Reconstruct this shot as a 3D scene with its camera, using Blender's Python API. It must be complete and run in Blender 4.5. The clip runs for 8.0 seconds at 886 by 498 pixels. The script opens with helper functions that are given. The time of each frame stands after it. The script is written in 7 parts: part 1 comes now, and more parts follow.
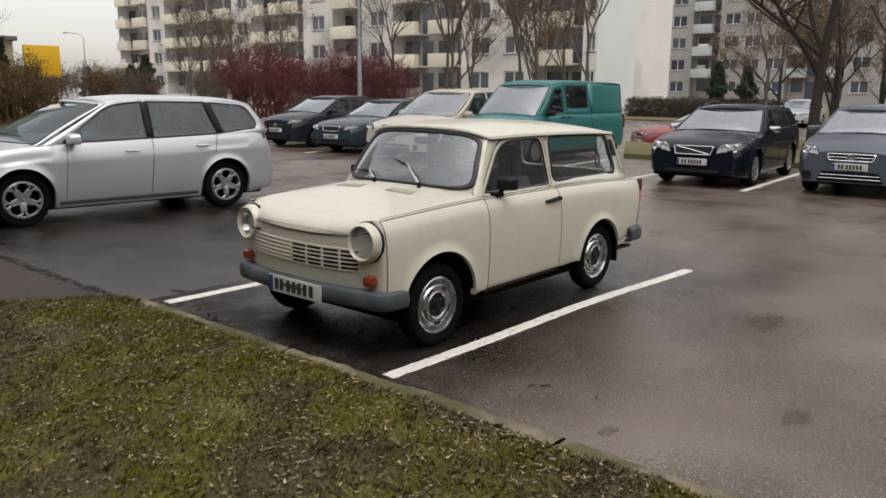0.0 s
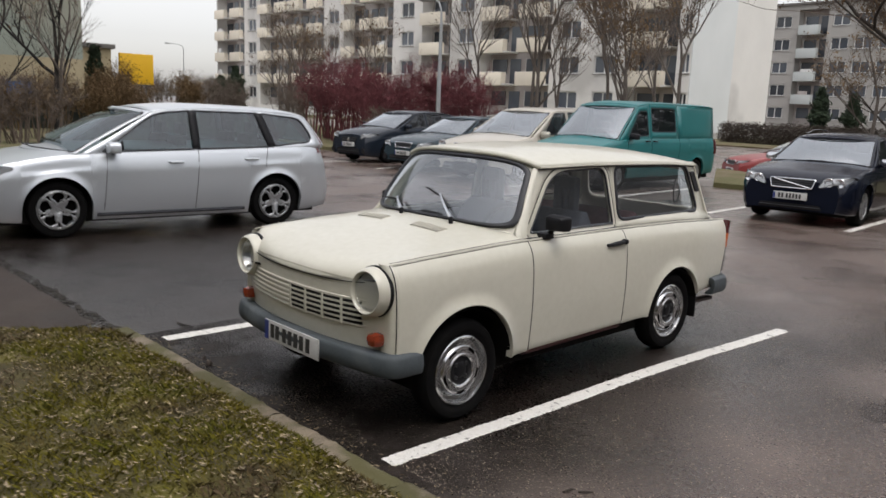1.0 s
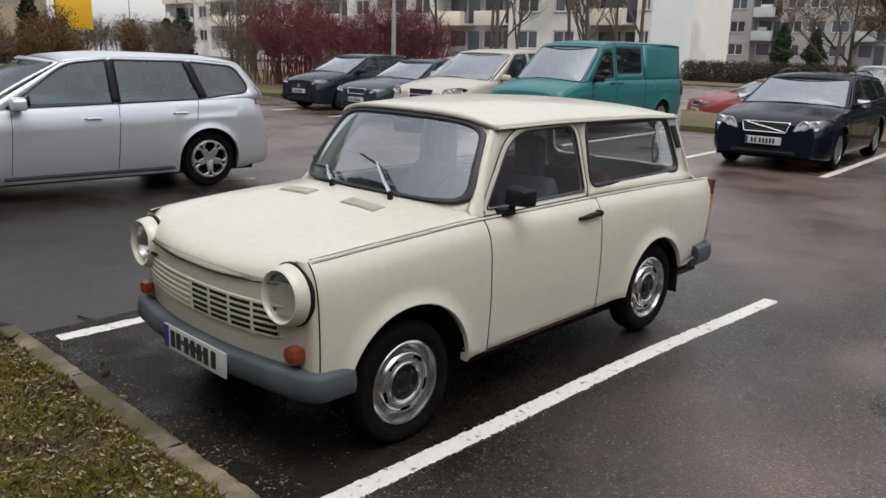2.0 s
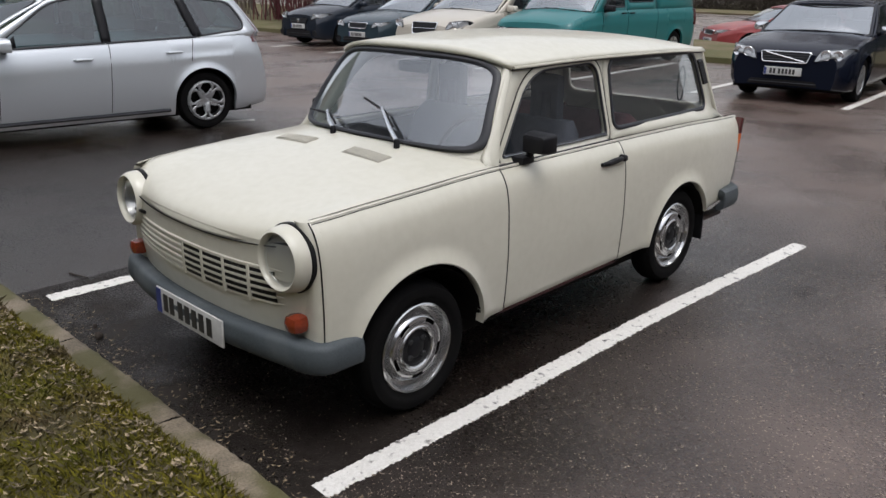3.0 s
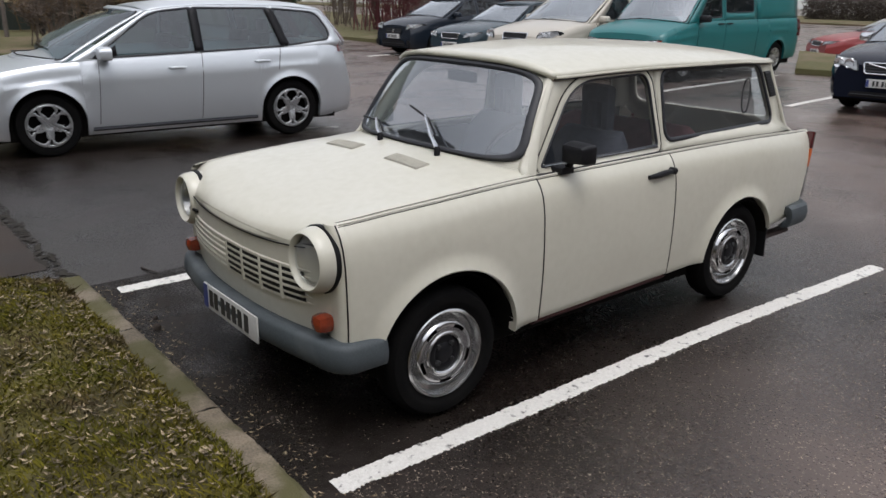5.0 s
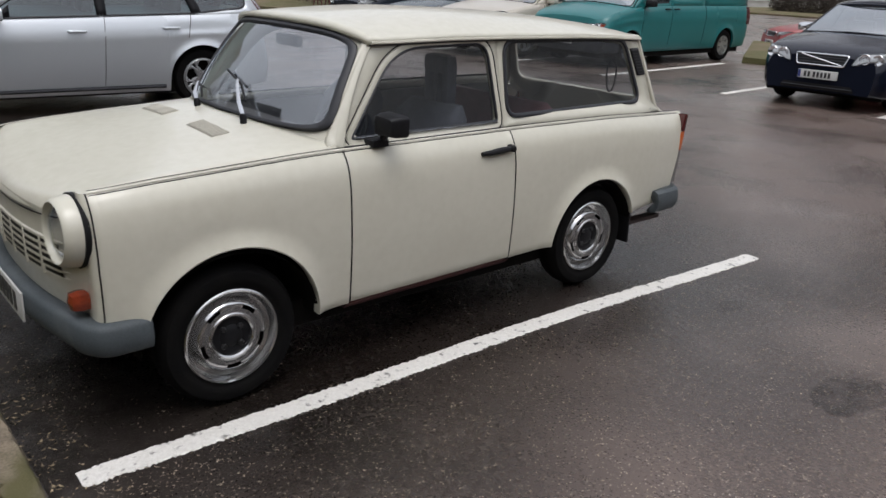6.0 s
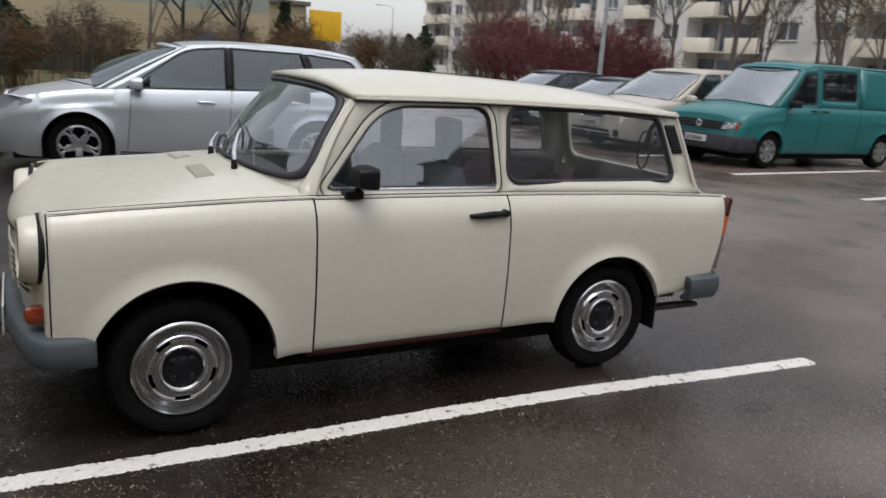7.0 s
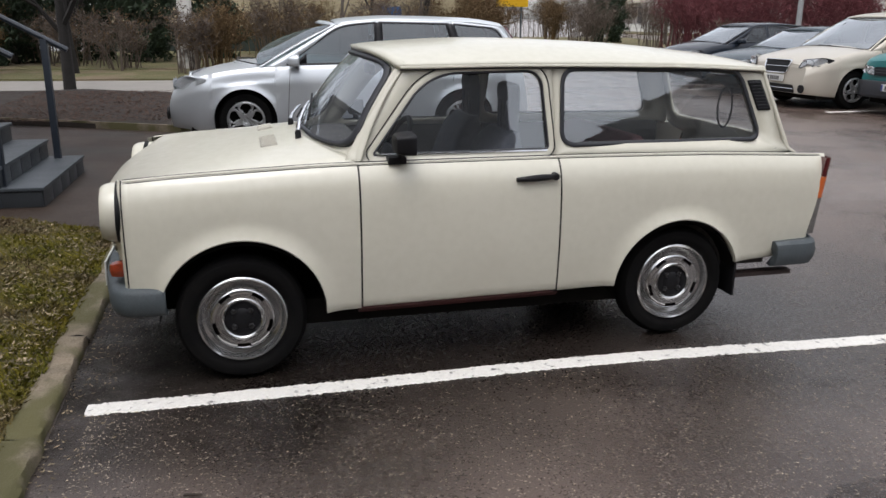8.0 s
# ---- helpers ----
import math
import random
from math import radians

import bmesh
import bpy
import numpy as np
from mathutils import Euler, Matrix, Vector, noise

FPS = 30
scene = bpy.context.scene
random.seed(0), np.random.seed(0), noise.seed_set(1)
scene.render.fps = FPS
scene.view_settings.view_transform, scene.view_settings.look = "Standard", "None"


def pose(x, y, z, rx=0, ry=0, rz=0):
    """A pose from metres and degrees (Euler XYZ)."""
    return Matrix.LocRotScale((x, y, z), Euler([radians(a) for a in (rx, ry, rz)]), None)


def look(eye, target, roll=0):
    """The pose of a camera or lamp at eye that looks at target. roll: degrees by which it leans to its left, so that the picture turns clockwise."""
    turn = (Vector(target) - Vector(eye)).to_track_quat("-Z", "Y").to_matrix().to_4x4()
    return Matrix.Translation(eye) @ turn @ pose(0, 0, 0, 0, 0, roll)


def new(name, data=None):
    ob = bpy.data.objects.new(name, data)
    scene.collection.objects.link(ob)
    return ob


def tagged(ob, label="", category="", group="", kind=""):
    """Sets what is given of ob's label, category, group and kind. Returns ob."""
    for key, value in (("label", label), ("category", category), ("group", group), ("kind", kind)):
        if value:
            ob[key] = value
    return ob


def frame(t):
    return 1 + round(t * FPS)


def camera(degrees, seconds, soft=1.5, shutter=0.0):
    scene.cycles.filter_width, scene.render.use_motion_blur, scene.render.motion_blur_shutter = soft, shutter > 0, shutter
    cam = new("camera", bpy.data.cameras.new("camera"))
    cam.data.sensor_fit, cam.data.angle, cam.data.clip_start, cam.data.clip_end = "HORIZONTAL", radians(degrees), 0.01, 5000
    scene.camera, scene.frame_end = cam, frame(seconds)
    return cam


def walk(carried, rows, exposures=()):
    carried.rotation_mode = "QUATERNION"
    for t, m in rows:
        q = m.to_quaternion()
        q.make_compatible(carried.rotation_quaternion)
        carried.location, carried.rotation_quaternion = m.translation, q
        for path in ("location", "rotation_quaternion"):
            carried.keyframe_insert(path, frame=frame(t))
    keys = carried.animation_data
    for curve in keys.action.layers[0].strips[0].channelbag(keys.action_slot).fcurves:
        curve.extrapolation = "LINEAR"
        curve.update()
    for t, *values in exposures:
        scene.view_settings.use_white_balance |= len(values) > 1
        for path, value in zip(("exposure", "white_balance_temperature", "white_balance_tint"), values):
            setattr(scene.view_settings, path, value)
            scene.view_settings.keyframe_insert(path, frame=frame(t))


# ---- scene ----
cam = camera(58.3, 8.0, shutter=0.22)
PATH = [
    (0, (3.26, -3.761, 1.64), (1.985, -2.27, 1.25), 0.6),
    (0.2, (3.174, -3.601, 1.665), (1.911, -2.102, 1.266), -0.3),
    (0.5, (3.076, -3.302, 1.65), (1.7, -1.875, 1.389), 0.4),
    (0.8, (2.951, -2.984, 1.675), (1.52, -1.625, 1.351), 1.2),
    (1, (2.819, -2.839, 1.64), (1.39, -1.485, 1.287), 2.3),
    (1.2, (2.682, -2.648, 1.657), (1.304, -1.273, 1.196), 2.8),
    (1.5, (2.52, -2.489, 1.692), (1.169, -1.102, 1.191), 1.6),
    (1.7, (2.423, -2.355, 1.675), (1.08, -0.952, 1.198), 1.6),
    (2.8, (2.095, -2.01, 1.676), (0.767, -0.643, 1.07), 0.2),
    (3, (2.068, -1.995, 1.673), (0.751, -0.635, 1.03), 0.6),
    (3.5, (2.037, -1.999, 1.675), (0.727, -0.63, 1.035), 0.9),
    (4, (2.017, -1.996, 1.677), (0.729, -0.607, 1.036), 1.3),
    (4.2, (2.003, -2.001, 1.676), (0.721, -0.601, 1.047), 1.3),
    (5.3, (2.372, -1.657, 1.672), (0.849, -0.52, 1.051), 0.1),
    (5.5, (2.412, -1.511, 1.644), (0.943, -0.307, 1.016), 0.5),
    (5.8, (2.487, -1.308, 1.603), (1.046, -0.083, 0.952), 3.8),
    (6, (2.535, -1.166, 1.6), (1.105, 0.066, 0.938), 2.4),
    (6.2, (2.621, -1.055, 1.584), (1.095, 0.119, 1.045), 3.0),
    (6.5, (2.82, -0.871, 1.548), (1.227, 0.197, 0.982), 2.9),
    (6.7, (2.901, -0.729, 1.523), (1.284, 0.305, 0.959), 2.0),
    (7, (2.941, -0.519, 1.483), (1.233, 0.417, 1.025), 4.0),
    (7.2, (3.013, -0.38, 1.5), (1.236, 0.401, 1.018), 2.1),
    (7.5, (3.108, -0.202, 1.51), (1.256, 0.398, 1.051), 0.4),
    (7.8, (3.229, -0.034, 1.501), (1.366, 0.435, 0.945), 0.8),
    (8, (3.281, 0.054, 1.519), (1.418, 0.522, 0.961), 0.5),
]
walk(cam, [(t, look(eye, target, roll)) for t, eye, target, roll in PATH], exposures=[(0.0, 0.68, 6950, 12), (0.5, 0.77, 6800, 12), (1.0, 0.70, 6650, 12), (1.5, 0.70, 6600, 12), (3.0, 0.69, 6400, 12), (5.5, 0.61, 6400, 12), (7.0, 0.59, 6450, 12), (7.5, 0.59, 6480, 12), (8.0, 0.87, 6450, 12)])

# ---- world and sun ----
world = bpy.data.worlds.new("world")
scene.world = world
world.use_nodes = True
wn, wl = world.node_tree.nodes, world.node_tree.links
wn.clear()
sky = wn.new("ShaderNodeTexSky")
sky.sky_type = "NISHITA"
sky.sun_disc = False
sky.sun_elevation, sky.sun_rotation = radians(70), radians(117)
sky.air_density, sky.dust_density, sky.ozone_density = 1.0, 1.5, 1.0
cloud = wn.new("ShaderNodeHueSaturation")
cloud.inputs["Saturation"].default_value = 0.18
back = wn.new("ShaderNodeBackground")
back.inputs["Strength"].default_value = 0.15
out = wn.new("ShaderNodeOutputWorld")
# an overcast vault: brighter overhead than at the skyline
wc = wn.new("ShaderNodeTexCoord")
ws = wn.new("ShaderNodeSeparateXYZ")
wr = wn.new("ShaderNodeMapRange")
wr.inputs["To Min"].default_value, wr.inputs["To Max"].default_value = 0.68, 1.46
vault = wn.new("ShaderNodeVectorMath")
vault.operation = "SCALE"
wl.new(wc.outputs["Generated"], ws.inputs[0])
wl.new(ws.outputs["Z"], wr.inputs["Value"])
wl.new(wr.outputs[0], vault.inputs["Scale"])
wl.new(sky.outputs[0], cloud.inputs["Color"])
wl.new(cloud.outputs[0], vault.inputs[0])
wl.new(vault.outputs[0], back.inputs["Color"])
wl.new(back.outputs[0], out.inputs["Surface"])

sun = new("sun", bpy.data.lights.new("sun", "SUN"))
sun.data.energy, sun.data.angle, sun.data.color = 0.5, radians(30), (1.0, 0.97, 0.93)
sun.matrix_world = look((5, -2.5, 16), (0, 0, 0))


# ---- materials ----
def surf(name, c1, c2, rough=0.5, metal=0.0, scale=6.0, fine=90.0, bump=0.0, bump_scale=120.0, coat=0.0,
         c3=None, spot=0.62, rough_var=0.12, island=0.0, spec=0.5):
    """A procedural surface: two colours mixed at a broad and a fine scale, c3 as sparse stains."""
    m = bpy.data.materials.new(name)
    m.use_nodes = True
    n, l = m.node_tree.nodes, m.node_tree.links
    p = n["Principled BSDF"]
    co = n.new("ShaderNodeTexCoord")
    a = n.new("ShaderNodeTexNoise")
    a.inputs["Scale"].default_value, a.inputs["Detail"].default_value = scale, 5
    b = n.new("ShaderNodeTexNoise")
    b.inputs["Scale"].default_value, b.inputs["Detail"].default_value = fine, 3
    for t in (a, b):
        l.new(co.outputs["Object"], t.inputs["Vector"])
    s = n.new("ShaderNodeMath")
    s.operation = "MULTIPLY_ADD"
    s.inputs[1].default_value = 0.5
    l.new(b.outputs["Fac"], s.inputs[0])
    h = n.new("ShaderNodeMath")
    h.operation = "MULTIPLY"
    h.inputs[1].default_value = 0.5
    l.new(a.outputs["Fac"], h.inputs[0])
    l.new(h.outputs[0], s.inputs[2])
    r = n.new("ShaderNodeMapRange")
    r.inputs["From Min"].default_value, r.inputs["From Max"].default_value = 0.36, 0.64
    l.new(s.outputs[0], r.inputs["Value"])
    mix = n.new("ShaderNodeMix")
    mix.data_type = "RGBA"
    mix.inputs["A"].default_value, mix.inputs["B"].default_value = (*c1, 1), (*c2, 1)
    l.new(r.outputs[0], mix.inputs["Factor"])
    colour = mix.outputs["Result"]
    if c3:
        st = n.new("ShaderNodeTexNoise")
        st.inputs["Scale"].default_value, st.inputs["Detail"].default_value = scale * 0.45, 6
        l.new(co.outputs["Object"], st.inputs["Vector"])
        rr = n.new("ShaderNodeMapRange")
        rr.inputs["From Min"].default_value, rr.inputs["From Max"].default_value = spot - 0.06, spot + 0.06
        l.new(st.outputs["Fac"], rr.inputs["Value"])
        m2 = n.new("ShaderNodeMix")
        m2.data_type = "RGBA"
        m2.inputs["B"].default_value = (*c3, 1)
        l.new(colour, m2.inputs["A"])
        l.new(rr.outputs[0], m2.inputs["Factor"])
        colour = m2.outputs["Result"]
    if island:
        g = n.new("ShaderNodeNewGeometry")
        oi = n.new("ShaderNodeObjectInfo")
        ad = n.new("ShaderNodeMath")
        ad.operation = "ADD"
        l.new(g.outputs["Random Per Island"], ad.inputs[0])
        l.new(oi.outputs["Random"], ad.inputs[1])
        fr = n.new("ShaderNodeMath")
        fr.operation = "FRACT"
        l.new(ad.outputs[0], fr.inputs[0])
        va = n.new("ShaderNodeMapRange")
        va.inputs["To Min"].default_value, va.inputs["To Max"].default_value = 1 - island, 1 + island
        l.new(fr.outputs[0], va.inputs["Value"])
        hs = n.new("ShaderNodeHueSaturation")
        l.new(va.outputs[0], hs.inputs["Value"])
        l.new(colour, hs.inputs["Color"])
        colour = hs.outputs[0]
    l.new(colour, p.inputs["Base Color"])
    rv = n.new("ShaderNodeMapRange")
    rv.inputs["To Min"].default_value = max(0.02, rough - rough_var / 2)
    rv.inputs["To Max"].default_value = min(1.0, rough + rough_var / 2)
    l.new(r.outputs[0], rv.inputs["Value"])
    l.new(rv.outputs[0], p.inputs["Roughness"])
    p.inputs["Metallic"].default_value = metal
    p.inputs["Specular IOR Level"].default_value = spec
    p.inputs["Coat Weight"].default_value = coat
    p.inputs["Coat Roughness"].default_value = 0.06
    if bump:
        bt = n.new("ShaderNodeTexNoise")
        bt.inputs["Scale"].default_value, bt.inputs["Detail"].default_value = bump_scale, 4
        l.new(co.outputs["Object"], bt.inputs["Vector"])
        bu = n.new("ShaderNodeBump")
        bu.inputs["Strength"].default_value, bu.inputs["Distance"].default_value = 0.6, bump
        l.new(bt.outputs["Fac"], bu.inputs["Height"])
        l.new(bu.outputs[0], p.inputs["Normal"])
    return m


def glass(name, tint, gloss=0.03, dirt=0.0, base=0.08):
    """A thin pane: tinted see-through with a mirror gloss that grows towards grazing and a faint film of dust and
    painted sky haze.
    """
    m = bpy.data.materials.new(name)
    m.use_nodes = True
    n, l = m.node_tree.nodes, m.node_tree.links
    n.remove(n["Principled BSDF"])
    o = n["Material Output"]
    tr = n.new("ShaderNodeBsdfTransparent")
    tr.inputs["Color"].default_value = (*tint, 1)
    gl = n.new("ShaderNodeBsdfGlossy")
    gl.inputs["Roughness"].default_value = gloss
    gl.inputs["Color"].default_value = (0.93, 0.97, 1.0, 1)
    lw = n.new("ShaderNodeLayerWeight")
    lw.inputs["Blend"].default_value = 0.5
    pw = n.new("ShaderNodeMath")
    pw.operation = "POWER"
    pw.inputs[1].default_value = 4.0
    l.new(lw.outputs["Facing"], pw.inputs[0])
    fr = n.new("ShaderNodeMath")
    fr.operation = "MULTIPLY_ADD"
    fr.inputs[1].default_value, fr.inputs[2].default_value = 0.85, base
    l.new(pw.outputs[0], fr.inputs[0])
    mx = n.new("ShaderNodeMixShader")
    l.new(fr.outputs[0], mx.inputs["Fac"])
    l.new(tr.outputs[0], mx.inputs[1])
    l.new(gl.outputs[0], mx.inputs[2])
    top = mx.outputs[0]
    if dirt:
        # bluish tone: hazy sky reflection is put into the dust film
        df = n.new("ShaderNodeBsdfDiffuse")
        df.inputs["Color"].default_value = (0.40, 0.45, 0.53, 1)
        tc = n.new("ShaderNodeTexCoord")
        ns = n.new("ShaderNodeTexNoise")
        ns.inputs["Scale"].default_value = 3.0
        l.new(tc.outputs["Object"], ns.inputs["Vector"])
        mr = n.new("ShaderNodeMapRange")
        mr.inputs["To Min"].default_value, mr.inputs["To Max"].default_value = dirt * 0.5, dirt * 1.5
        l.new(ns.outputs["Fac"], mr.inputs["Value"])
        m2 = n.new("ShaderNodeMixShader")
        l.new(mr.outputs[0], m2.inputs["Fac"])
        l.new(top, m2.inputs[1])
        l.new(df.outputs[0], m2.inputs[2])
        top = m2.outputs[0]
    l.new(top, o.inputs["Surface"])
    return m


def paint(name, c, coat=0.6, rough=0.35, metal=0.0, flake=0.92, dirt=(0.25, 0.22, 0.19), spec=0.5):
    d = tuple(v * flake for v in c)
    mixed = tuple(0.94 * v + 0.06 * w for v, w in zip(c, dirt))
    return surf(name, c, d, rough=rough, metal=metal, scale=2.5, fine=400, coat=coat, c3=mixed, spot=0.66, spec=spec, rough_var=0.03)


CREAM = surf("cream_paint", (0.585, 0.565, 0.475), (0.545, 0.525, 0.435), rough=0.34, scale=1.8, fine=25, coat=0.5,
             c3=(0.53, 0.505, 0.42), spot=0.66, bump=0.0006, bump_scale=260)
RUBBER = surf("black_rubber", (0.006, 0.006, 0.0065), (0.010, 0.010, 0.011), spec=0.18, rough=0.55, scale=14, bump=0.0008)
GASKET = surf("window_gasket", (0.013, 0.014, 0.018), (0.020, 0.021, 0.026), rough=0.5, scale=9)
TYRE = surf("tyre_rubber", (0.0045, 0.0045, 0.005), (0.009, 0.0085, 0.008), spec=0.06, rough=0.85, scale=10, fine=150, bump=0.001, bump_scale=220)
STEEL = surf("silver_wheel_paint", (0.60, 0.605, 0.61), (0.46, 0.465, 0.47), rough=0.17, metal=0.95, scale=5, fine=14, c3=(0.24, 0.22, 0.2), spot=0.66)
CHROME = surf("chrome", (0.75, 0.76, 0.78), (0.62, 0.63, 0.65), rough=0.14, metal=1.0, scale=20)
BUMPER = surf("grey_bumper_plastic", (0.064, 0.077, 0.084), (0.046, 0.056, 0.062), rough=0.62, scale=7, fine=140, bump=0.0006,
              bump_scale=300, c3=(0.092, 0.106, 0.112), spot=0.62)
BLACK = surf("black_plastic", (0.007, 0.007, 0.008), (0.012, 0.012, 0.014), spec=0.22, rough=0.45, scale=15)
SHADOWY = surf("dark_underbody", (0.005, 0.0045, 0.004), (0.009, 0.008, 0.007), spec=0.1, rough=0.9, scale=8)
RUST = surf("oxide_red_sill", (0.075, 0.014, 0.012), (0.045, 0.010, 0.009), rough=0.6, scale=9)
TAIL_AMBER = surf("tail_amber_lens", (0.60, 0.14, 0.030), (0.48, 0.10, 0.022), rough=0.2, scale=30, coat=0.5)
SMOKED = surf("smoked_lens", (0.13, 0.125, 0.12), (0.10, 0.095, 0.09), rough=0.28, scale=25, coat=0.4)
TOWBAR = surf("rusted_bar", (0.045, 0.024, 0.020), (0.022, 0.014, 0.013), rough=0.7, scale=20, fine=90)
AMBER = surf("amber_lens", (0.26, 0.040, 0.014), (0.18, 0.028, 0.010), rough=0.2, scale=30, coat=0.5)
REDLENS = surf("red_lens", (0.085, 0.010, 0.012), (0.06, 0.008, 0.009), rough=0.2, scale=30, coat=0.5)
SEAT = surf("grey_blue_seat_cloth", (0.075, 0.08, 0.10), (0.05, 0.054, 0.07), rough=0.95, scale=25, fine=300, bump=0.002, bump_scale=400)
SEATRED = surf("faded_maroon_seat_cloth", (0.16, 0.075, 0.08), (0.11, 0.055, 0.06), rough=0.95, scale=25, fine=300, bump=0.002, bump_scale=400)
TRIM = surf("grey_interior_trim", (0.11, 0.105, 0.10), (0.075, 0.072, 0.07), rough=0.8, scale=12)
PLATE = surf("plate_white", (0.56, 0.56, 0.54), (0.48, 0.48, 0.46), rough=0.4, scale=20)
PLATEBLUE = surf("plate_blue", (0.03, 0.05, 0.20), (0.025, 0.04, 0.17), rough=0.4)
INK = surf("plate_ink", (0.02, 0.02, 0.02), (0.03, 0.03, 0.03), rough=0.5)
LENS = glass("lamp_glass", (0.84, 0.84, 0.83), 0.06, 0.08, 0.08)
PANE = glass("clear_car_glass", (0.90, 0.92, 0.93), 0.012, 0.025, 0.17)
SCREEN = glass("windscreen_glass", (0.90, 0.93, 0.96), 0.012, 0.04, 0.19)
DARKPANE = glass("tinted_car_glass", (0.24, 0.28, 0.29), 0.02, 0.015)
REFLECTOR = surf("lamp_reflector", (0.72, 0.72, 0.70), (0.6, 0.6, 0.59), rough=0.16, metal=1.0, scale=40)
MOULDING = surf("belt_moulding", (0.70, 0.67, 0.58), (0.62, 0.60, 0.52), rough=0.3, scale=10)

ASPHALT = None  # made with the ground


# ---- mesh helpers ----
def part(name, bm, material, parent=None, label="", angle=35, solid=0.0):
    """Links a bmesh as one smooth-shaded mesh object under a thing or a part."""
    bmesh.ops.recalc_face_normals(bm, faces=bm.faces)
    me = bpy.data.meshes.new(name)
    bm.to_mesh(me)
    bm.free()
    for mm in material if isinstance(material, (list, tuple)) else [material]:
        me.materials.append(mm)
    me.polygons.foreach_set("use_smooth", [True] * len(me.polygons))
    me.set_sharp_from_angle(angle=radians(angle))
    ob = new(name, me)
    if parent:
        ob.parent = parent
    if label:
        ob["label"] = label
    if solid:
        md = ob.modifiers.new("thickness", "SOLIDIFY")
        md.thickness, md.offset = solid, -1
    return ob


def empty(name, m, label, category, group="", kind=""):
    ob = new(name)
    ob.empty_display_size = 0.2
    ob.matrix_world = m
    return tagged(ob, label, category, group, kind)


def pchip(points):
    """A smooth curve through a few points that does not overshoot."""
    xs = [p[0] for p in points]
    ys = [p[1] for p in points]
    d = [(ys[i + 1] - ys[i]) / (xs[i + 1] - xs[i]) for i in range(len(xs) - 1)]
    s = [d[0]] + [0 if d[i - 1] * d[i] <= 0 else 2 * d[i - 1] * d[i] / (d[i - 1] + d[i]) for i in range(1, len(d))] + [d[-1]]

    def f(x):
        if x <= xs[0]:
            return ys[0]
        if x >= xs[-1]:
            return ys[-1]
        i = max(k for k in range(len(xs) - 1) if xs[k] <= x)
        h = xs[i + 1] - xs[i]
        t = (x - xs[i]) / h
        return ((1 + 2 * t) * (1 - t) ** 2 * ys[i] + t * (1 - t) ** 2 * h * s[i]
                + t * t * (3 - 2 * t) * ys[i + 1] + t * t * (t - 1) * h * s[i + 1])
    return f


def grid(rows, close=False, bm=None):
    """A sheet of quads through rows of points."""
    bm = bm or bmesh.new()
    vs = [[bm.verts.new(p) for p in r] for r in rows]
    for i in range(len(vs) - 1):
        n = len(vs[i])
        for j in range(n if close else n - 1):
            k = (j + 1) % n
            q = [vs[i][j], vs[i][k], vs[i + 1][k], vs[i + 1][j]]
            try:
                bm.faces.new(q)
            except ValueError:
                pass
    return bm


def box(bm, x0, x1, y0, y1, z0, z1, bevel=0.0):
    r = bmesh.ops.create_cube(bm, size=1, matrix=Matrix.LocRotScale(((x0 + x1) / 2, (y0 + y1) / 2, (z0 + z1) / 2), None, (x1 - x0, y1 - y0, z1 - z0)))
    if bevel:
        es = list({e for v in r["verts"] for e in v.link_edges})
        bmesh.ops.bevel(bm, geom=es, offset=bevel, segments=2, affect="EDGES", profile=0.6)
    return bm


def lathe(bm, profile, n=48, axis="x", skip=None, at=(0, 0, 0)):
    """A turned shape: profile is (radius, place along the axis)."""
    cx, cy, cz = at
    rows = []
    for r, a in profile:
        row = []
        for k in range(n):
            t = 2 * math.pi * k / n
            u, v = r * math.cos(t), r * math.sin(t)
            row.append(bm.verts.new((cx + a, cy + u, cz + v) if axis == "x" else (cx + u, cy + a, cz + v) if axis == "y" else (cx + u, cy + v, cz + a)))
        rows.append(row)
    for i in range(len(rows) - 1):
        for k in range(n):
            if skip and skip(i, k):
                continue
            j = (k + 1) % n
            bm.faces.new((rows[i][k], rows[i][j], rows[i + 1][j], rows[i + 1][k]))
    return bm


def tube(bm, pts, radii, n=6, cap=True):
    """A round bar along a line of points."""
    rows = []
    for i, p in enumerate(pts):
        p = Vector(p)
        a = Vector(pts[max(i - 1, 0)])
        b = Vector(pts[min(i + 1, len(pts) - 1)])
        d = (b - a).normalized()
        s = d.orthogonal().normalized() if i == 0 else (s - d * s.dot(d)).normalized()
        w = d.cross(s)
        r = radii[i] if isinstance(radii, (list, tuple)) else radii
        rows.append([bm.verts.new(p + (s * math.cos(2 * math.pi * k / n) + w * math.sin(2 * math.pi * k / n)) * r) for k in range(n)])
    for i in range(len(rows) - 1):
        for k in range(n):
            j = (k + 1) % n
            bm.faces.new((rows[i][k], rows[i][j], rows[i + 1][j], rows[i + 1][k]))
    if cap:
        bm.faces.new(rows[0][::-1])
        bm.faces.new(rows[-1])
    return bm


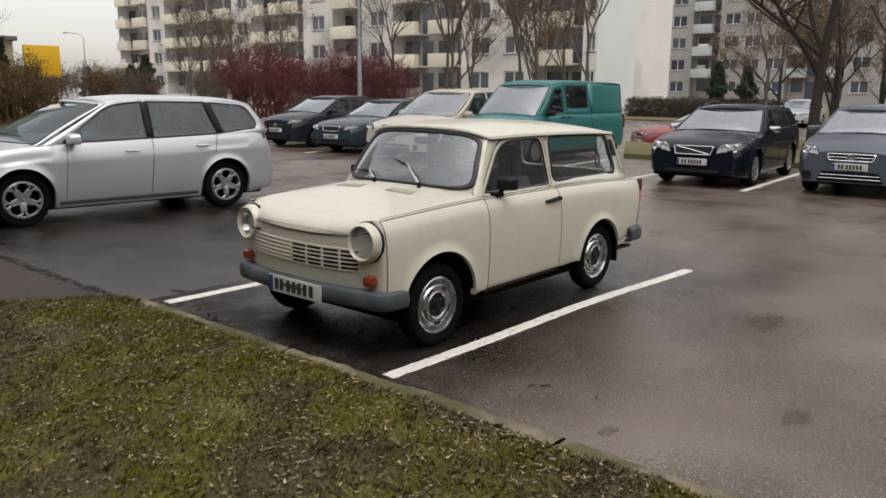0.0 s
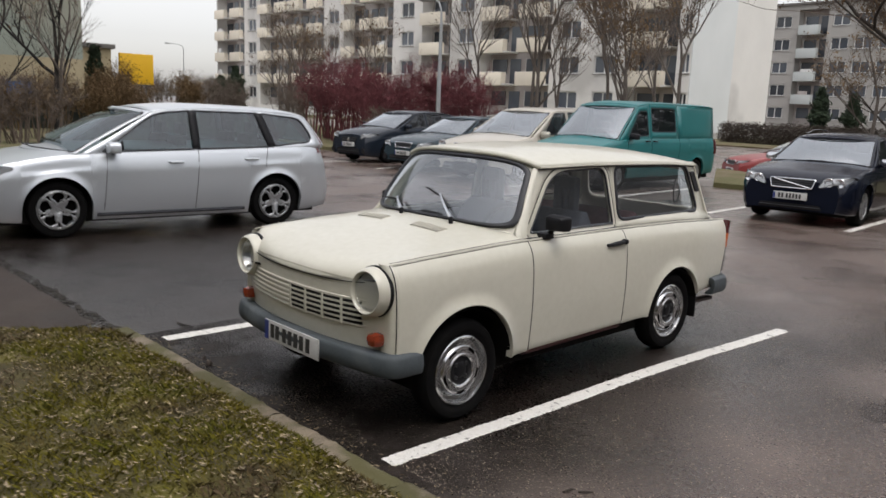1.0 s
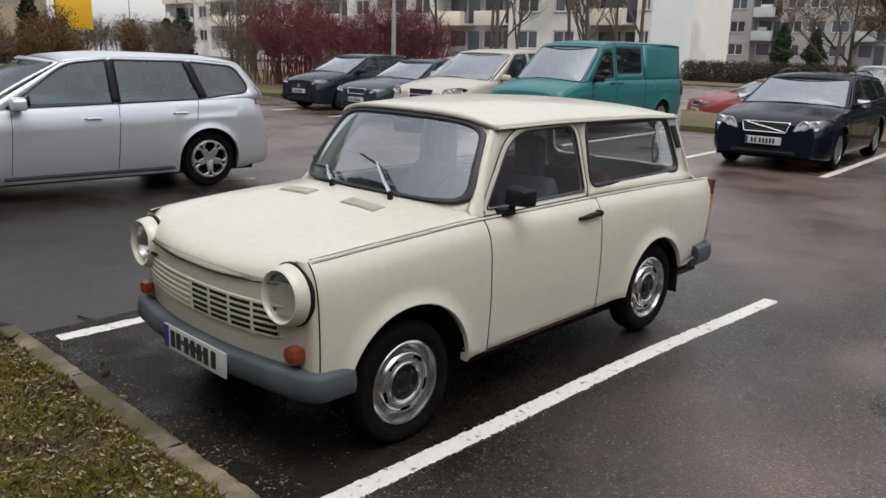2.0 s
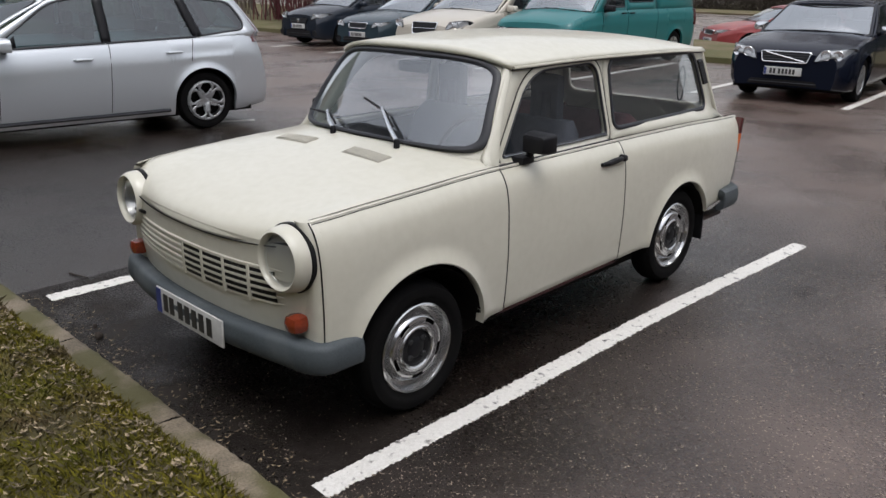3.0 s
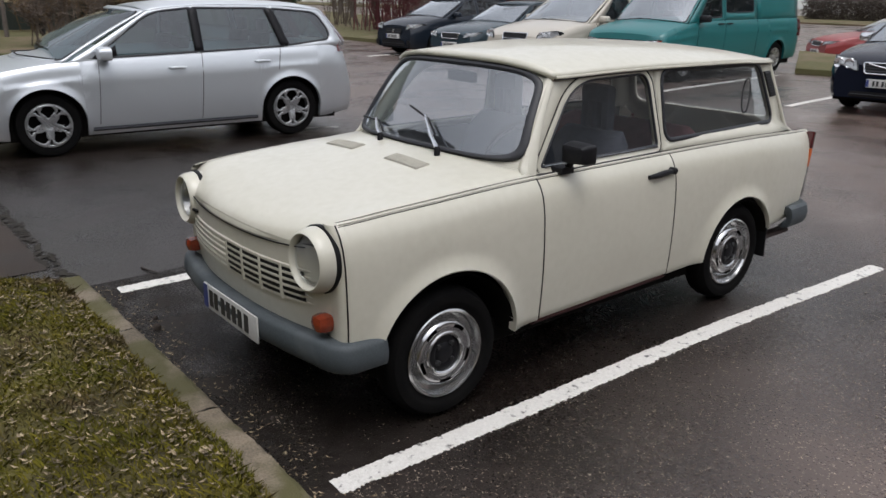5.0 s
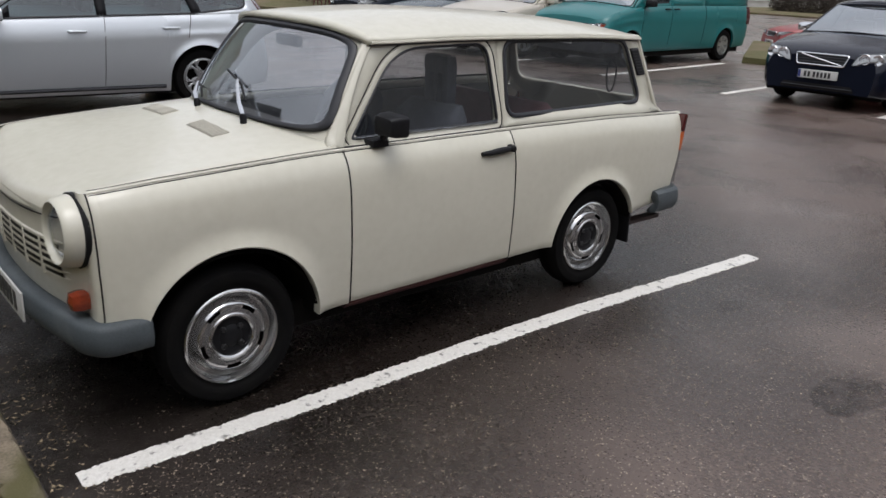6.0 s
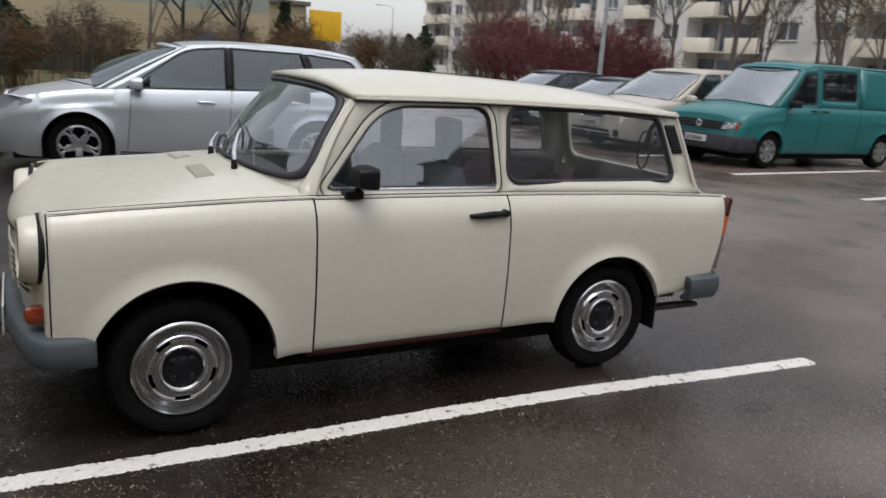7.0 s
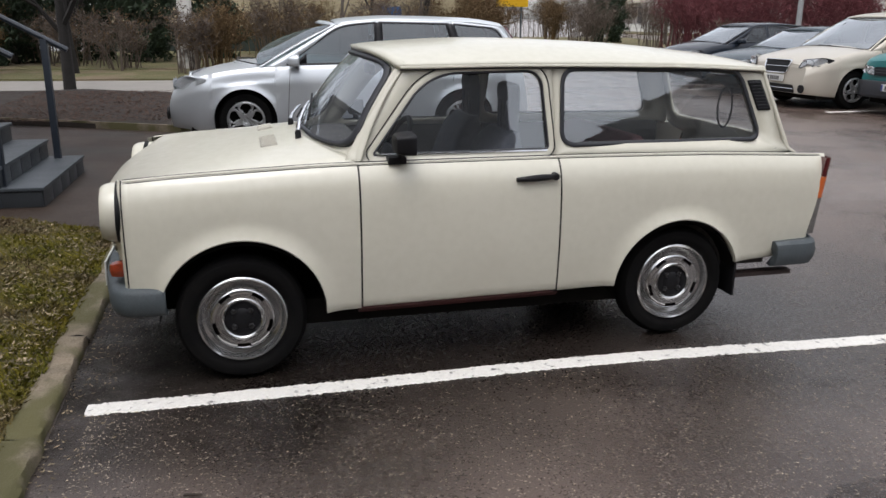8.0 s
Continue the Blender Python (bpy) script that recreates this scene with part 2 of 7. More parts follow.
def rounded(poly, radii, n=6):
    """A polygon with its corners rounded; radii per corner."""
    res = []
    k = len(poly)
    for i in range(k):
        p, a, b = (Vector(poly[i]), Vector(poly[i - 1]), Vector(poly[(i + 1) % k]))
        r = radii[i] if isinstance(radii, (list, tuple)) else radii
        da, db = (a - p), (b - p)
        ra = min(r, da.length * 0.49)
        rb = min(r, db.length * 0.49)
        if r <= 0:
            res.append(p)
            continue
        s, e = p + da.normalized() * ra, p + db.normalized() * rb
        for j in range(n + 1):
            t = j / n
            res.append(s * (1 - t) ** 2 + p * 2 * t * (1 - t) + e * t * t)
    return res


def ray_hit(poly, c, ang):
    """Where the ray from c at that angle leaves the polygon."""
    d = Vector((math.cos(ang), math.sin(ang)))
    best = None
    for i in range(len(poly)):
        a, b = poly[i - 1], poly[i]
        e = b - a
        den = d.x * e.y - d.y * e.x
        if abs(den) < 1e-12:
            continue
        w = a - c
        t = (w.x * e.y - w.y * e.x) / den
        u = (w.x * d.y - w.y * d.x) / den
        if t > 0 and -1e-6 <= u <= 1 + 1e-6 and (best is None or t > best):
            best = t
    return c + d * (best or 0.001)


def scaled_loop(loop, by):
    """The loop moved inwards by a distance (outwards if negative)."""
    n = len(loop)
    area = sum(loop[i - 1].x * loop[i].y - loop[i].x * loop[i - 1].y for i in range(n))
    sg = 1 if area > 0 else -1
    res = []
    for i in range(n):
        t = loop[(i + 1) % n] - loop[i - 1]
        t = t.normalized() if t.length > 1e-9 else Vector((1, 0))
        res.append(loop[i] + Vector((-t.y, t.x)) * by * sg)
    return res


def gasket_ring(f, loop, width, height):
    """A raised rounded strip along a loop on a surface."""
    rows = [[f(p.x, p.y, o) for p in scaled_loop(loop, k * width)] for k, o in
            ((-0.5, -0.004), (-0.42, height * 0.7), (-0.1, height), (0.25, height * 0.85), (0.5, height * 0.2), (0.5, -0.004))]
    return grid(rows, close=True)


def pane(f, loop, off=0.0, rings=4):
    """A filled sheet on a surface inside a loop."""
    c = sum(loop, Vector((0, 0))) / len(loop)
    bm = bmesh.new()
    rows = [[bm.verts.new(f(*(c + (p - c) * (1 - i / rings)), off)) for p in loop] for i in range(rings)]
    n = len(loop)
    for i in range(rings - 1):
        for k in range(n):
            j = (k + 1) % n
            bm.faces.new((rows[i][k], rows[i][j], rows[i + 1][j], rows[i + 1][k]))
    mid = bm.verts.new(f(c.x, c.y, off))
    for k in range(n):
        bm.faces.new((rows[-1][k], rows[-1][(k + 1) % n], mid))
    return bm


def holed(f, outer, hole, n=120, off=0.0):
    """A sheet inside the outer polygon with a hole in it."""
    c = sum(hole, Vector((0, 0))) / len(hole)
    outer = [Vector(p) for p in outer]
    angs = [2 * math.pi * k / n for k in range(n)]
    angs += [math.atan2(p.y - c.y, p.x - c.x) % (2 * math.pi) for p in outer]
    angs = sorted(set(round(a, 5) for a in angs))
    a = [ray_hit(outer, c, t) for t in angs]
    b = [ray_hit(hole, c, t) for t in angs]
    rows = [[f(*(p * (1 - k) + q * k), off) for p, q in zip(a, b)] for k in (0, 0.5, 1)]
    return grid(rows, close=True)


# ---- ground ----
def ground_mat():
    """Damp worn asphalt: dark binder, pale grit, broad damp and dry patches, shade painted into the bays."""
    m = surf("damp_asphalt", (0.0170, 0.0112, 0.0088), (0.052, 0.0380, 0.0315), spec=0.85, rough=0.30, scale=0.9, fine=75, bump=0.004, bump_scale=110,
             c3=(0.057, 0.0455, 0.0405), spot=0.56, rough_var=0.30)
    n, l = m.node_tree.nodes, m.node_tree.links
    p = n["Principled BSDF"]
    p.inputs["Specular Tint"].default_value = (1.0, 0.90, 0.84, 1)
    src = p.inputs["Base Color"].links[0].from_socket
    co = n.new("ShaderNodeTexCoord")
    vo = n.new("ShaderNodeTexVoronoi")
    vo.inputs["Scale"].default_value = 62
    l.new(co.outputs["Object"], vo.inputs["Vector"])
    mr = n.new("ShaderNodeMapRange")
    mr.inputs["From Min"].default_value, mr.inputs["From Max"].default_value = 0.26, 0.10
    l.new(vo.outputs["Distance"], mr.inputs["Value"])
    pick = n.new("ShaderNodeSeparateColor")
    l.new(vo.outputs["Color"], pick.inputs[0])
    th = n.new("ShaderNodeMath")
    th.operation = "GREATER_THAN"
    th.inputs[1].default_value = 0.60
    l.new(pick.outputs[0], th.inputs[0])
    mu = n.new("ShaderNodeMath")
    mu.operation = "MULTIPLY"
    l.new(mr.outputs[0], mu.inputs[0])
    l.new(th.outputs[0], mu.inputs[1])
    mx = n.new("ShaderNodeMix")
    mx.data_type = "RGBA"
    mx.inputs["B"].default_value = (0.21, 0.18, 0.15, 1)
    l.new(src, mx.inputs["A"])
    l.new(mu.outputs[0], mx.inputs["Factor"])
    # damp bays, drying driving lane; shade round the cars is painted in too
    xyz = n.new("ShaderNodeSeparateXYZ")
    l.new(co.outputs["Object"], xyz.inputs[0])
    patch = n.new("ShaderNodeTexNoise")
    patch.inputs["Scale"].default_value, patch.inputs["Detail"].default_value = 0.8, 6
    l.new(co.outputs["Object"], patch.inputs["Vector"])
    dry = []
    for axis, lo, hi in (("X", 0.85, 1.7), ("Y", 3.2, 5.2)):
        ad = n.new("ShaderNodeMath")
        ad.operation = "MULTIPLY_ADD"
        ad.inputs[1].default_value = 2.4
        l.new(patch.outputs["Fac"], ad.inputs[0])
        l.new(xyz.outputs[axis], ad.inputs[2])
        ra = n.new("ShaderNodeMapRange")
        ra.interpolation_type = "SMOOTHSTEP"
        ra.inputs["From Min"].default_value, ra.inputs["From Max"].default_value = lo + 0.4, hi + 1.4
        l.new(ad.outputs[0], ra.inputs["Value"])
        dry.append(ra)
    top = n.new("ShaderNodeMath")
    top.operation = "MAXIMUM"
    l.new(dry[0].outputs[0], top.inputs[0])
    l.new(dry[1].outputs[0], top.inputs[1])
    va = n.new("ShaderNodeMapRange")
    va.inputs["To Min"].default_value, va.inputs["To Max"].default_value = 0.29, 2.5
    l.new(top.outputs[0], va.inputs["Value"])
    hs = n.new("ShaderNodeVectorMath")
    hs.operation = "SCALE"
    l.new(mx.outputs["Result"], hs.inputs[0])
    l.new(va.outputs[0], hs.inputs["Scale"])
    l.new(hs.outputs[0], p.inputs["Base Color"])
    return m


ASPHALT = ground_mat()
def ground_z(x, y):
    """A slight hump about the parked car's rear wheel and a lower access road behind the lot, shaped to fit the
    camera's view.
    """
    ramp = lambda a, b, v: (lambda q: q * q * (3 - 2 * q))(min(1.0, max(0.0, (v - a) / (b - a))))
    dip = -0.35 * ramp(18.9, 20.6, y) * (1 - ramp(33.0, 38.0, y)) * ramp(-17.0, -13.5, x)
    return dip + 0.028 * math.exp(-((y - 1.6) / 1.1) ** 2 - ((x + 0.3) / 1.7) ** 2)


XS = [-2500, -400, -120, -60, -30, -20] + [-17.5 + 0.5 * k for k in range(10)] + [-10, -7] + [-5.5 + 0.25 * k for k in range(45)] + [8, 15, 40, 120, 400, 2500]
YS = [-2500, -400, -80, -20, -8, -4, -2] + [-1.4 + 0.25 * k for k in range(29)] + [8, 12, 16] + [19 + 0.6 * k for k in range(34)] + [42, 80, 160, 400, 2500]
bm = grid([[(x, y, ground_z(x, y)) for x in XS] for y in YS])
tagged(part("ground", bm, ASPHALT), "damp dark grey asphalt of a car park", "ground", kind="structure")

LINE = surf("road_paint_white", (0.72, 0.70, 0.66), (0.58, 0.56, 0.52), rough=0.6, scale=60, fine=190, c3=(0.06, 0.055, 0.05), spot=0.655, bump=0.002, bump_scale=200)


def painted_line(x0, y0, x1, y1, w, seed, group):
    """A worn painted bay line with ragged edges, a few millimetres thick."""
    rnd = random.Random(seed)
    d = Vector((x1 - x0, y1 - y0, 0))
    n = max(20, int(d.length / 0.008))
    u = d.normalized()
    s = Vector((-u.y, u.x, 0))
    rows = []
    for k in range(n + 1):
        c = Vector((x0, y0, 0)) + d * k / n
        c.z = ground_z(c.x, c.y) + 0.0012
        a = w / 2 + rnd.uniform(-0.008, 0.004) + 0.006 * noise.noise(Vector((k * 0.09, seed, 0)))
        b = w / 2 + rnd.uniform(-0.008, 0.004) + 0.006 * noise.noise(Vector((k * 0.11, seed, 9)))
        if k in (0, n):
            a, b = a * 0.75, b * 0.8
        rows.append([c - s * (a + 0.004) + Vector((0, 0, 0.0005)), c - s * a + Vector((0, 0, 0.005)), c + Vector((0, 0, 0.0055)), c + s * b + Vector((0, 0, 0.005)), c + s * (b + 0.004) + Vector((0, 0, 0.0005))])
    return tagged(part("bay_line", grid(rows), LINE), "worn white painted bay line on asphalt", "line", group, "structure")


painted_line(0.158, -0.625, 0.262, 3.32, 0.095, 1, "near bay lines")
painted_line(-2.265, -0.61, -2.16, 3.33, 0.10, 2, "near bay lines")
painted_line(-6.72, 2.80, -6.45, 3.42, 0.10, 8, "near bay lines")
for k, x in enumerate((-15.60, -13.28, -10.96, -8.64, -6.32, -4.00, -1.68, 0.64)):
    painted_line(x, 9.90, x - 0.30, 14.2, 0.11, 10 + k, "far bay lines")

# kerb stones along the lawn
KERB = surf("kerb_concrete", (0.215, 0.174, 0.124), (0.098, 0.080, 0.056), rough=0.85, scale=7, fine=110, bump=0.005, bump_scale=120, c3=(0.075, 0.068, 0.026), spot=0.49, island=0.15)
EDGE = pose(0, -0.036, 0)
kerb = empty("kerb", EDGE, "worn mossy concrete kerb between lawn and asphalt", "kerb", kind="structure")
rnd = random.Random(4)
for k in range(13):
    x0 = -2.56 + 1.0 * k
    dy, dz = rnd.uniform(-0.008, 0.008), rnd.uniform(-0.008, 0.006)
    bm = bmesh.new()
    rows = []
    for i in range(41):
        x = x0 + 0.006 + 0.988 * i / 40
        w = lambda a: 0.009 * noise.noise(Vector((x * 7, a * 3.1, k))) + 0.005 * noise.noise(Vector((x * 31, a * 5.3, k)))
        rows.append([(x, -0.690 + dy + w(0), -0.05), (x, -0.690 + dy + w(0), 0.030 + dz + w(1)), (x, -0.702 + dy + w(2), 0.048 + dz + w(3)), (x, -0.725 + dy, 0.053 + dz + w(6)), (x, -0.762 + dy, 0.054 + dz + w(4)), (x, -0.795 + dy, 0.053 + dz + w(7)), (x, -0.824 + dy, 0.052 + dz + w(5)), (x, -0.834 + dy, -0.05)])
    grid(rows, bm=bm)
    part("kerb_stone", bm, KERB, kerb, angle=50)

# lawn: soil sheet, blades, fallen leaves
SOIL = surf("mossy_turf", (0.044, 0.034, 0.012), (0.072, 0.060, 0.014), rough=0.95, scale=5.0, fine=45, bump=0.02, bump_scale=60, c3=(0.098, 0.086, 0.013), spot=0.54)


def lawn_left(y):
    """Where the lawn ends towards the entrance: a worn oblique edge."""
    return -2.55 - 0.62 * min(1.0, max(0.0, (-0.78 - y) / 0.85)) - 0.02 * max(0.0, -1.63 - y)


def lawn_z(x, y):
    e = min(1.0, max(0.0, (-0.825 - y) / 0.05)) * min(1.0, max(0.0, (x - lawn_left(y)) / 0.25))
    return 0.030 + e * (0.018 + 0.022 * noise.noise(Vector((x * 1.3, y * 1.3, 0))) + 0.010 * noise.noise(Vector((x * 5, y * 5, 2)))) + e * 0.02


rows = []
for j in range(70):
    y = -0.806 - 11.0 * (j / 69) ** 1.8
    rows.append([(lawn_left(y) + (12.0 - lawn_left(y)) * i / 150, y, lawn_z(lawn_left(y) + (12.0 - lawn_left(y)) * i / 150, y)) for i in range(151)])
tagged(part("lawn", grid(rows), SOIL), "short patchy lawn with moss and brown thatch", "lawn", kind="structure").matrix_world = EDGE

BLADE = surf("grass_blade", (0.066, 0.066, 0.004), (0.148, 0.122, 0.014), rough=0.8, scale=3.2, fine=14, island=0.55, c3=(0.088, 0.062, 0.034), spot=0.52, spec=0.2)
rnd = random.Random(9)
vs, fs = [], []
for k in range(125000):
    if rnd.random() < 0.55:
        x, y = rnd.uniform(-3.1, 2.6), -0.79 - 3.2 * rnd.random() ** 1.3
    else:
        x, y = rnd.uniform(-3.3, 9), rnd.uniform(-7.2, -0.8)
    if x < lawn_left(y) + 0.02 * rnd.random() or y > -0.815:
        continue
    if noise.noise(Vector((x * 2.2, y * 2.2, 7))) < rnd.uniform(-0.75, -0.1):
        continue
    z = lawn_z(x, y)
    h = rnd.uniform(0.012, 0.036) * (1 + 0.6 * noise.noise(Vector((x * 6, y * 6, 3))))
    a = rnd.uniform(0, 6.283)
    lean = rnd.uniform(0.3, 1.8) * h
    w = rnd.uniform(0.0018, 0.0042)
    dx, dy = math.cos(a), math.sin(a)
    i = len(vs)
    vs += [(x - dy * w, y + dx * w, z - 0.004), (x + dy * w, y - dx * w, z - 0.004), (x + dx * lean * 0.45 + dy * w * 0.8, y + dy * lean * 0.45 - dx * w * 0.8, z + h * 0.62), (x + dx * lean, y + dy * lean, z + h)]
    fs += [(i, i + 1, i + 2), (i, i + 2, i + 3)]
me = bpy.data.meshes.new("grass")
me.from_pydata(vs, [], fs)
me.materials.append(BLADE)
tagged(new("grass", me), "short dull green and straw-coloured grass blades", "grass", kind="stuff").matrix_world = EDGE

LITTER = surf("dead_leaf_litter", (0.34, 0.27, 0.17), (0.050, 0.034, 0.019), rough=0.85, scale=30, island=0.6)


def leaf_litter(name, count, place, size, label, seed, mm=None):
    rnd = random.Random(seed)
    vs, fs = [], []
    for k in range(count):
        x, y, z = place(rnd)
        L = rnd.uniform(*size)
        w = L * rnd.uniform(0.15, 0.4)
        a = rnd.uniform(0, 6.283)
        c, s = math.cos(a), math.sin(a)
        cu = rnd.uniform(0.1, 0.35) * L
        i = len(vs)
        for u, v, h in ((-L / 2, 0, cu * 0.6), (0, -w / 2, cu * 0.3), (0, 0, 0.002), (0, w / 2, cu * 0.3), (L / 2, 0, cu)):
            vs.append((x + u * c - v * s, y + u * s + v * c, z + 0.002 + h))
        fs += [(i, i + 1, i + 2), (i, i + 2, i + 3), (i + 1, i + 4, i + 2), (i + 2, i + 4, i + 3)]
    me = bpy.data.meshes.new(name)
    me.from_pydata(vs, [], fs)
    me.materials.append(mm or LITTER)
    return tagged(new(name, me), label, "leaves", kind="stuff")


def on_lawn(r):
    while True:
        x, y = r.uniform(-3.0, 4.5), -0.82 - 3.0 * r.random() ** 1.4
        if x > lawn_left(y) + 0.05:
            return x, y, lawn_z(x, y) + 0.012


def by_kerb(r):
    x = r.uniform(-2.4, 3.0)
    y = -0.69 + abs(r.gauss(0, 0.10))
    return x, y, ground_z(x, y) + 0.001


def on_lot(r):
    x, y = r.uniform(-1.0, 4.0), -0.6 + 5.6 * r.random() ** 1.4
    if x < 0.15 and r.random() < 0.75:
        x = 0.3 + 3.5 * r.random()
    return x, y, ground_z(x, y) + 0.0005


leaf_litter("fallen_leaves", 15000, on_lawn, (0.010, 0.046), "pale withered leaves scattered on the lawn", 21).matrix_world = EDGE
leaf_litter("kerb_litter", 900, by_kerb, (0.006, 0.030), "brown leaf crumbs swept against the kerb", 22).matrix_world = EDGE
GRIT = surf("pale_grit", (0.46, 0.39, 0.30), (0.22, 0.175, 0.125), rough=0.8, scale=40, island=0.5)
leaf_litter("lot_litter", 30000, on_lot, (0.004, 0.015), "tiny pale grit and leaf crumbs on damp asphalt", 23, GRIT)

# worn joint between lot and entrance walk
JOINT = surf("crumbled_joint", (0.012, 0.010, 0.007), (0.024, 0.019, 0.012), rough=0.9, scale=6, fine=80, bump=0.01, bump_scale=60)
jn, jl = JOINT.node_tree.nodes, JOINT.node_tree.links
jt = jn.new("ShaderNodeTexNoise")
jt.inputs["Scale"].default_value, jt.inputs["Detail"].default_value = 16, 8
jc = jn.new("ShaderNodeTexCoord")
jm = jn.new("ShaderNodeMapRange")
jm.inputs["From Min"].default_value, jm.inputs["From Max"].default_value = 0.44, 0.56
jl.new(jc.outputs["Object"], jt.inputs["Vector"])
jl.new(jt.outputs["Fac"], jm.inputs["Value"])
jl.new(jm.outputs[0], jn["Principled BSDF"].inputs["Alpha"])
rows = []
for k in range(80):
    x = -2.6 - 5.3 * k / 79
    y = -0.80 + 0.03 * noise.noise(Vector((x * 2, 0, 3)))
    w = 0.060 + 0.05 * noise.noise(Vector((x * 4, 1, 5)))
    rows.append([(x, y - w, 0.001), (x, y, 0.010), (x, y + w, 0.001)])
tagged(part("joint", grid(rows), JOINT), "dirt-filled joint between asphalt lot and walk", "joint", kind="structure")
WALKWAY = surf("walk_asphalt", (0.046, 0.031, 0.023), (0.028, 0.0195, 0.015), spec=0.25, rough=0.5, scale=1.6, fine=150, bump=0.004, bump_scale=150, c3=(0.024, 0.020, 0.017), spot=0.58)
bm = grid([[(x, y, 0.004) for x in (-9.0, -6.0, -4.0, -2.9)] for y in (-9, -5, -2, -0.84)])
tagged(part("entrance_walk", bm, WALKWAY), "brownish asphalt walk before the steps", "walk", kind="structure")

# damp stains and cracks on the lot
STAIN = surf("damp_stain", (0.008, 0.0065, 0.006), (0.016, 0.013, 0.0115), rough=0.3, scale=6, fine=120)
sn, sl = STAIN.node_tree.nodes, STAIN.node_tree.links
st = sn.new("ShaderNodeTexNoise")
st.inputs["Scale"].default_value, st.inputs["Detail"].default_value = 9, 5
sm = sn.new("ShaderNodeMapRange")
sm.inputs["From Min"].default_value, sm.inputs["From Max"].default_value, sm.inputs["To Max"].default_value = 0.30, 0.75, 0.60
sc = sn.new("ShaderNodeTexCoord")
sl.new(sc.outputs["Object"], st.inputs["Vector"])
sl.new(st.outputs["Fac"], sm.inputs["Value"])
sl.new(sm.outputs[0], sn["Principled BSDF"].inputs["Alpha"])
for k, (x, y, a, b) in enumerate(((1.43, 2.04, 0.12, 0.22), (2.15, 0.37, 0.07, 0.12), (1.5, -0.43, 0.04, 0.08), (0.62, 2.47, 0.05, 0.12))):
    lp = [Vector((x + a * math.cos(t) * (1 + 0.3 * noise.noise(Vector((math.cos(t) * 2, math.sin(t) * 2, k)))), y + b * math.sin(t) * (1 + 0.3 * noise.noise(Vector((math.sin(t) * 2, k, math.cos(t) * 2)))))) for t in [2 * math.pi * i / 40 for i in range(40)]]
    tagged(part("stain", pane(lambda px, py, o=0.0: Vector((px, py, ground_z(px, py) + 0.0016)), lp, 0.0, 3), STAIN), "dark damp stain on the asphalt", "stain", kind="structure")
# damp dirt and leaf mould gathered along the kerb, with painted shade
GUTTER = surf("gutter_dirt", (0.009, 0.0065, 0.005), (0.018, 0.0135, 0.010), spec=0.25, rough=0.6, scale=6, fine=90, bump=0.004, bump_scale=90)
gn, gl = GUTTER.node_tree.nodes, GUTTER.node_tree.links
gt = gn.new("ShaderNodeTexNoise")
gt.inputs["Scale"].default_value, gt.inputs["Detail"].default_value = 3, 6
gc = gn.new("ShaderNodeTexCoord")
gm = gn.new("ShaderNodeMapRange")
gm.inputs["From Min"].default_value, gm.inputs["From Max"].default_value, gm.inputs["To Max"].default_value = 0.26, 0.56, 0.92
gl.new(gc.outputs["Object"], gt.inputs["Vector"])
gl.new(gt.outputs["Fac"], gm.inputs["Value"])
# the dirt and shade thin out unevenly away from the kerb and along it
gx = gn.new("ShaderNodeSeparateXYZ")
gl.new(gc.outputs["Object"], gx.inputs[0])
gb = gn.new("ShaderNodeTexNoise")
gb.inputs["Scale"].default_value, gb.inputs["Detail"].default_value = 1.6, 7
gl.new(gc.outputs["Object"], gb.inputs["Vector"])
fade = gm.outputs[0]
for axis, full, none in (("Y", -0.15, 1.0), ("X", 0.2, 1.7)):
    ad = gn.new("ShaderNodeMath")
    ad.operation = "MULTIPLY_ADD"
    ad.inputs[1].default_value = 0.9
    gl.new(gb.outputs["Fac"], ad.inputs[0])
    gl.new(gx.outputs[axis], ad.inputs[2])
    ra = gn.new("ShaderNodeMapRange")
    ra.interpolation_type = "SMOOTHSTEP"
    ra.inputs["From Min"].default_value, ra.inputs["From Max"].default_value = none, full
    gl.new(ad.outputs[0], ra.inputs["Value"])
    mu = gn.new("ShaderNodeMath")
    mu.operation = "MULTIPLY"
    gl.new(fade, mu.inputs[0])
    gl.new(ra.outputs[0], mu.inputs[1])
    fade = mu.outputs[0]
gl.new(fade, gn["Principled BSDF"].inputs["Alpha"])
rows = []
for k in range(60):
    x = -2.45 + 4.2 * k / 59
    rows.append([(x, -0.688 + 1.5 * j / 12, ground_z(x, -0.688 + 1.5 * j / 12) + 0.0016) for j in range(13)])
tagged(part("gutter_dirt", grid(rows), GUTTER), "dark damp dirt along the kerb, with shade painted in", "dirt", kind="structure").matrix_world = EDGE
rows = []
for k in range(60):
    x, y = -0.1 + 0.018 * k, 8.85 - 0.018 * k + 0.06 * noise.noise(Vector((k * 0.2, 3, 1)))
    w = 0.010 + 0.008 * noise.noise(Vector((k * 0.4, 8, 2)))
    rows.append([(x, y - w, 0.0012), (x, y + w, 0.0012)])
tagged(part("crack", grid(rows), STAIN), "dark crack in the asphalt", "crack", kind="structure")

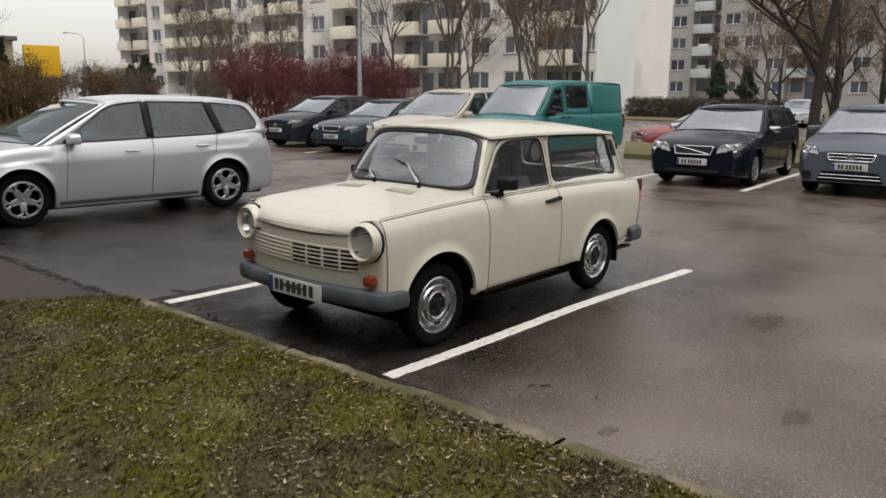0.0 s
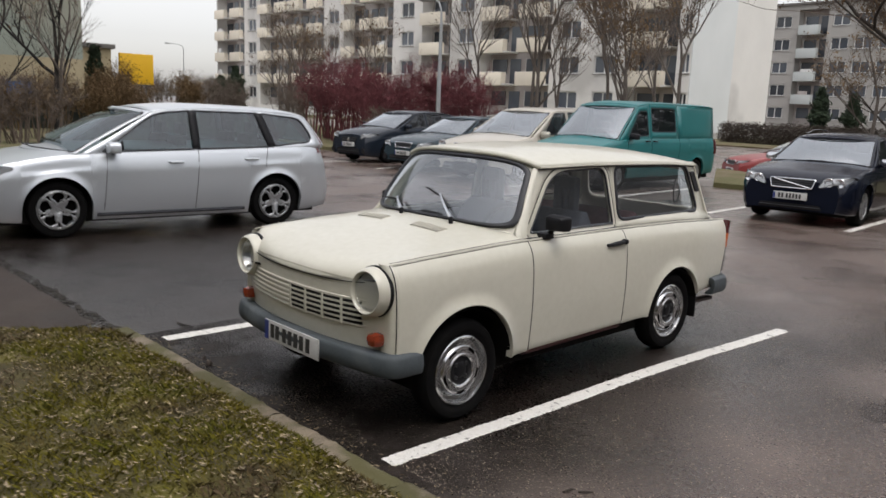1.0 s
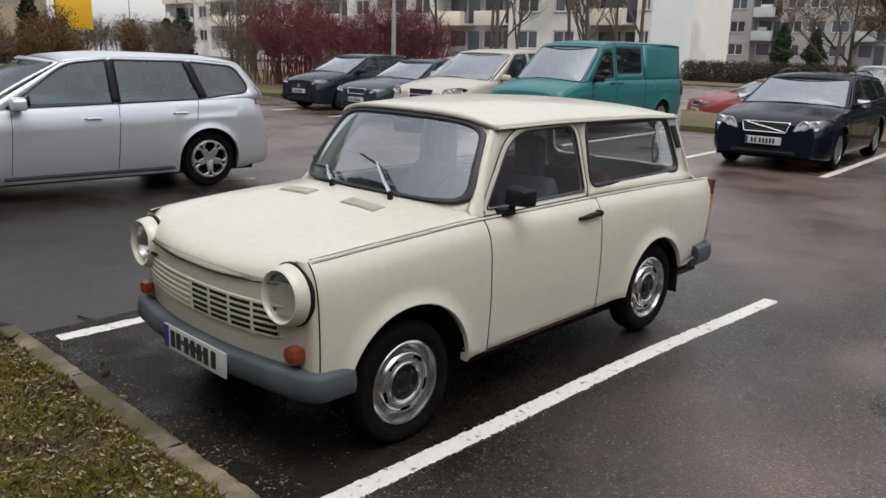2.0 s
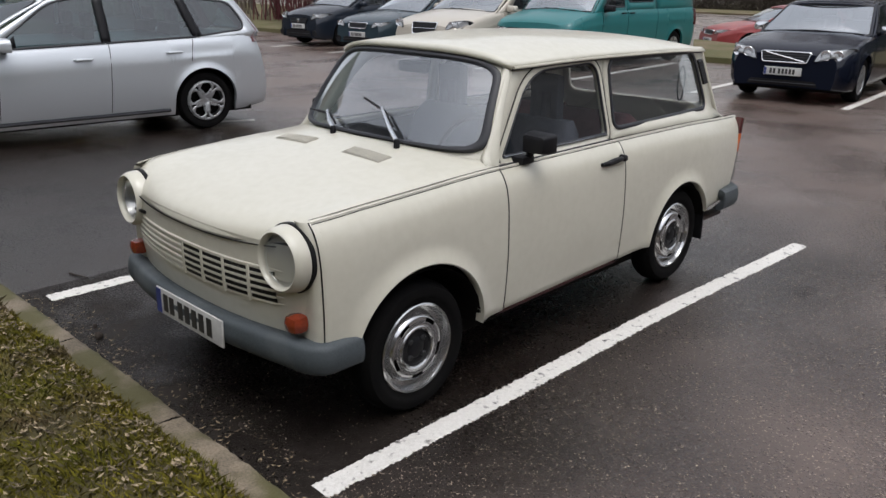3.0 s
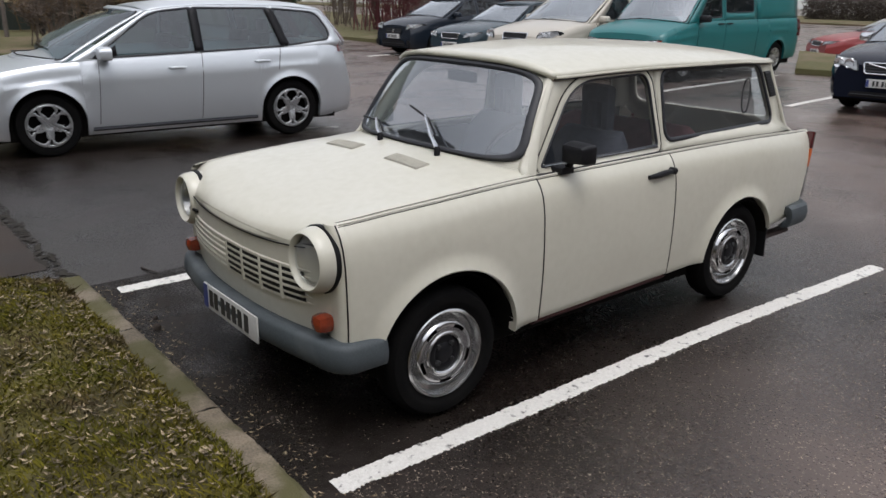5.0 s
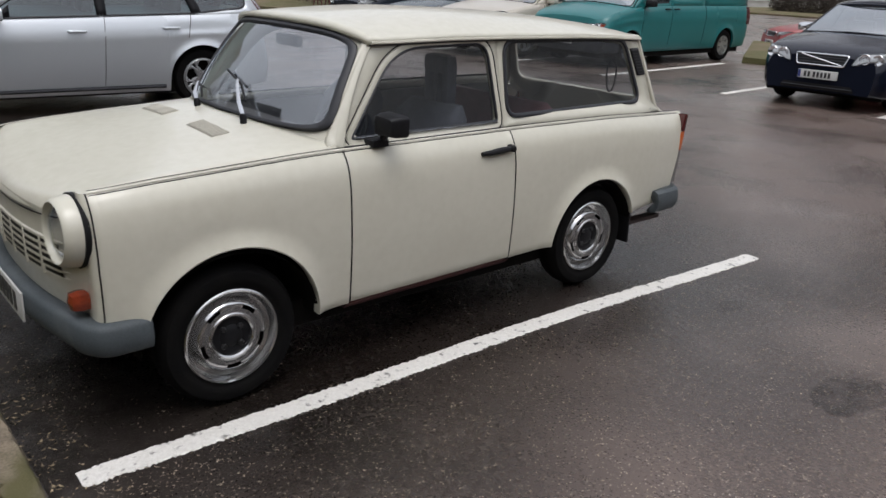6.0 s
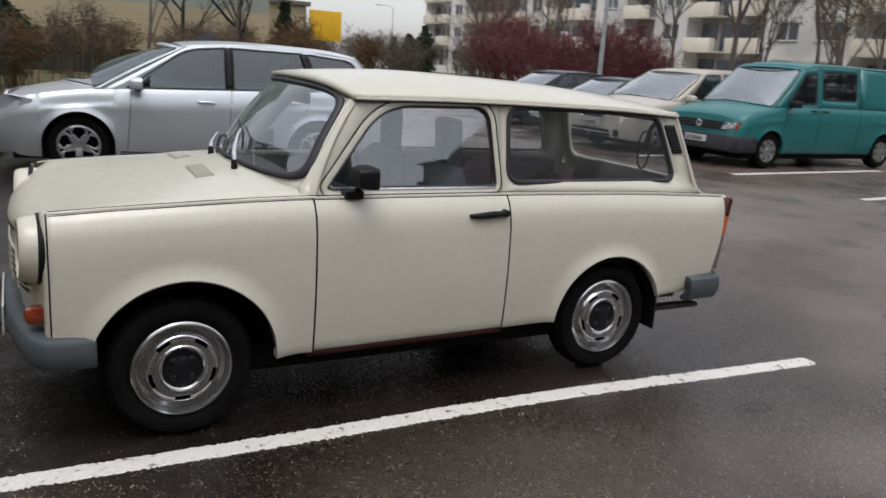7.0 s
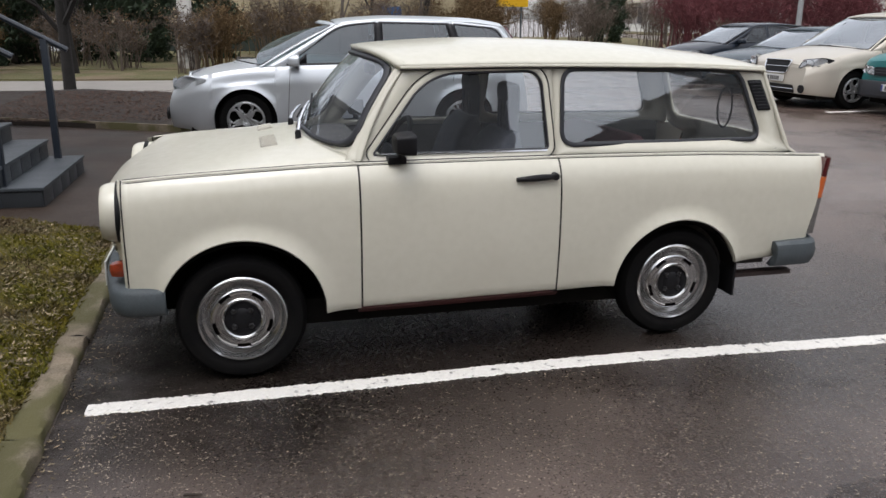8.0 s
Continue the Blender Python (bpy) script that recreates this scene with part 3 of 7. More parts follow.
# small sticks and pebbles
STICK = surf("dark_stick", (0.022, 0.016, 0.012), (0.035, 0.026, 0.02), rough=0.9, scale=20)
for x, y, L, a in ((-2.5, -0.35, 0.16, 0.3), (0.93, -0.13, 0.07, 0.9), (1.23, -0.08, 0.05, 2.0), (0.87, -0.18, 0.06, 1.4)):
    bm = bmesh.new()
    dx, dy = math.cos(a) * L / 2, math.sin(a) * L / 2
    z = ground_z(x, y) + 0.006
    tube(bm, [(x - dx, y - dy, z), (x + dy * 0.15, y - dx * 0.15, z + 0.003), (x + dx, y + dy, z)], [0.005, 0.006, 0.003], 6)
    tagged(part("stick", bm, STICK), "small dark stick lying on damp asphalt", "stick", "sticks on the asphalt")
for x, y, r in ((-1.58, -0.63, 0.020), (-1.72, -0.59, 0.012), (-0.4, -0.58, 0.010)):
    bm = bmesh.new()
    bmesh.ops.create_icosphere(bm, subdivisions=2, radius=r)
    for v in bm.verts:
        v.co *= 1 + 0.25 * noise.noise(v.co * 60)
        v.co += Vector((x, y, r * 0.75))
        v.co.z = max(v.co.z, 0.0015)
    tagged(part("pebble", bm, STICK), "small dark pebble beside the kerb", "pebble", "pebbles by the kerb")

# soil, moss and blades creeping over the kerb
rnd = random.Random(77)
vs, fs = [], []
for k in range(9000):
    x = rnd.uniform(-2.5, 6.0)
    edge = -0.820 + 0.055 * max(0.0, noise.noise(Vector((x * 2.3, 5, 1)))) + 0.03 * max(0.0, noise.noise(Vector((x * 9, 2, 1))))
    y = edge - abs(rnd.gauss(0, 0.035))
    z = 0.050 if y > -0.832 else lawn_z(x, y)
    a, h = rnd.uniform(0, 6.283), rnd.uniform(0.006, 0.022)
    w = rnd.uniform(0.002, 0.005)
    dx, dy = math.cos(a), math.sin(a)
    i = len(vs)
    vs += [(x - dy * w, y + dx * w, z), (x + dy * w, y - dx * w, z), (x + dx * h, y + dy * h, z + h)]
    fs.append((i, i + 1, i + 2))
me = bpy.data.meshes.new("kerb_moss")
me.from_pydata(vs, [], fs)
me.materials.append(BLADE)
tagged(new("kerb_moss", me), "moss and short blades creeping over the kerb", "moss", kind="stuff").matrix_world = EDGE


# ---- the cream estate car ----
def wheel_set(parent, name, at, side, rim_r, tyre_r, width, style="steel"):
    """A wheel at the axle's end: tyre, rim and what the rim carries. side: +1 outwards to +x."""
    cx, cy, cz = at
    s = side
    wheel = new(name)
    wheel.parent = parent
    wheel.location = at
    w = width
    bm = bmesh.new()
    lathe(bm, [(rim_r * 0.97, -w * s), (rim_r + 0.012, -w * s), (tyre_r - 0.035, -w * 1.04 * s), (tyre_r - 0.008, -w * 0.9 * s),
               (tyre_r, -w * 0.72 * s), (tyre_r, -w * 0.28 * s), (tyre_r - 0.008, -w * 0.10 * s), (tyre_r - 0.022, 0.008 * s),
               (tyre_r - 0.05, 0.014 * s), (rim_r + 0.018, 0.008 * s), (rim_r + 0.006, 0.0), (rim_r - 0.004, -0.004 * s)], 56)
    part("tyre", bm, TYRE, wheel)
    bm = bmesh.new()
    if style == "steel":
        prof = [(rim_r - 0.002, -0.008 * s), (rim_r - 0.001, 0.003 * s), (rim_r - 0.006, 0.007 * s), (rim_r - 0.013, 0.004 * s),
                (rim_r - 0.018, -0.010 * s), (rim_r - 0.024, -0.028 * s), (rim_r - 0.040, -0.034 * s), (rim_r - 0.048, -0.022 * s),
                (rim_r - 0.056, -0.004 * s), (rim_r - 0.062, 0.0), (rim_r - 0.078, 0.001 * s), (rim_r - 0.090, -0.002 * s), (rim_r - 0.096, -0.001 * s),
                (rim_r - 0.100, 0.003 * s), (rim_r - 0.106, 0.004 * s), (rim_r - 0.112, -0.001 * s), (rim_r - 0.116, -0.016 * s), (0.03, -0.020 * s)]
        lathe(bm, prof, 80, skip=lambda i, k: i == 9 and (k - 4) % 16 in (5, 6, 7, 8, 9, 10))
        part("rim", bm, STEEL, wheel, "silver-painted pressed steel rim with slots")
        # near-black disc stands for the shade behind the slots
        bm = lathe(bmesh.new(), [(rim_r - 0.03, -0.035 * s), (0.0, -0.035 * s)], 32)
        part("brake_disc", bm, SHADOWY, wheel)
        bm = lathe(bmesh.new(), [(0.076, -0.022 * s), (0.074, -0.010 * s), (0.058, -0.006 * s), (0.046, -0.010 * s), (0.036, -0.004 * s), (0.020, 0.0), (0.0, 0.001 * s)], 28)
        part("hub_cap", bm, BLACK, wheel, "dull black hub cap")
        for k in range(4):
            t = math.pi / 4 + k * math.pi / 2
            bm = lathe(bmesh.new(), [(0.013, -0.020 * s), (0.013, -0.002 * s), (0.009, 0.003 * s), (0.0, 0.003 * s)], 6,
                       at=(0, 0.049 * math.cos(t), 0.049 * math.sin(t)))
            part("wheel_bolt", bm, BOLT, wheel)
    else:
        lathe(bm, [(rim_r, -0.005 * s), (rim_r, 0.004 * s), (rim_r - 0.012, 0.004 * s), (rim_r - 0.02, -0.015 * s), (rim_r - 0.025, -0.09 * s)], 56)
        part("rim", bm, ALLOY, wheel)
        # dark backing again, for the shade seen between the spokes
        bm = lathe(bmesh.new(), [(rim_r - 0.02, -0.07 * s), (0.0, -0.07 * s)], 32)
        part("brake_disc", bm, SHADOWY, wheel)
        if style == "alloy":
            rs = [rim_r - 0.010 - (rim_r - 0.045) * k / 22 for k in range(23)]

            def gap(i, k):
                r, a = (rs[i] + rs[i + 1]) / 2, 2 * math.pi * (k + 0.5) / 120
                for n in range(5):
                    b = 2 * math.pi * n / 5 + 0.3
                    v = r / rim_r
                    wide = 0.14 + 0.34 * (v - 0.34) / 0.34 if v < 0.68 else 0.48 - 1.3 * (v - 0.68)
                    if 0.34 < v < 0.89 and abs((a - b + math.pi) % (2 * math.pi) - math.pi) < wide:
                        return True
                    b += math.pi / 5
                    if r > rim_r * 0.58 and abs((a - b + math.pi) % (2 * math.pi) - math.pi) < 0.13 * (r / rim_r - 0.5) / 0.45 and r < rim_r * 0.9:
                        return True
                return False
            bm = lathe(bmesh.new(), [(r, (0.002 - 0.03 * (1 - r / rim_r) ** 2) * s) for r in rs], 120, skip=gap)
            part("spoke_disc", bm, ALLOY, wheel, "five-spoke alloy wheel face with forked spokes", solid=0.02)
        count = 7 if style == "cover" else 0
        for k in range(count):
            t0 = 2 * math.pi * k / count + 0.3
            bm = bmesh.new()
            if style == "cover":
                rows = []
                for r, half, dx in ((0.03, 0.022, -0.008), (rim_r * 0.5, 0.034, 0.002), (rim_r - 0.012, 0.055, 0.0)):
                    c, sn = math.cos(t0), math.sin(t0)
                    rows.append([(x * s, r * c - q * sn, r * sn + q * c) for x, q in ((dx, -half), (dx, half), (dx - 0.025, half), (dx - 0.025, -half))])
                grid(rows, close=True, bm=bm)
            part("spoke", bm, ALLOY, wheel)
        bm = lathe(bmesh.new(), [(0.045, -0.04 * s), (0.045, -0.008 * s), (0.036, 0.0), (0.0, 0.002 * s)], 24)
        part("hub_cap", bm, ALLOY, wheel)
    return wheel


BOLT = surf("dull_wheel_bolt", (0.030, 0.030, 0.032), (0.02, 0.02, 0.02), rough=0.4, metal=0.3, scale=30)
ALLOY = surf("alloy_wheel_silver", (0.48, 0.49, 0.50), (0.38, 0.39, 0.40), rough=0.3, metal=0.8, scale=14, c3=(0.3, 0.29, 0.27), spot=0.66)

XC = -0.722
estate = empty("estate_car", pose(XC, 0, 0), "cream two-door vintage estate car with grey bumpers, parked between white lines", "car")

t_half = pchip([(-0.52, 0.694), (-0.30, 0.732), (0.20, 0.752), (1.60, 0.754), (2.30, 0.742), (2.85, 0.690)])
t_belt = pchip([(-0.52, 0.884), (-0.20, 0.913), (0.50, 0.942), (1.40, 0.944), (2.10, 0.936), (2.85, 0.900)])
t_side = pchip([(-0.70, -0.022), (-0.52, -0.006), (-0.36, 0.0), (-0.18, -0.005), (-0.09, -0.018), (-0.035, -0.042), (0.0, -0.072)])
ARCH_F, ARCH_R = (0.012, 0.296, 0.345), (2.030, 0.294, 0.330)


def t_x(y, z):
    """Half width of the lower body, with flared wheel arches."""
    x = t_half(y) + t_side(z - t_belt(y))
    for yc, zc, r in (ARCH_F, ARCH_R):
        d = math.hypot(y - yc, z - zc) - r
        x += 0.022 * max(0.0, 1 - max(d, 0) / 0.075) ** 1.6
    return x


def t_rear(y, z):
    """The rear end leans: the foot of the tail lies further in than its top."""
    return y - max(0.0, (y - 2.30) / 0.52) ** 2 * (0.91 - z) * 0.20


def t_low(y, base):
    z = base
    for yc, zc, r in (ARCH_F, ARCH_R):
        if abs(y - yc) < r:
            z = max(z, zc + math.sqrt(r * r - (y - yc) ** 2))
    return z


def t_panel(y0, y1, base, s):
    """A side panel of the lower body between two seams, cut out over the wheel."""
    ys = {y0, y1}
    ys |= {y0 + (y1 - y0) * k / 24 for k in range(25)}
    for yc, zc, r in (ARCH_F, ARCH_R):
        for k in range(49):
            y = yc + r * math.cos(math.pi * k / 48)
            if y0 < y < y1:
                ys.add(y)
    ys = sorted(ys)
    rows = []
    for y in ys:
        b = base(y) if callable(base) else base
        lo, hi = t_low(y, b), t_belt(y)
        row = [(s * (t_x(y, lo) - 0.045), t_rear(y, lo), lo + 0.002), (s * (t_x(y, lo) - 0.006), t_rear(y, lo), lo)]
        for k in range(23):
            q = k / 22
            z = lo + 0.006 + (hi - lo - 0.006) * (1 - (1 - q) ** 1.25)
            row.append((s * t_x(y, z), t_rear(y, z), z))
        rows.append(row)
    return grid(rows)


BASE_F = pchip([(-0.52, 0.43), (-0.36, 0.41), (0.30, 0.285), (0.52, 0.290)])
BASE_R = pchip([(1.40, 0.305), (1.75, 0.315), (2.32, 0.385), (2.85, 0.395)])
DOOR_F, DOOR_R, TAIL = 0.512, 1.418, 2.874
for s in (1, -1):
    part("front_wing", t_panel(-0.415, DOOR_F - 0.004, BASE_F, s), CREAM, estate, angle=50)
    # the wing turns round the corner of the nose
    rows = []
    for i in range(25):
        z = 0.40 + (t_belt(-0.415) - 0.405) * i / 24
        x = t_x(-0.415, z)
        row = [(s * (x - 0.046 * (1 - math.cos(t))), -0.415 - 0.046 * math.sin(t), z) for t in [math.pi / 2 * k / 8 for k in range(9)]]
        deep = 0.10 if z < 0.72 else 0.055
        rows.append(row + [(s * (x - deep), -0.462, z), (s * (x - deep - 0.02), -0.455, z)])
    part("wing_corner", grid(rows), CREAM, estate, angle=60)
    bm = bmesh.new()
    tube(bm, [(s * (t_x(-0.415, z) - 0.0075), -0.442, z) for z in [0.45 + (t_belt(-0.415) - 0.455) * k / 16 for k in range(17)]], 0.0030, 5)
    part("wing_seam", bm, RUBBER, estate)
    door = part("door", t_panel(DOOR_F + 0.004, DOOR_R - 0.004, pchip([(0.5, 0.297), (1.42, 0.310)]), s), CREAM, estate, angle=50)
    part("rear_wing", t_panel(DOOR_R + 0.004, TAIL, BASE_R, s), CREAM, estate, angle=50)
    # dark backing in the seams
    for y in (DOOR_F, DOOR_R):
        rows = []
        for k in range(24):
            z = 0.30 + (t_belt(y) - 0.30) * k / 23
            rows.append([(s * (t_x(y, z) - 0.008), y - 0.012, z), (s * (t_x(y, z) - 0.004), y, z), (s * (t_x(y, z) - 0.008), y + 0.012, z)])
        part("door_seam", grid(rows), RUBBER, estate)
    # belt moulding: a light strip between two dark lines
    for k, (dz, mm, nm, h) in enumerate(((-0.007, RUBBER, "seam_line", 0.0017), (0.0, MOULDING, "belt_moulding", 0.0045), (0.007, RUBBER, "seam_line", 0.0013))):
        bm = bmesh.new()
        pts = []
        for i in range(61):
            y = -0.435 + (TAIL - 0.03 + 0.435) * i / 60
            z = t_belt(y) + dz - 0.002
            x = t_x(y, z) if dz <= 0 else t_x(y, t_belt(y)) - 0.007
            pts.append((s * (x + 0.001), t_rear(y, z), z))
        tube(bm, pts, h, 6)
        part(nm, bm, mm, estate)
    # oxide-red sill
    bm = bmesh.new()
    rows = []
    for i in range(21):
        y = 0.50 + (1.43 - 0.50) * i / 20
        x = t_x(y, 0.3) - 0.012
        zt = 0.297 + 0.012 * i / 20
        rows.append([(s * x, y, zt + 0.01), (s * (x + 0.004), y, zt - 0.012), (s * (x - 0.02), y, zt - 0.035), (s * (x - 0.12), y, zt - 0.04)])
    part("sill", grid(rows), RUST, estate, "oxide-red painted sill")
    # door handle
    bm = bmesh.new()
    rows = []
    for i in range(13):
        q = i / 12
        y = 1.205 + 0.195 * q
        z = 0.853 + 0.010 * q
        hh = 0.010 + 0.006 * math.sin(math.pi * min(1, q * 1.1)) * (0.4 + q)
        o = t_x(y, z)
        d = 0.030 if 0.12 < q < 0.97 else 0.018
        rows.append([(s * (o + d * math.cos(t) * 0.5 + d * 0.45), y, z + hh * math.sin(t)) for t in [2 * math.pi * k / 10 for k in range(10)]])
    bm = grid(rows, close=True)
    bm.faces.new([v for v in bm.verts][:10])
    bm.faces.new([v for v in bm.verts][-10:])
    part("door_handle", bm, BLACK, door, "black plastic pull handle")
    lathe_bm = lathe(bmesh.new(), [(0.017, 0.0), (0.017, s * 0.03), (0.012, s * 0.036), (0.0, s * 0.036)], 16, at=(s * (t_x(1.385, 0.862) - 0.004), 1.385, 0.863))
    part("handle_knob", lathe_bm, BLACK, door)

# ---- bonnet, nose and scuttle ----
hood_mid = pchip([(-0.566, 0.770), (-0.559, 0.795), (-0.532, 0.828), (-0.46, 0.860), (-0.30, 0.902), (0.00, 0.958), (0.22, 0.998), (0.34, 1.012)])


def nose_y(v):
    """Front line of the nose in plan, v from -1 to 1 across."""
    return -0.566 + 0.104 * abs(v) ** 2.4


def hood_at(v, q):
    """A place on the bonnet: v across, q from the lip (0) to the scuttle (1)."""
    yf = nose_y(v)
    yb = 0.205 + 0.02 * abs(v) ** 2
    y = yf + (yb - yf) * q ** 1.15
    edge = t_half(y) - 0.083
    lipdrop = pchip([(0.0, 1.0), (0.02, 0.82), (0.06, 0.45), (0.13, 0.12), (0.2, 0.0), (1.0, 0.0)])(q)
    e = abs(v) ** 2.6
    z_mid = hood_mid(max(y - (yf - nose_y(0)) * (1 - q) ** 3, -0.566))
    z_edge = t_belt(y) + 0.004
    z = z_mid * (1 - e) + z_edge * e
    z -= lipdrop * 0.075 * e
    return Vector((v * edge, y, z))


rows = [[hood_at(-1 + 2 * j / 40, q) for j in range(41)] for q in [0, 0.006, 0.015, 0.03, 0.05, 0.08, 0.12, 0.17, 0.23, 0.3, 0.4, 0.5, 0.6, 0.7, 0.8, 0.9, 0.97]]
# the scuttle runs on to the foot of the windscreen
for i in range(1, 9):
    q = i / 8
    row = []
    for j in range(41):
        v = -1 + 2 * j / 40
        a = hood_at(v, 1.0)
        b = Vector((v * 0.655, 0.305 + 0.20 * abs(v) ** 2.2, 1.014 - 0.056 * abs(v) ** 2.4))
        p = a * (1 - q) + b * q
        if j in (0, 40):
            p = Vector((v * (t_half(p.y) - 0.070), p.y, t_belt(p.y) - 0.003))
        row.append(p)
    rows.append(row)
part("bonnet", grid(rows), CREAM, estate, angle=70, solid=0.012)
# air louvres on the bonnet
LOUVRE = surf("louvre_grey_beige", (0.43, 0.41, 0.345), (0.37, 0.35, 0.30), rough=0.5, scale=20)
SLAT = surf("louvre_slat_grey", (0.46, 0.44, 0.37), (0.40, 0.38, 0.325), rough=0.6, scale=20)
for s in (1, -1):
    lv = part("louvre", grid([[Vector((s * (0.13 + 0.235 * a), 0.120 + 0.075 * b, 0)) + Vector((0, 0, hood_mid(0.120 + 0.075 * b) - 0.052 * ((0.13 + 0.235 * a) / 0.66) ** 2.6 + 0.004)) for a in (0, 0.25, 0.5, 0.75, 1)] for b in (0, 0.5, 1)]), LOUVRE, estate, "beige pressed air louvre", solid=0.006)
    for k in range(15):
        x = s * (0.140 + 0.0154 * k)
        rows = []
        for j in range(5):
            y = 0.126 + 0.063 * j / 4
            z = hood_mid(y) - 0.052 * (abs(x) / 0.66) ** 2.6 + 0.004
            rows.append([(x - 0.0045, y, z - 0.002), (x - 0.0035, y, z + 0.004), (x + 0.0035, y, z + 0.004), (x + 0.0045, y, z - 0.002)])
        part("louvre_bar", grid(rows), SLAT, lv)


def nose_at(v, z):
    y = nose_y(v * 0.97) + 0.008 + 0.030 * max(0, (0.60 - z) / 0.2)
    if abs(v) > 0.86:
        y += 0.3 * (abs(v) - 0.86) ** 1.6
    return Vector((v * 0.665, y, z))


rows = [[nose_at(-1 + 2 * j / 48, 0.42 + (0.800 - 0.42) * i / 10) for j in range(49)] for i in range(11)]
part("nose_panel", grid(rows), CREAM, estate, angle=60)
# grille: plain ribs right across; slots in one half are blocks coloured shade-dark
grille = new("grille")
grille.parent = estate
for r in range(6):
    z = 0.556 + 0.0265 * r
    rows = []
    for j in range(41):
        v = -0.84 + 1.68 * j / 40
        p = nose_at(v, z)
        zz = z + 0.012 * abs(v) ** 2
        e = min(1.0, (0.845 - abs(v)) / 0.08)
        rows.append([(p.x, p.y - 0.001, zz - 0.010 * e), (p.x, p.y - 0.007 * e, zz - 0.006 * e), (p.x, p.y - 0.008 * e, zz), (p.x, p.y - 0.007 * e, zz + 0.005 * e), (p.x, p.y - 0.001, zz + 0.008 * e)])
    part("rib", grid(rows), CREAM, grille)
for r in range(5):
    for c in range(4):
        v0 = -0.05 + 0.215 * c
        z = 0.556 + 0.0265 * (r + 0.5)
        rows = []
        for j in range(6):
            v = v0 + 0.188 * j / 5
            p = nose_at(v, z)
            zz = z + 0.012 * v * v
            rows.append([(p.x, p.y - 0.0065, zz - 0.0088), (p.x, p.y - 0.0065, zz + 0.0088), (p.x, p.y + 0.02, zz + 0.0085), (p.x, p.y + 0.02, zz - 0.0085)])
        part("slot", grid(rows, close=True), RUBBER, grille, "dark block for the shade in a grille slot")
for c in range(4):
    v = -0.0635 + 0.215 * c
    p = nose_at(v, 0.63)
    part("upright", box(bmesh.new(), p.x - 0.008, p.x + 0.008, p.y - 0.009, p.y + 0.01, 0.551, 0.693, 0.002), CREAM, grille)
bm = bmesh.new()
tube(bm, [nose_at(v, 0.768 + 0.040 * abs(v) ** 2.6) + Vector((0, -0.006, 0)) for v in [-0.80 + 1.60 * j / 30 for j in range(31)]], 0.003, 6)
part("bonnet_seam", bm, RUBBER, estate)
part("badge", box(bmesh.new(), -0.50, -0.41, nose_at(-0.66, 0.7).y - 0.014, nose_at(-0.66, 0.7).y - 0.002, 0.716, 0.728, 0.002), BLACK, estate, "small dark badge")

# headlamps
for s in (1, -1):
    lamp = new("headlamp")
    lamp.parent = estate
    lamp.location = (s * 0.568, -0.488, 0.748)
    lamp.rotation_euler = (radians(-2), 0, radians(s * 3))
    bm = lathe(bmesh.new(), [(0.124, 0.05), (0.125, 0.03), (0.123, 0.0), (0.118, -0.026), (0.111, -0.042), (0.105, -0.048), (0.099, -0.044), (0.096, -0.026), (0.094, 0.0)], 48, axis="y")
    part("bezel", bm, CREAM, lamp, angle=60)
    bm = lathe(bmesh.new(), [(0.122, 0.010), (0.129, 0.014), (0.129, 0.030), (0.12, 0.036)], 48, axis="y")
    part("seal", bm, RUBBER, lamp)
    bm = lathe(bmesh.new(), [(0.095, -0.020), (0.088, -0.004), (0.074, 0.022), (0.052, 0.044), (0.026, 0.056), (0.0, 0.060)], 36, axis="y")
    part("reflector", bm, REFLECTOR, lamp)
    bm = lathe(bmesh.new(), [(0.096, -0.026), (0.080, -0.036), (0.048, -0.044), (0.0, -0.048)], 36, axis="y")
    lens = part("lens", bm, LENS, lamp, "clear ribbed lamp glass")
    lens.visible_shadow = False
    # direction indicator on the bumper
    x = s * 0.606
    b2 = box(bmesh.new(), x - 0.040, x + 0.038, -0.526, -0.440, 0.472, 0.544, 0.033)
    part("indicator", b2, AMBER, estate, "amber indicator lamp")

# bumpers
def bumper_line(q):
    """Plan of the front bumper, q from -1 to 1: across the nose and round both corners."""
    a = abs(q)
    sg = 1 if q >= 0 else -1
    if a < 0.68:
        v = a / 0.68
        return sg * 0.60 * v, -0.600 + 0.067 * v ** 2.2, v
    t = (a - 0.68) / 0.32
    ang = min(1, t / 0.55) * math.pi / 2
    if t < 0.55:
        return sg * (0.60 + 0.155 * math.sin(ang)), -0.533 + 0.112 * (1 - math.cos(ang)), 1
    return sg * 0.755, -0.421 + 0.121 * (t - 0.55) / 0.45, 1


rows = []
for i in range(81):
    q = -1 + 2 * i / 80
    x, y, v = bumper_line(q)
    x2, y2, _ = bumper_line(q + 0.004 if q < 0.99 else q - 0.004)
    d = Vector((x2 - x, y2 - y, 0)) * (1 if q < 0.99 else -1)
    nrm = Vector((d.y, -d.x, 0)).normalized()
    top, bot = 0.448, 0.332 - 0.007 * min(1.0, max(0.0, (abs(q) - 0.42) / 0.3))
    row = [(-0.085, top - 0.002), (-0.030, top), (-0.018, top - 0.003), (-0.008, top - 0.010), (-0.003, top - 0.022), (0.003, top - 0.050), (0.003, bot + 0.050), (-0.002, bot + 0.024), (-0.010, bot + 0.010), (-0.022, bot + 0.002), (-0.040, bot), (-0.075, bot + 0.004)]
    rows.append([(x + nrm.x * o, y + nrm.y * o, z) for o, z in row])
bm = grid(rows)
part("front_bumper", bm, BUMPER, estate, "grey plastic wrap-around bumper", solid=0.006)
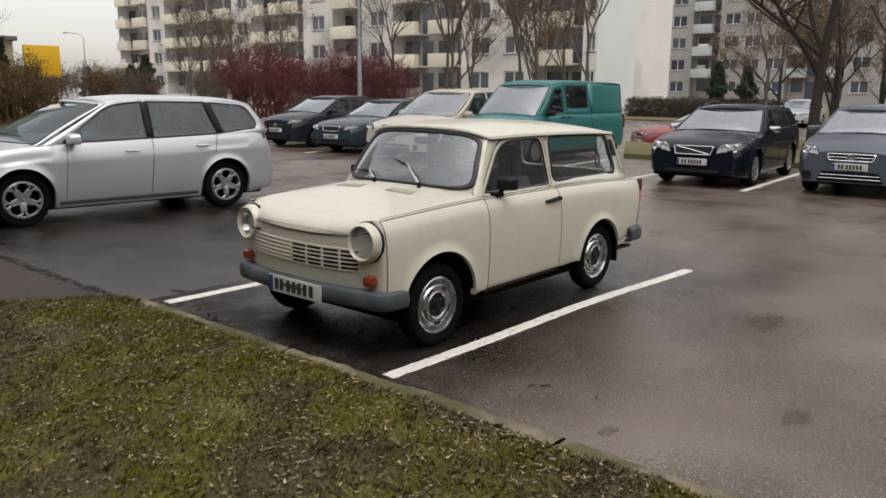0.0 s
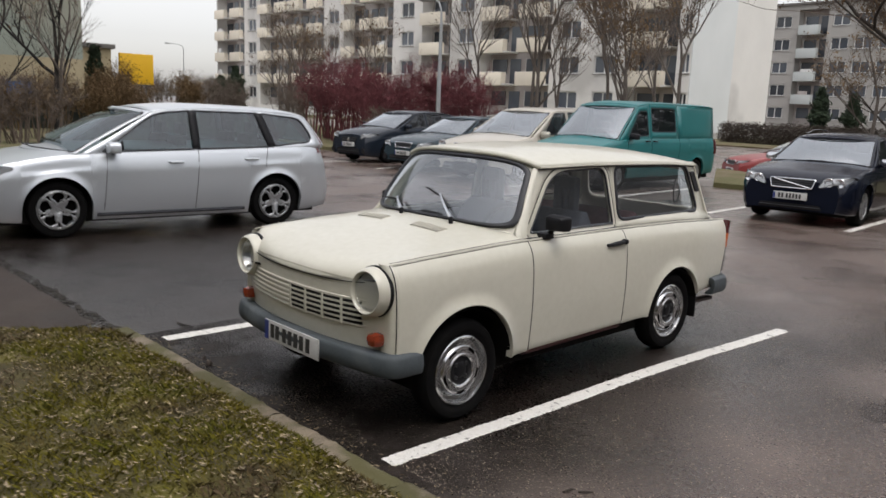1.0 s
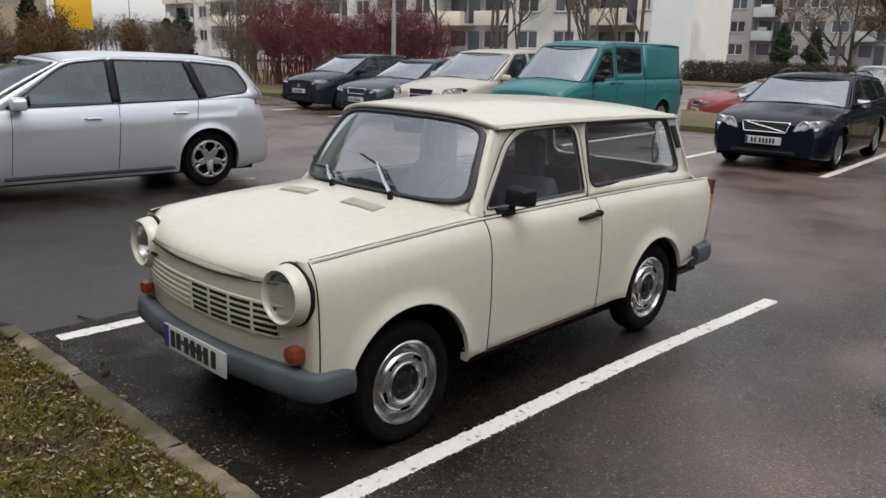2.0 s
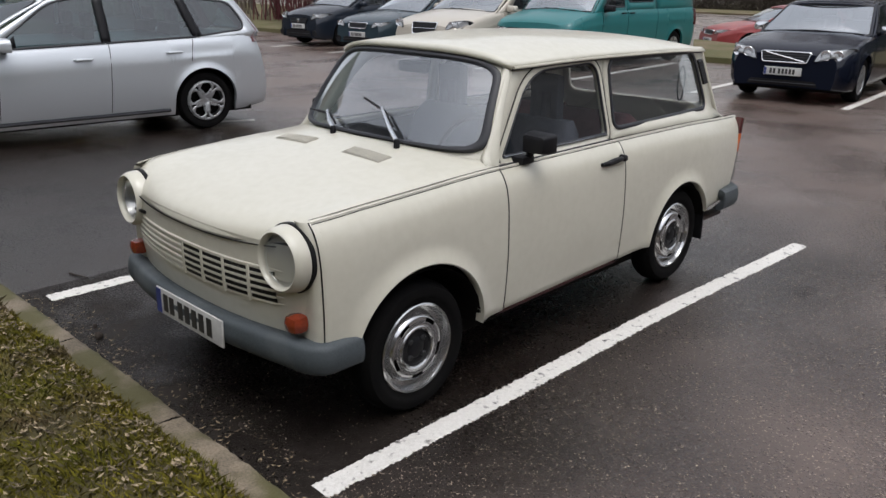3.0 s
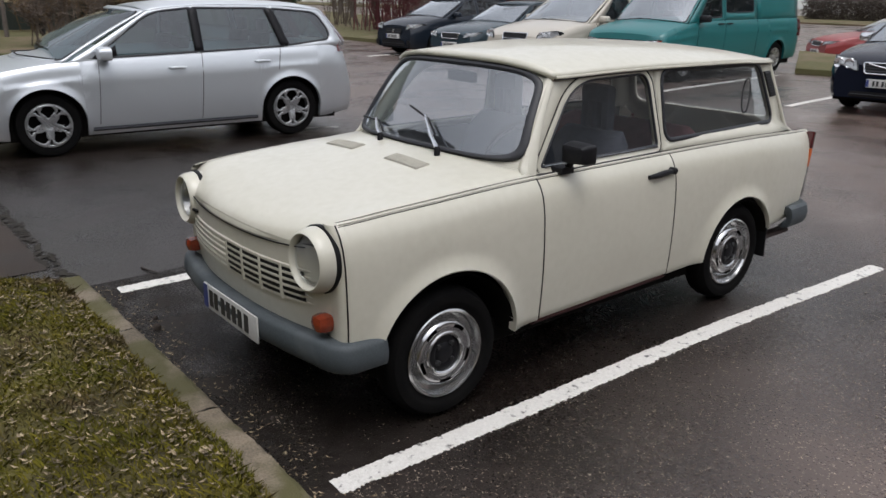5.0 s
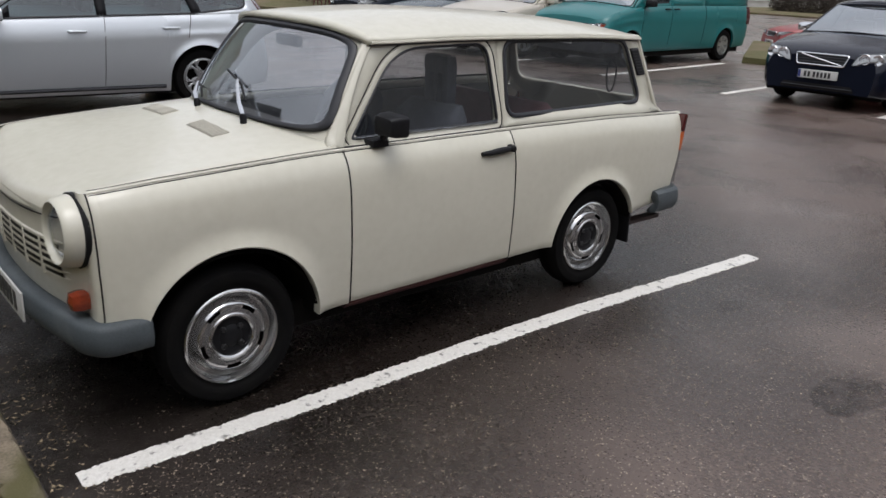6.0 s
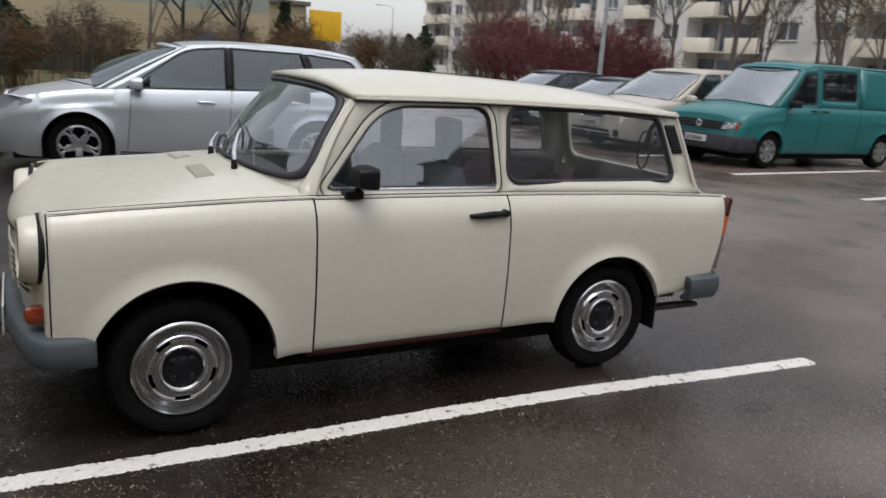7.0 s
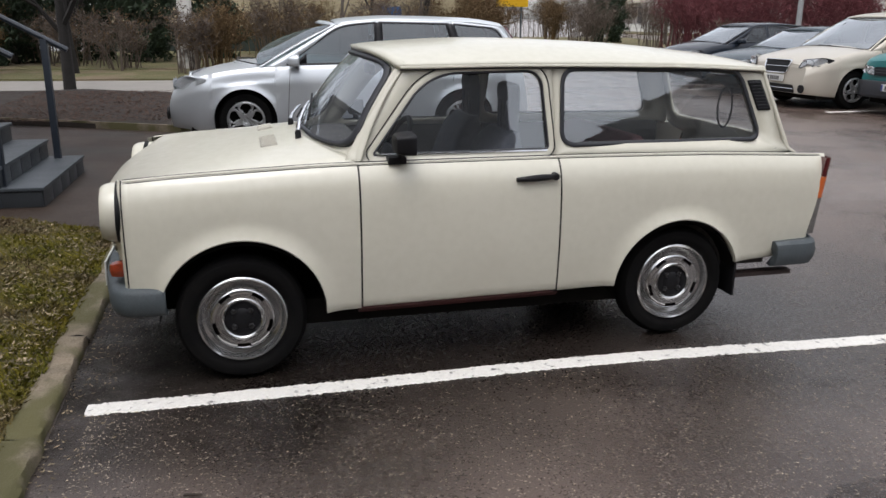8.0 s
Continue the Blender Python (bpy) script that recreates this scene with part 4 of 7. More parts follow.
for s in (1, -1):
    rows = []
    for i in range(13):
        t = i / 12
        ang = t * math.pi / 2
        x, y = 0.60 + 0.135 * math.cos(ang), 2.715 + 0.12 * math.sin(ang)
        if i == 0:
            x, y = 0.738, 2.565
        nrm = Vector((math.cos(ang), math.sin(ang), 0))
        rows.append([(s * (x + nrm.x * o), y + nrm.y * o, z) for o, z in ((-0.05, 0.474), (0.0, 0.476), (0.020, 0.462), (0.030, 0.42), (0.026, 0.38), (0.012, 0.353), (-0.02, 0.343), (-0.05, 0.348))])
    rows.append([(0.0, r[1] + 0.01, r[2]) for r in rows[-1]])
    mid = sum((Vector(p) for p in rows[0]), Vector()) / len(rows[0])
    rows.insert(0, [tuple(mid + (Vector(p) - mid) * 0.06 - Vector((0, 0.004, 0))) for p in rows[0]])
    part("rear_bumper", grid(rows), BUMPER, estate, "grey plastic bumper corner", solid=0.006)
    # upright tail lamp
    tl = new("tail_lamp")
    tl.parent = estate
    for nm, z0, z1, mm in (("red_lens", 0.793, 0.888, REDLENS), ("amber_lens", 0.682, 0.790, TAIL_AMBER), ("clear_lens", 0.494, 0.679, SMOKED)):
        rows = []
        for k in range(7):
            z = z0 + (z1 - z0) * k / 6
            yb = t_rear(TAIL, z)
            rows.append([(s * xx, yb + o * (1 + 1.0 * (0.9 - z)) - 0.015 + 0.042 * (0.888 - z) / 0.394, z) for xx, o in ((0.682, -0.014), (0.6885, -0.008), (0.6885, 0.006), (0.682, 0.014), (0.655, 0.020), (0.565, 0.020), (0.555, 0.0))])
        part(nm, grid(rows, close=True), mm, tl)
    # mud flap and tow bar
    if s > 0:
        part("mud_flap", box(bmesh.new(), s * 0.66 - 0.075, s * 0.66 + 0.075, 2.352, 2.364, 0.205, 0.42, 0.003), RUBBER, estate)
part("bumper_bracket", box(bmesh.new(), 0.610, 0.670, 2.36, 2.73, 0.276, 0.300, 0.004), TOWBAR, estate)

# number plate with plain bars for its characters
plate = part("number_plate", box(bmesh.new(), -0.26, 0.26, -0.712, -0.704, 0.312, 0.428, 0.003), PLATE, estate, "white number plate with dark bars")
plate.location = (0.02, 0.104, 0.004)
plate.rotation_euler = (radians(-1), 0, 0)
part("plate_band", box(bmesh.new(), -0.257, -0.219, -0.7145, -0.711, 0.316, 0.424), PLATEBLUE, plate)
for k, x in enumerate((-0.180, -0.130, -0.060, -0.005, 0.050, 0.105, 0.165)):
    part("bar", box(bmesh.new(), x - 0.018, x + 0.018, -0.7145, -0.711, 0.332, 0.410), INK, plate)

# ---- cabin ----
t_cab = pchip([(0.890, 0.694), (0.925, 0.682), (0.938, 0.662), (0.948, 0.645), (1.06, 0.619), (1.17, 0.594), (1.345, 0.555)])


def cab_x(y, z):
    return t_cab(z) - 0.030 * max(0.0, (y - 1.9) / 0.7) ** 2 + (t_half(y) - 0.754) * 0.75 - 0.012 * max(0.0, (1.0 - y) / 0.5) ** 2 * max(0, z - 0.95) / 0.4


def side_f(s):
    return lambda y, z, o=0.0: Vector((s * (cab_x(y, z) + o), y, z))


DOOR_W = rounded([(0.585, 0.968), (1.388, 0.972), (1.362, 1.322), (0.845, 1.312)], [0.012, 0.02, 0.075, 0.14], 10)
REAR_W = rounded([(1.452, 0.986), (2.512, 0.981), (2.395, 1.318), (1.470, 1.330)], [0.075, 0.07, 0.075, 0.075], 10)
GUT = 1.345
for s in (1, -1):
    f = side_f(s)
    part("cabin_side", holed(f, [(0.452, 0.938), (1.419, 0.944), (1.419, GUT), (0.715, GUT)], DOOR_W), CREAM, estate, angle=50, solid=0.025)
    part("rear_quarter", holed(f, [(1.421, 0.942), (2.1, 0.936), (2.660, 0.920), (2.550, GUT - 0.012), (1.421, GUT)], REAR_W), CREAM, estate, angle=50, solid=0.025)
    # door frame, gaskets, panes
    part("door_frame", gasket_ring(f, scaled_loop(DOOR_W, -0.014), 0.030, 0.006), CREAM, estate, angle=50)
    part("window_seal", gasket_ring(f, DOOR_W, 0.012, 0.008), GASKET, estate)
    part("door_gap", gasket_ring(f, scaled_loop(DOOR_W, -0.033), 0.006, 0.004), RUBBER, estate)
    part("window_seal", gasket_ring(f, REAR_W, 0.022, 0.008), GASKET, estate)
    for lp in (DOOR_W, REAR_W):
        g1 = part("side_window", pane(f, lp, -0.010), PANE, estate, "clear side window")
        g1.visible_shadow = False
    # chrome strip at the foot of the door window
    bm = bmesh.new()
    tube(bm, [f(0.60 + 0.78 * k / 10, 0.966, 0.006) for k in range(11)], 0.006, 6)
    part("window_strip", bm, CHROME, estate)
    # air vent on the rear pillar
    vent_poly = rounded([(2.500, 1.120), (2.580, 1.120), (2.520, 1.268), (2.440, 1.268)], 0.008, 3)
    vt = part("pillar_vent", pane(f, vent_poly, 0.008), BLACK, estate, "black slotted air vent", solid=0.012)
    for k in range(9):
        z = 1.130 + 0.0155 * k
        y0 = 2.503 - (z - 1.12) * 0.40
        bm = bmesh.new()
        tube(bm, [f(y0 + 0.07 * q / 3, z, 0.011) for q in range(4)], 0.003, 4)
        part("vent_slat", bm, GASKET, vt)
    # door mirror
    mirror = new("door_mirror")
    mirror.parent = estate
    mx = s * (cab_x(0.70, 0.96) + 0.02)
    bm = box(bmesh.new(), min(mx - s * 0.02, mx + s * 0.05), max(mx - s * 0.02, mx + s * 0.05), 0.640, 0.720, 0.935, 0.968, 0.008)
    part("bracket", bm, BLACK, mirror)
    bm = bmesh.new()
    tube(bm, [(mx + s * 0.03, 0.695, 0.955), (mx + s * 0.045, 0.700, 0.985), (mx + s * 0.06, 0.705, 1.02)], 0.016, 8)
    part("stalk", bm, BLACK, mirror)
    rows = []
    for y, k in ((0.655, 0.55), (0.662, 0.80), (0.690, 0.95), (0.735, 1.0), (0.742, 0.97)):
        loop = rounded([(-0.074 * k, -0.052 * k), (0.074 * k, -0.045 * k), (0.074 * k, 0.050 * k), (-0.074 * k, 0.054 * k)], 0.020 * k, 4)
        rows.append([(mx + s * (0.082 + p.x * 0.94), y, 1.028 + p.y * 0.92) for p in loop])
    bm = grid(rows, close=True)
    bm.faces.new(list(bm.verts)[:len(rows[0])])
    part("housing", bm, BLACK, mirror, "matt black mirror housing")
    bm = bmesh.new()
    bm.faces.new([bm.verts.new((p[0], 0.7415, p[2])) for p in rows[-1]])
    part("mirror_glass", bm, CHROME, mirror)

# roof with a drip rail
roof_mid = pchip([(0.548, 1.396), (0.57, 1.408), (0.75, 1.434), (1.20, 1.455), (1.80, 1.438), (2.30, 1.395), (2.53, 1.358), (2.575, 1.338)])
roof_edge = pchip([(0.548, 1.372), (0.72, 1.352), (1.2, 1.358), (2.0, 1.350), (2.575, 1.325)])


def roof_plan(v):
    return 0.604 + 0.108 * abs(v) ** 2.6


rows = []
for i in range(33):
    q = i / 32
    row = []
    for j in range(45):
        v = -1 + 2 * j / 44
        yf = roof_plan(v)
        y = yf + (2.575 - 0.03 * abs(v) ** 3 - yf) * q
        hw = cab_x(y, 1.345) + 0.022
        e = abs(v) ** 3.0
        z = roof_mid(y) * (1 - e) + roof_edge(y) * e
        row.append((v * hw, y, z))
    rows.append(row)
part("roof", grid(rows), CREAM, estate, angle=60, solid=0.022)
for s in (1, -1):
    bm = bmesh.new()
    tube(bm, [(s * (cab_x(y, 1.345) + 0.024), y, roof_edge(y) - 0.012) for y in [0.72 + 1.82 * k / 30 for k in range(31)]], 0.007, 6)
    part("drip_rail", bm, CREAM, estate)
    # dark bar under the drip rail, put there for its shade
    bm = bmesh.new()
    tube(bm, [(s * (cab_x(y, 1.345) + 0.014), y, roof_edge(y) - 0.021) for y in [0.72 + 1.80 * k / 30 for k in range(31)]], 0.005, 6)
    part("drip_shadow_gap", bm, GASKET, estate)


# windscreen
def screen_f(a, b, o=0.0):
    """a across -1..1, b from foot 0 to top 1."""
    lo = Vector((a * 0.640, 0.315 + 0.185 * abs(a) ** 2.3, 1.012 - 0.040 * abs(a) ** 2.4))
    hi = Vector((a * 0.535, 0.600 + 0.125 * abs(a) ** 2.3, 1.388 - 0.030 * abs(a) ** 2.4))
    p = lo * (1 - b) + hi * b + Vector((0, -0.018, 0.012)) * (4 * b * (1 - b))
    nrm = Vector((0.35 * a, -0.80, 0.55)).normalized()
    return p + nrm * o


def squircle(ax, bx, n=96, e=7.0):
    """A rounded rectangle in the windscreen's own coordinates."""
    res = []
    for k in range(n):
        t = 2 * math.pi * k / n
        c, sn = math.cos(t), math.sin(t)
        res.append(Vector((ax * math.copysign(abs(c) ** (2 / e), c), 0.5 + bx * math.copysign(abs(sn) ** (2 / e), sn))))
    return res


rows = [[screen_f(p.x, p.y, o) for p in squircle(ax, bx)] for ax, bx, o in ((0.995, 0.498, -0.012), (0.992, 0.496, 0.004), (0.978, 0.488, 0.009), (0.955, 0.470, 0.008), (0.940, 0.456, 0.002), (0.936, 0.452, -0.012))]
part("windscreen_seal", grid(rows, close=True), GASKET, estate, "dark grey rubber windscreen surround")
part("screen_surround", holed(screen_f, [(-1.05, -0.10), (1.05, -0.10), (1.04, 1.0), (-1.04, 1.0)], squircle(0.96, 0.47), 120, -0.010), CREAM, estate, angle=60, solid=0.01)
ws = part("windscreen", pane(screen_f, squircle(0.950, 0.464), -0.004, 8), SCREEN, estate, "curved windscreen glass")
ws.visible_shadow = False
for s in (1, -1):
    rows = []
    for k in range(13):
        b = -0.05 + 1.1 * k / 12
        y0 = 0.452 + (0.715 - 0.452) * b
        z0 = 0.938 + (GUT - 0.938) * b
        p = screen_f(s * 0.97, b, -0.006)
        q = Vector((s * (cab_x(y0, z0) - 0.002), y0 + 0.01, z0))
        m_ = (p + q) / 2 + Vector((s * 0.007, -0.007, 0.0))
        rows.append([p, m_, q])
    part("windscreen_pillar", grid(rows), CREAM, estate, angle=60, solid=0.02)
# header strip under the roof lip
rows = []
for j in range(41):
    a = -1 + 2 * j / 40
    p = screen_f(a, 0.985, -0.004)
    t = Vector((a * (cab_x(0.7, 1.345) + 0.01), roof_plan(a) + 0.012, roof_mid(roof_plan(a)) * (1 - abs(a) ** 3) + roof_edge(roof_plan(a)) * abs(a) ** 3 - 0.02))
    rows.append([p, t])
part("header_strip", grid(rows), GASKET, estate)

# wipers
for x0, (a1, b1), (a2, b2_) in ((0.29, (0.19, 0.30), (-0.06, 0.38)), (-0.14, (-0.40, 0.17), (-0.86, 0.155))):
    piv = Vector((x0, 0.285 + 0.10 * abs(x0) ** 2, 1.016 - 0.02 * abs(x0)))
    wiper = new("wiper")
    wiper.parent = estate
    part("pivot", lathe(bmesh.new(), [(0.014, -0.012), (0.014, 0.022), (0.009, 0.030), (0.0, 0.031)], 12, axis="z", at=tuple(piv)), BLACK, wiper)
    bend, tip = screen_f(a1, b1, 0.034), screen_f(a2, b2_, 0.018)
    bm = bmesh.new()
    tube(bm, [piv + Vector((0, 0, 0.02)), piv.lerp(bend, 0.35) + Vector((0, -0.010, 0.016)), piv.lerp(bend, 0.8) + Vector((0, -0.006, 0.008)), bend], [0.010, 0.009, 0.007, 0.006], 6)
    part("arm", bm, CHROME, wiper, "chromed wiper arm")
    root = screen_f(a1 + 0.14, max(0.06, b1 - 0.16), 0.016)
    bm = bmesh.new()
    tube(bm, [root, screen_f(a1 + 0.02, b1 - 0.02, 0.018), tip], 0.0055, 5)
    part("blade", bm, BLACK, wiper)

# tailgate with its window
tail_f = lambda a, b, o=0.0: Vector((a, 2.70 - 0.16 * max(0, (b - 0.90) / 0.44) + 0.13 * max(0, min(1, (0.905 - b) / 0.03)) - (0.9 - min(b, 0.9)) * 0.10 + o, b))
hole = rounded([(-0.50, 0.98), (0.50, 0.98), (0.45, 1.28), (-0.45, 1.28)], 0.07, 6)
part("tailgate", holed(tail_f, [(-0.69, 0.40), (0.69, 0.40), (0.612, 0.893), (0.590, 0.935), (0.514, 1.335), (-0.514, 1.335), (-0.590, 0.935), (-0.612, 0.893)], hole), CREAM, estate, solid=0.02)
rg = part("rear_window", pane(tail_f, hole, 0.0), PANE, estate)
rg.visible_shadow = False

# ---- floor and cabin fittings ----
part("floor_pan", box(bmesh.new(), -0.62, 0.62, -0.25, 2.33, 0.19, 0.31, 0.01), SHADOWY, estate)
for yc, r in ((0.012, 0.35), (2.035, 0.33)):
    for s in (1, -1):
        rows = []
        for k in range(15):
            t = math.pi * k / 14
            y, z = yc + r * math.cos(t), 0.27 + r * math.sin(t)
            rows.append([(s * 0.45, y, z), (s * (t_x(y, min(z, 0.7)) - 0.02), y, z)])
        part("wheel_housing", grid(rows), SHADOWY, estate)
        bm = bmesh.new()
        bm.faces.new([bm.verts.new((s * 0.45, yc + r * math.cos(math.pi * k / 14), 0.25 + r * math.sin(math.pi * k / 14))) for k in range(15)])
        part("housing_wall", bm, SHADOWY, estate)
part("bulkhead", box(bmesh.new(), -0.60, 0.60, 0.36, 0.40, 0.30, 0.93, 0.005), SHADOWY, estate)
part("dashboard", box(bmesh.new(), -0.60, 0.60, 0.40, 0.62, 0.80, 0.955, 0.03), TRIM, estate, "dark grey dashboard")
for s in (1, -1):
    part("door_card", box(bmesh.new(), s * 0.645 - 0.015, s * 0.645 + 0.015, 0.53, 1.40, 0.33, 0.945, 0.006), TRIM, estate)
    part("side_trim", box(bmesh.new(), s * 0.60 - 0.015, s * 0.60 + 0.015, 1.44, 2.60, 0.33, 0.935, 0.006), TRIM, estate)
part("load_floor", box(bmesh.new(), -0.58, 0.58, 1.80, 2.62, 0.52, 0.56, 0.005), TRIM, estate)
steer = new("steering_wheel")
steer.parent = estate
steer.location, steer.rotation_euler = (0.32, 0.72, 0.92), (radians(62), 0, 0)
bm = bmesh.new()
tube(bm, [(0.185 * math.cos(2 * math.pi * k / 32), 0.185 * math.sin(2 * math.pi * k / 32), 0) for k in range(33)], 0.013, 8)
part("wheel_rim", bm, BLACK, steer)
part("wheel_boss", box(bmesh.new(), -0.18, 0.18, -0.03, 0.03, -0.02, 0.01, 0.01), BLACK, steer)


def seat_back(x, y, w, h, mm, nm, head):
    seat = new(nm)
    seat.parent = estate
    seat.location = (x, y, 0)
    part("cushion", box(bmesh.new(), -w / 2, w / 2, -0.48, 0.02, 0.42, 0.58, 0.05), mm, seat)
    rows = []
    for k in range(9):
        z = 0.52 + (h - 0.52) * k / 8
        ww = w / 2 * (1 - 0.10 * (k / 8) ** 3)
        yy = 0.02 + 0.16 * k / 8
        d = 0.10 - 0.03 * k / 8
        if k == 8:
            ww, d = ww * 0.86, 0.03
        rows.append([(p.x, yy + p.y, z) for p in rounded([(-ww, -d), (ww, -d), (ww, d * 0.6), (-ww, d * 0.6)], 0.045, 3)])
    bm = grid(rows, close=True)
    bm.verts.ensure_lookup_table()
    n = len(rows[0])
    bm.faces.new([bm.verts[len(bm.verts) - n + i] for i in range(n)])
    part("backrest", bm, mm, seat)
    if head:
        for px in (-0.065, 0.0, 0.065):
            part("headrest_bar", box(bmesh.new(), px - (0.022 if px else 0.016), px + (0.022 if px else 0.016), 0.165, 0.225, h - 0.02, h + 0.175, 0.012), mm, seat)
        part("headrest", box(bmesh.new(), -0.092, 0.092, 0.155, 0.228, h + 0.13, h + 0.225, 0.034), mm, seat)
    return seat


seat_back(0.33, 1.10, 0.47, 1.03, SEAT, "front_seat", True)
seat_back(-0.33, 1.10, 0.47, 1.03, SEAT, "front_seat", True)
seat_back(0.0, 1.78, 1.08, 0.98, SEATRED, "rear_bench", False)
# belt loop hanging by the rear window, pillars' inner trim
bm = bmesh.new()
tube(bm, [(0.50, 2.36 + 0.04 * math.sin(2 * math.pi * k / 20), 1.13 + 0.10 * math.cos(2 * math.pi * k / 20)) for k in range(21)], 0.005, 5)
part("belt_loop", bm, BLACK, estate)
part("mirror_inside", box(bmesh.new(), -0.10, 0.10, 0.66, 0.69, 1.275, 1.330, 0.015), BLACK, estate)

# everything above the sills comes down a little to fit the camera's view
BODY_Z = 0.975
for child in estate.children:
    child.location.z = 0.30 * (1 - BODY_Z) + child.location.z * BODY_Z
    if child.name.split(".")[0] in ("headlamp", "steering_wheel"):
        continue
    for piece in [child, *child.children_recursive]:
        if piece != child:
            piece.location.z *= BODY_Z
        if piece.type == "MESH":
            piece.data.transform(Matrix.Diagonal((1, 1, BODY_Z, 1)))

for s, x in ((1, 0.722), (-1, -0.722)):
    wheel_set(estate, "wheel", (x, 0.0, 0.279), s, 0.190, 0.276, 0.120)
    wheel_set(estate, "wheel", (x - s * 0.012, 2.035, 0.296), s, 0.190, 0.274, 0.120)


# ---- the other parked cars ----
def modern_car(name, m, spec, label, group=""):
    """A parked car. Its origin lies on the ground below the middle of the front axle; its front looks to -y."""
    car = empty(name, m, label, "car", group)
    W, base, r = spec["width"] / 2, spec["wheelbase"], spec["tyre"]
    yf, yr = -spec["front"], base + spec["rear"]
    col = spec["paint"]
    belt, crest, roof = pchip(spec["belt"]), pchip(spec["hood"]), pchip(spec["roof"])
    ends = spec.get("ends", 0.55)
    bluff = spec.get("bluff", 2.6)

    def half(y):
        a = max(0.0, (yf + ends - y) / ends)
        b = max(0.0, (y - (yr - ends)) / ends)
        return W * (1 - 0.20 * a ** bluff - 0.14 * b ** bluff)

    prof = pchip(spec.get("side", [(-1.0, -0.055), (-0.75, -0.015), (-0.45, 0.0), (-0.2, -0.006), (-0.06, -0.025), (0.0, -0.060)]))
    arch = r + spec.get("gap", 0.045)
    sill = spec.get("sill", 0.20)

    def low(y):
        z = sill + spec.get("lift", 0.06) * (max(0, (-0.45 - y)) + max(0, y - base - 0.45)) * 1.6
        for yc in (0, base):
            if abs(y - yc) < arch:
                z = max(z, r + math.sqrt(arch ** 2 - (y - yc) ** 2))
        return z

    def bx(y, z):
        b = belt(y)
        x = half(y) + prof(max(-1.0, (z - b) / (b - sill)))
        for yc in (0, base):
            d = math.hypot(y - yc, z - r) - arch
            x += spec.get("flare", 0.018) * max(0.0, 1 - max(d, 0) / 0.09) ** 1.5
        z_crease = sill + (b - sill) * 0.72
        x += spec.get("crease", 0.010) * math.exp(-((z - z_crease) / 0.035) ** 2)
        return x

    def lean(y, z):
        """The nose and tail draw in towards the ground and towards the top."""
        k = (z - 0.45) / 0.5
        a = max(0.0, (yf + 0.5 - y) / 0.5)
        b = max(0.0, (y - yr + 0.5) / 0.5)
        return y + a * a * (spec.get("nose", 0.14) * max(0, k) ** 1.5 + 0.10 * max(0, -k) ** 2) - b * b * (spec.get("tail", 0.10) * max(0, k) ** 1.3 + 0.10 * max(0, -k) ** 2)

    ys = {yf + (yr - yf) * k / 46 for k in range(47)} | {yf + 0.02, yf + 0.05, yr - 0.02, yr - 0.05}
    for yc in (0, base):
        ys |= {yc + arch * math.cos(math.pi * k / 28) for k in range(29)}
    ys = sorted(ys)
    wb, wt, rt, rb = spec["screen"]
    rows = []
    for y in ys:
        lo, b = low(y), belt(y)
        c = crest(y)
        side = [(bx(y, lo) - 0.05, lo + 0.003), (bx(y, lo) - 0.005, lo)]
        for k in range(14):
            z = lo + 0.006 + (b - lo - 0.006) * k / 13
            side.append((bx(y, z), z))
        top = [(q * bx(y, b), c - (c - b) * q ** 2.6) for q in (0.96, 0.9, 0.8, 0.65, 0.45, 0.2, 0.0)]
        line = side + top
        full = [(x, lean(y, z), z) for x, z in line] + [(-x, lean(y, z), z) for x, z in reversed(line[:-1])]
        rows.append(full)
    bm = grid(rows)
    for row in (0, -1):
        rr = rows[row]
        bm.verts.ensure_lookup_table()
        n = len(rr)
        st = 0 if row == 0 else len(bm.verts) - n
        try:
            bm.faces.new([bm.verts[st + i] for i in range(n)])
        except ValueError:
            pass
    part("body", bm, col, car, angle=40)
    part("underbody", box(bmesh.new(), -W + 0.10, W - 0.10, yf + 0.25, yr - 0.25, 0.17, 0.45, 0.01), SHADOWY, car)
    for yc in (0, base):
        for s in (1, -1):
            rws = []
            for k in range(13):
                t = math.pi * k / 12
                y, z = yc + (arch + 0.004) * math.cos(t), r + (arch + 0.004) * math.sin(t)
                rws.append([(s * (W - 0.36), yc, z * 0.5 + 0.15), (s * (W - 0.36), y, z), (s * (half(y) - 0.03), y, z)])
            part("wheel_housing", grid(rws), SHADOWY, car)

    # cabin
    tumble = spec.get("tumble", 0.16)
    rtop = spec["height"]

    def cab(y, z):
        b = belt(y)
        k = max(0.0, (z - b) / (rtop - b))
        return half(y) - 0.060 - tumble * k ** 1.25

    def fside(s):
        return lambda y, z, o=0.0: Vector((s * (cab(y, z) + o), y, z))

    drop = 0.05
    wins = spec["windows"]
    edges = [wb] + [w["to"] for w in wins]
    for i, w in enumerate(wins):
        y0, y1 = edges[i], edges[i + 1]
        lo0, lo1 = belt(y0) - 0.03, belt(y1) - 0.03
        t0 = w["t0"] if "t0" in w else y0
        t1 = w["t1"] if "t1" in w else y1
        outer = [(y0, lo0), (y1, lo1), (t1, roof(t1) - drop), (t0, roof(t0) - drop)]
        if i == 0:
            outer = [(y0, lo0), (y1, lo1), (t1, roof(t1) - drop), (wt + 0.02, roof(wt + 0.02) - drop)]
        loop = rounded(w["poly"], w.get("r", 0.05), 5)
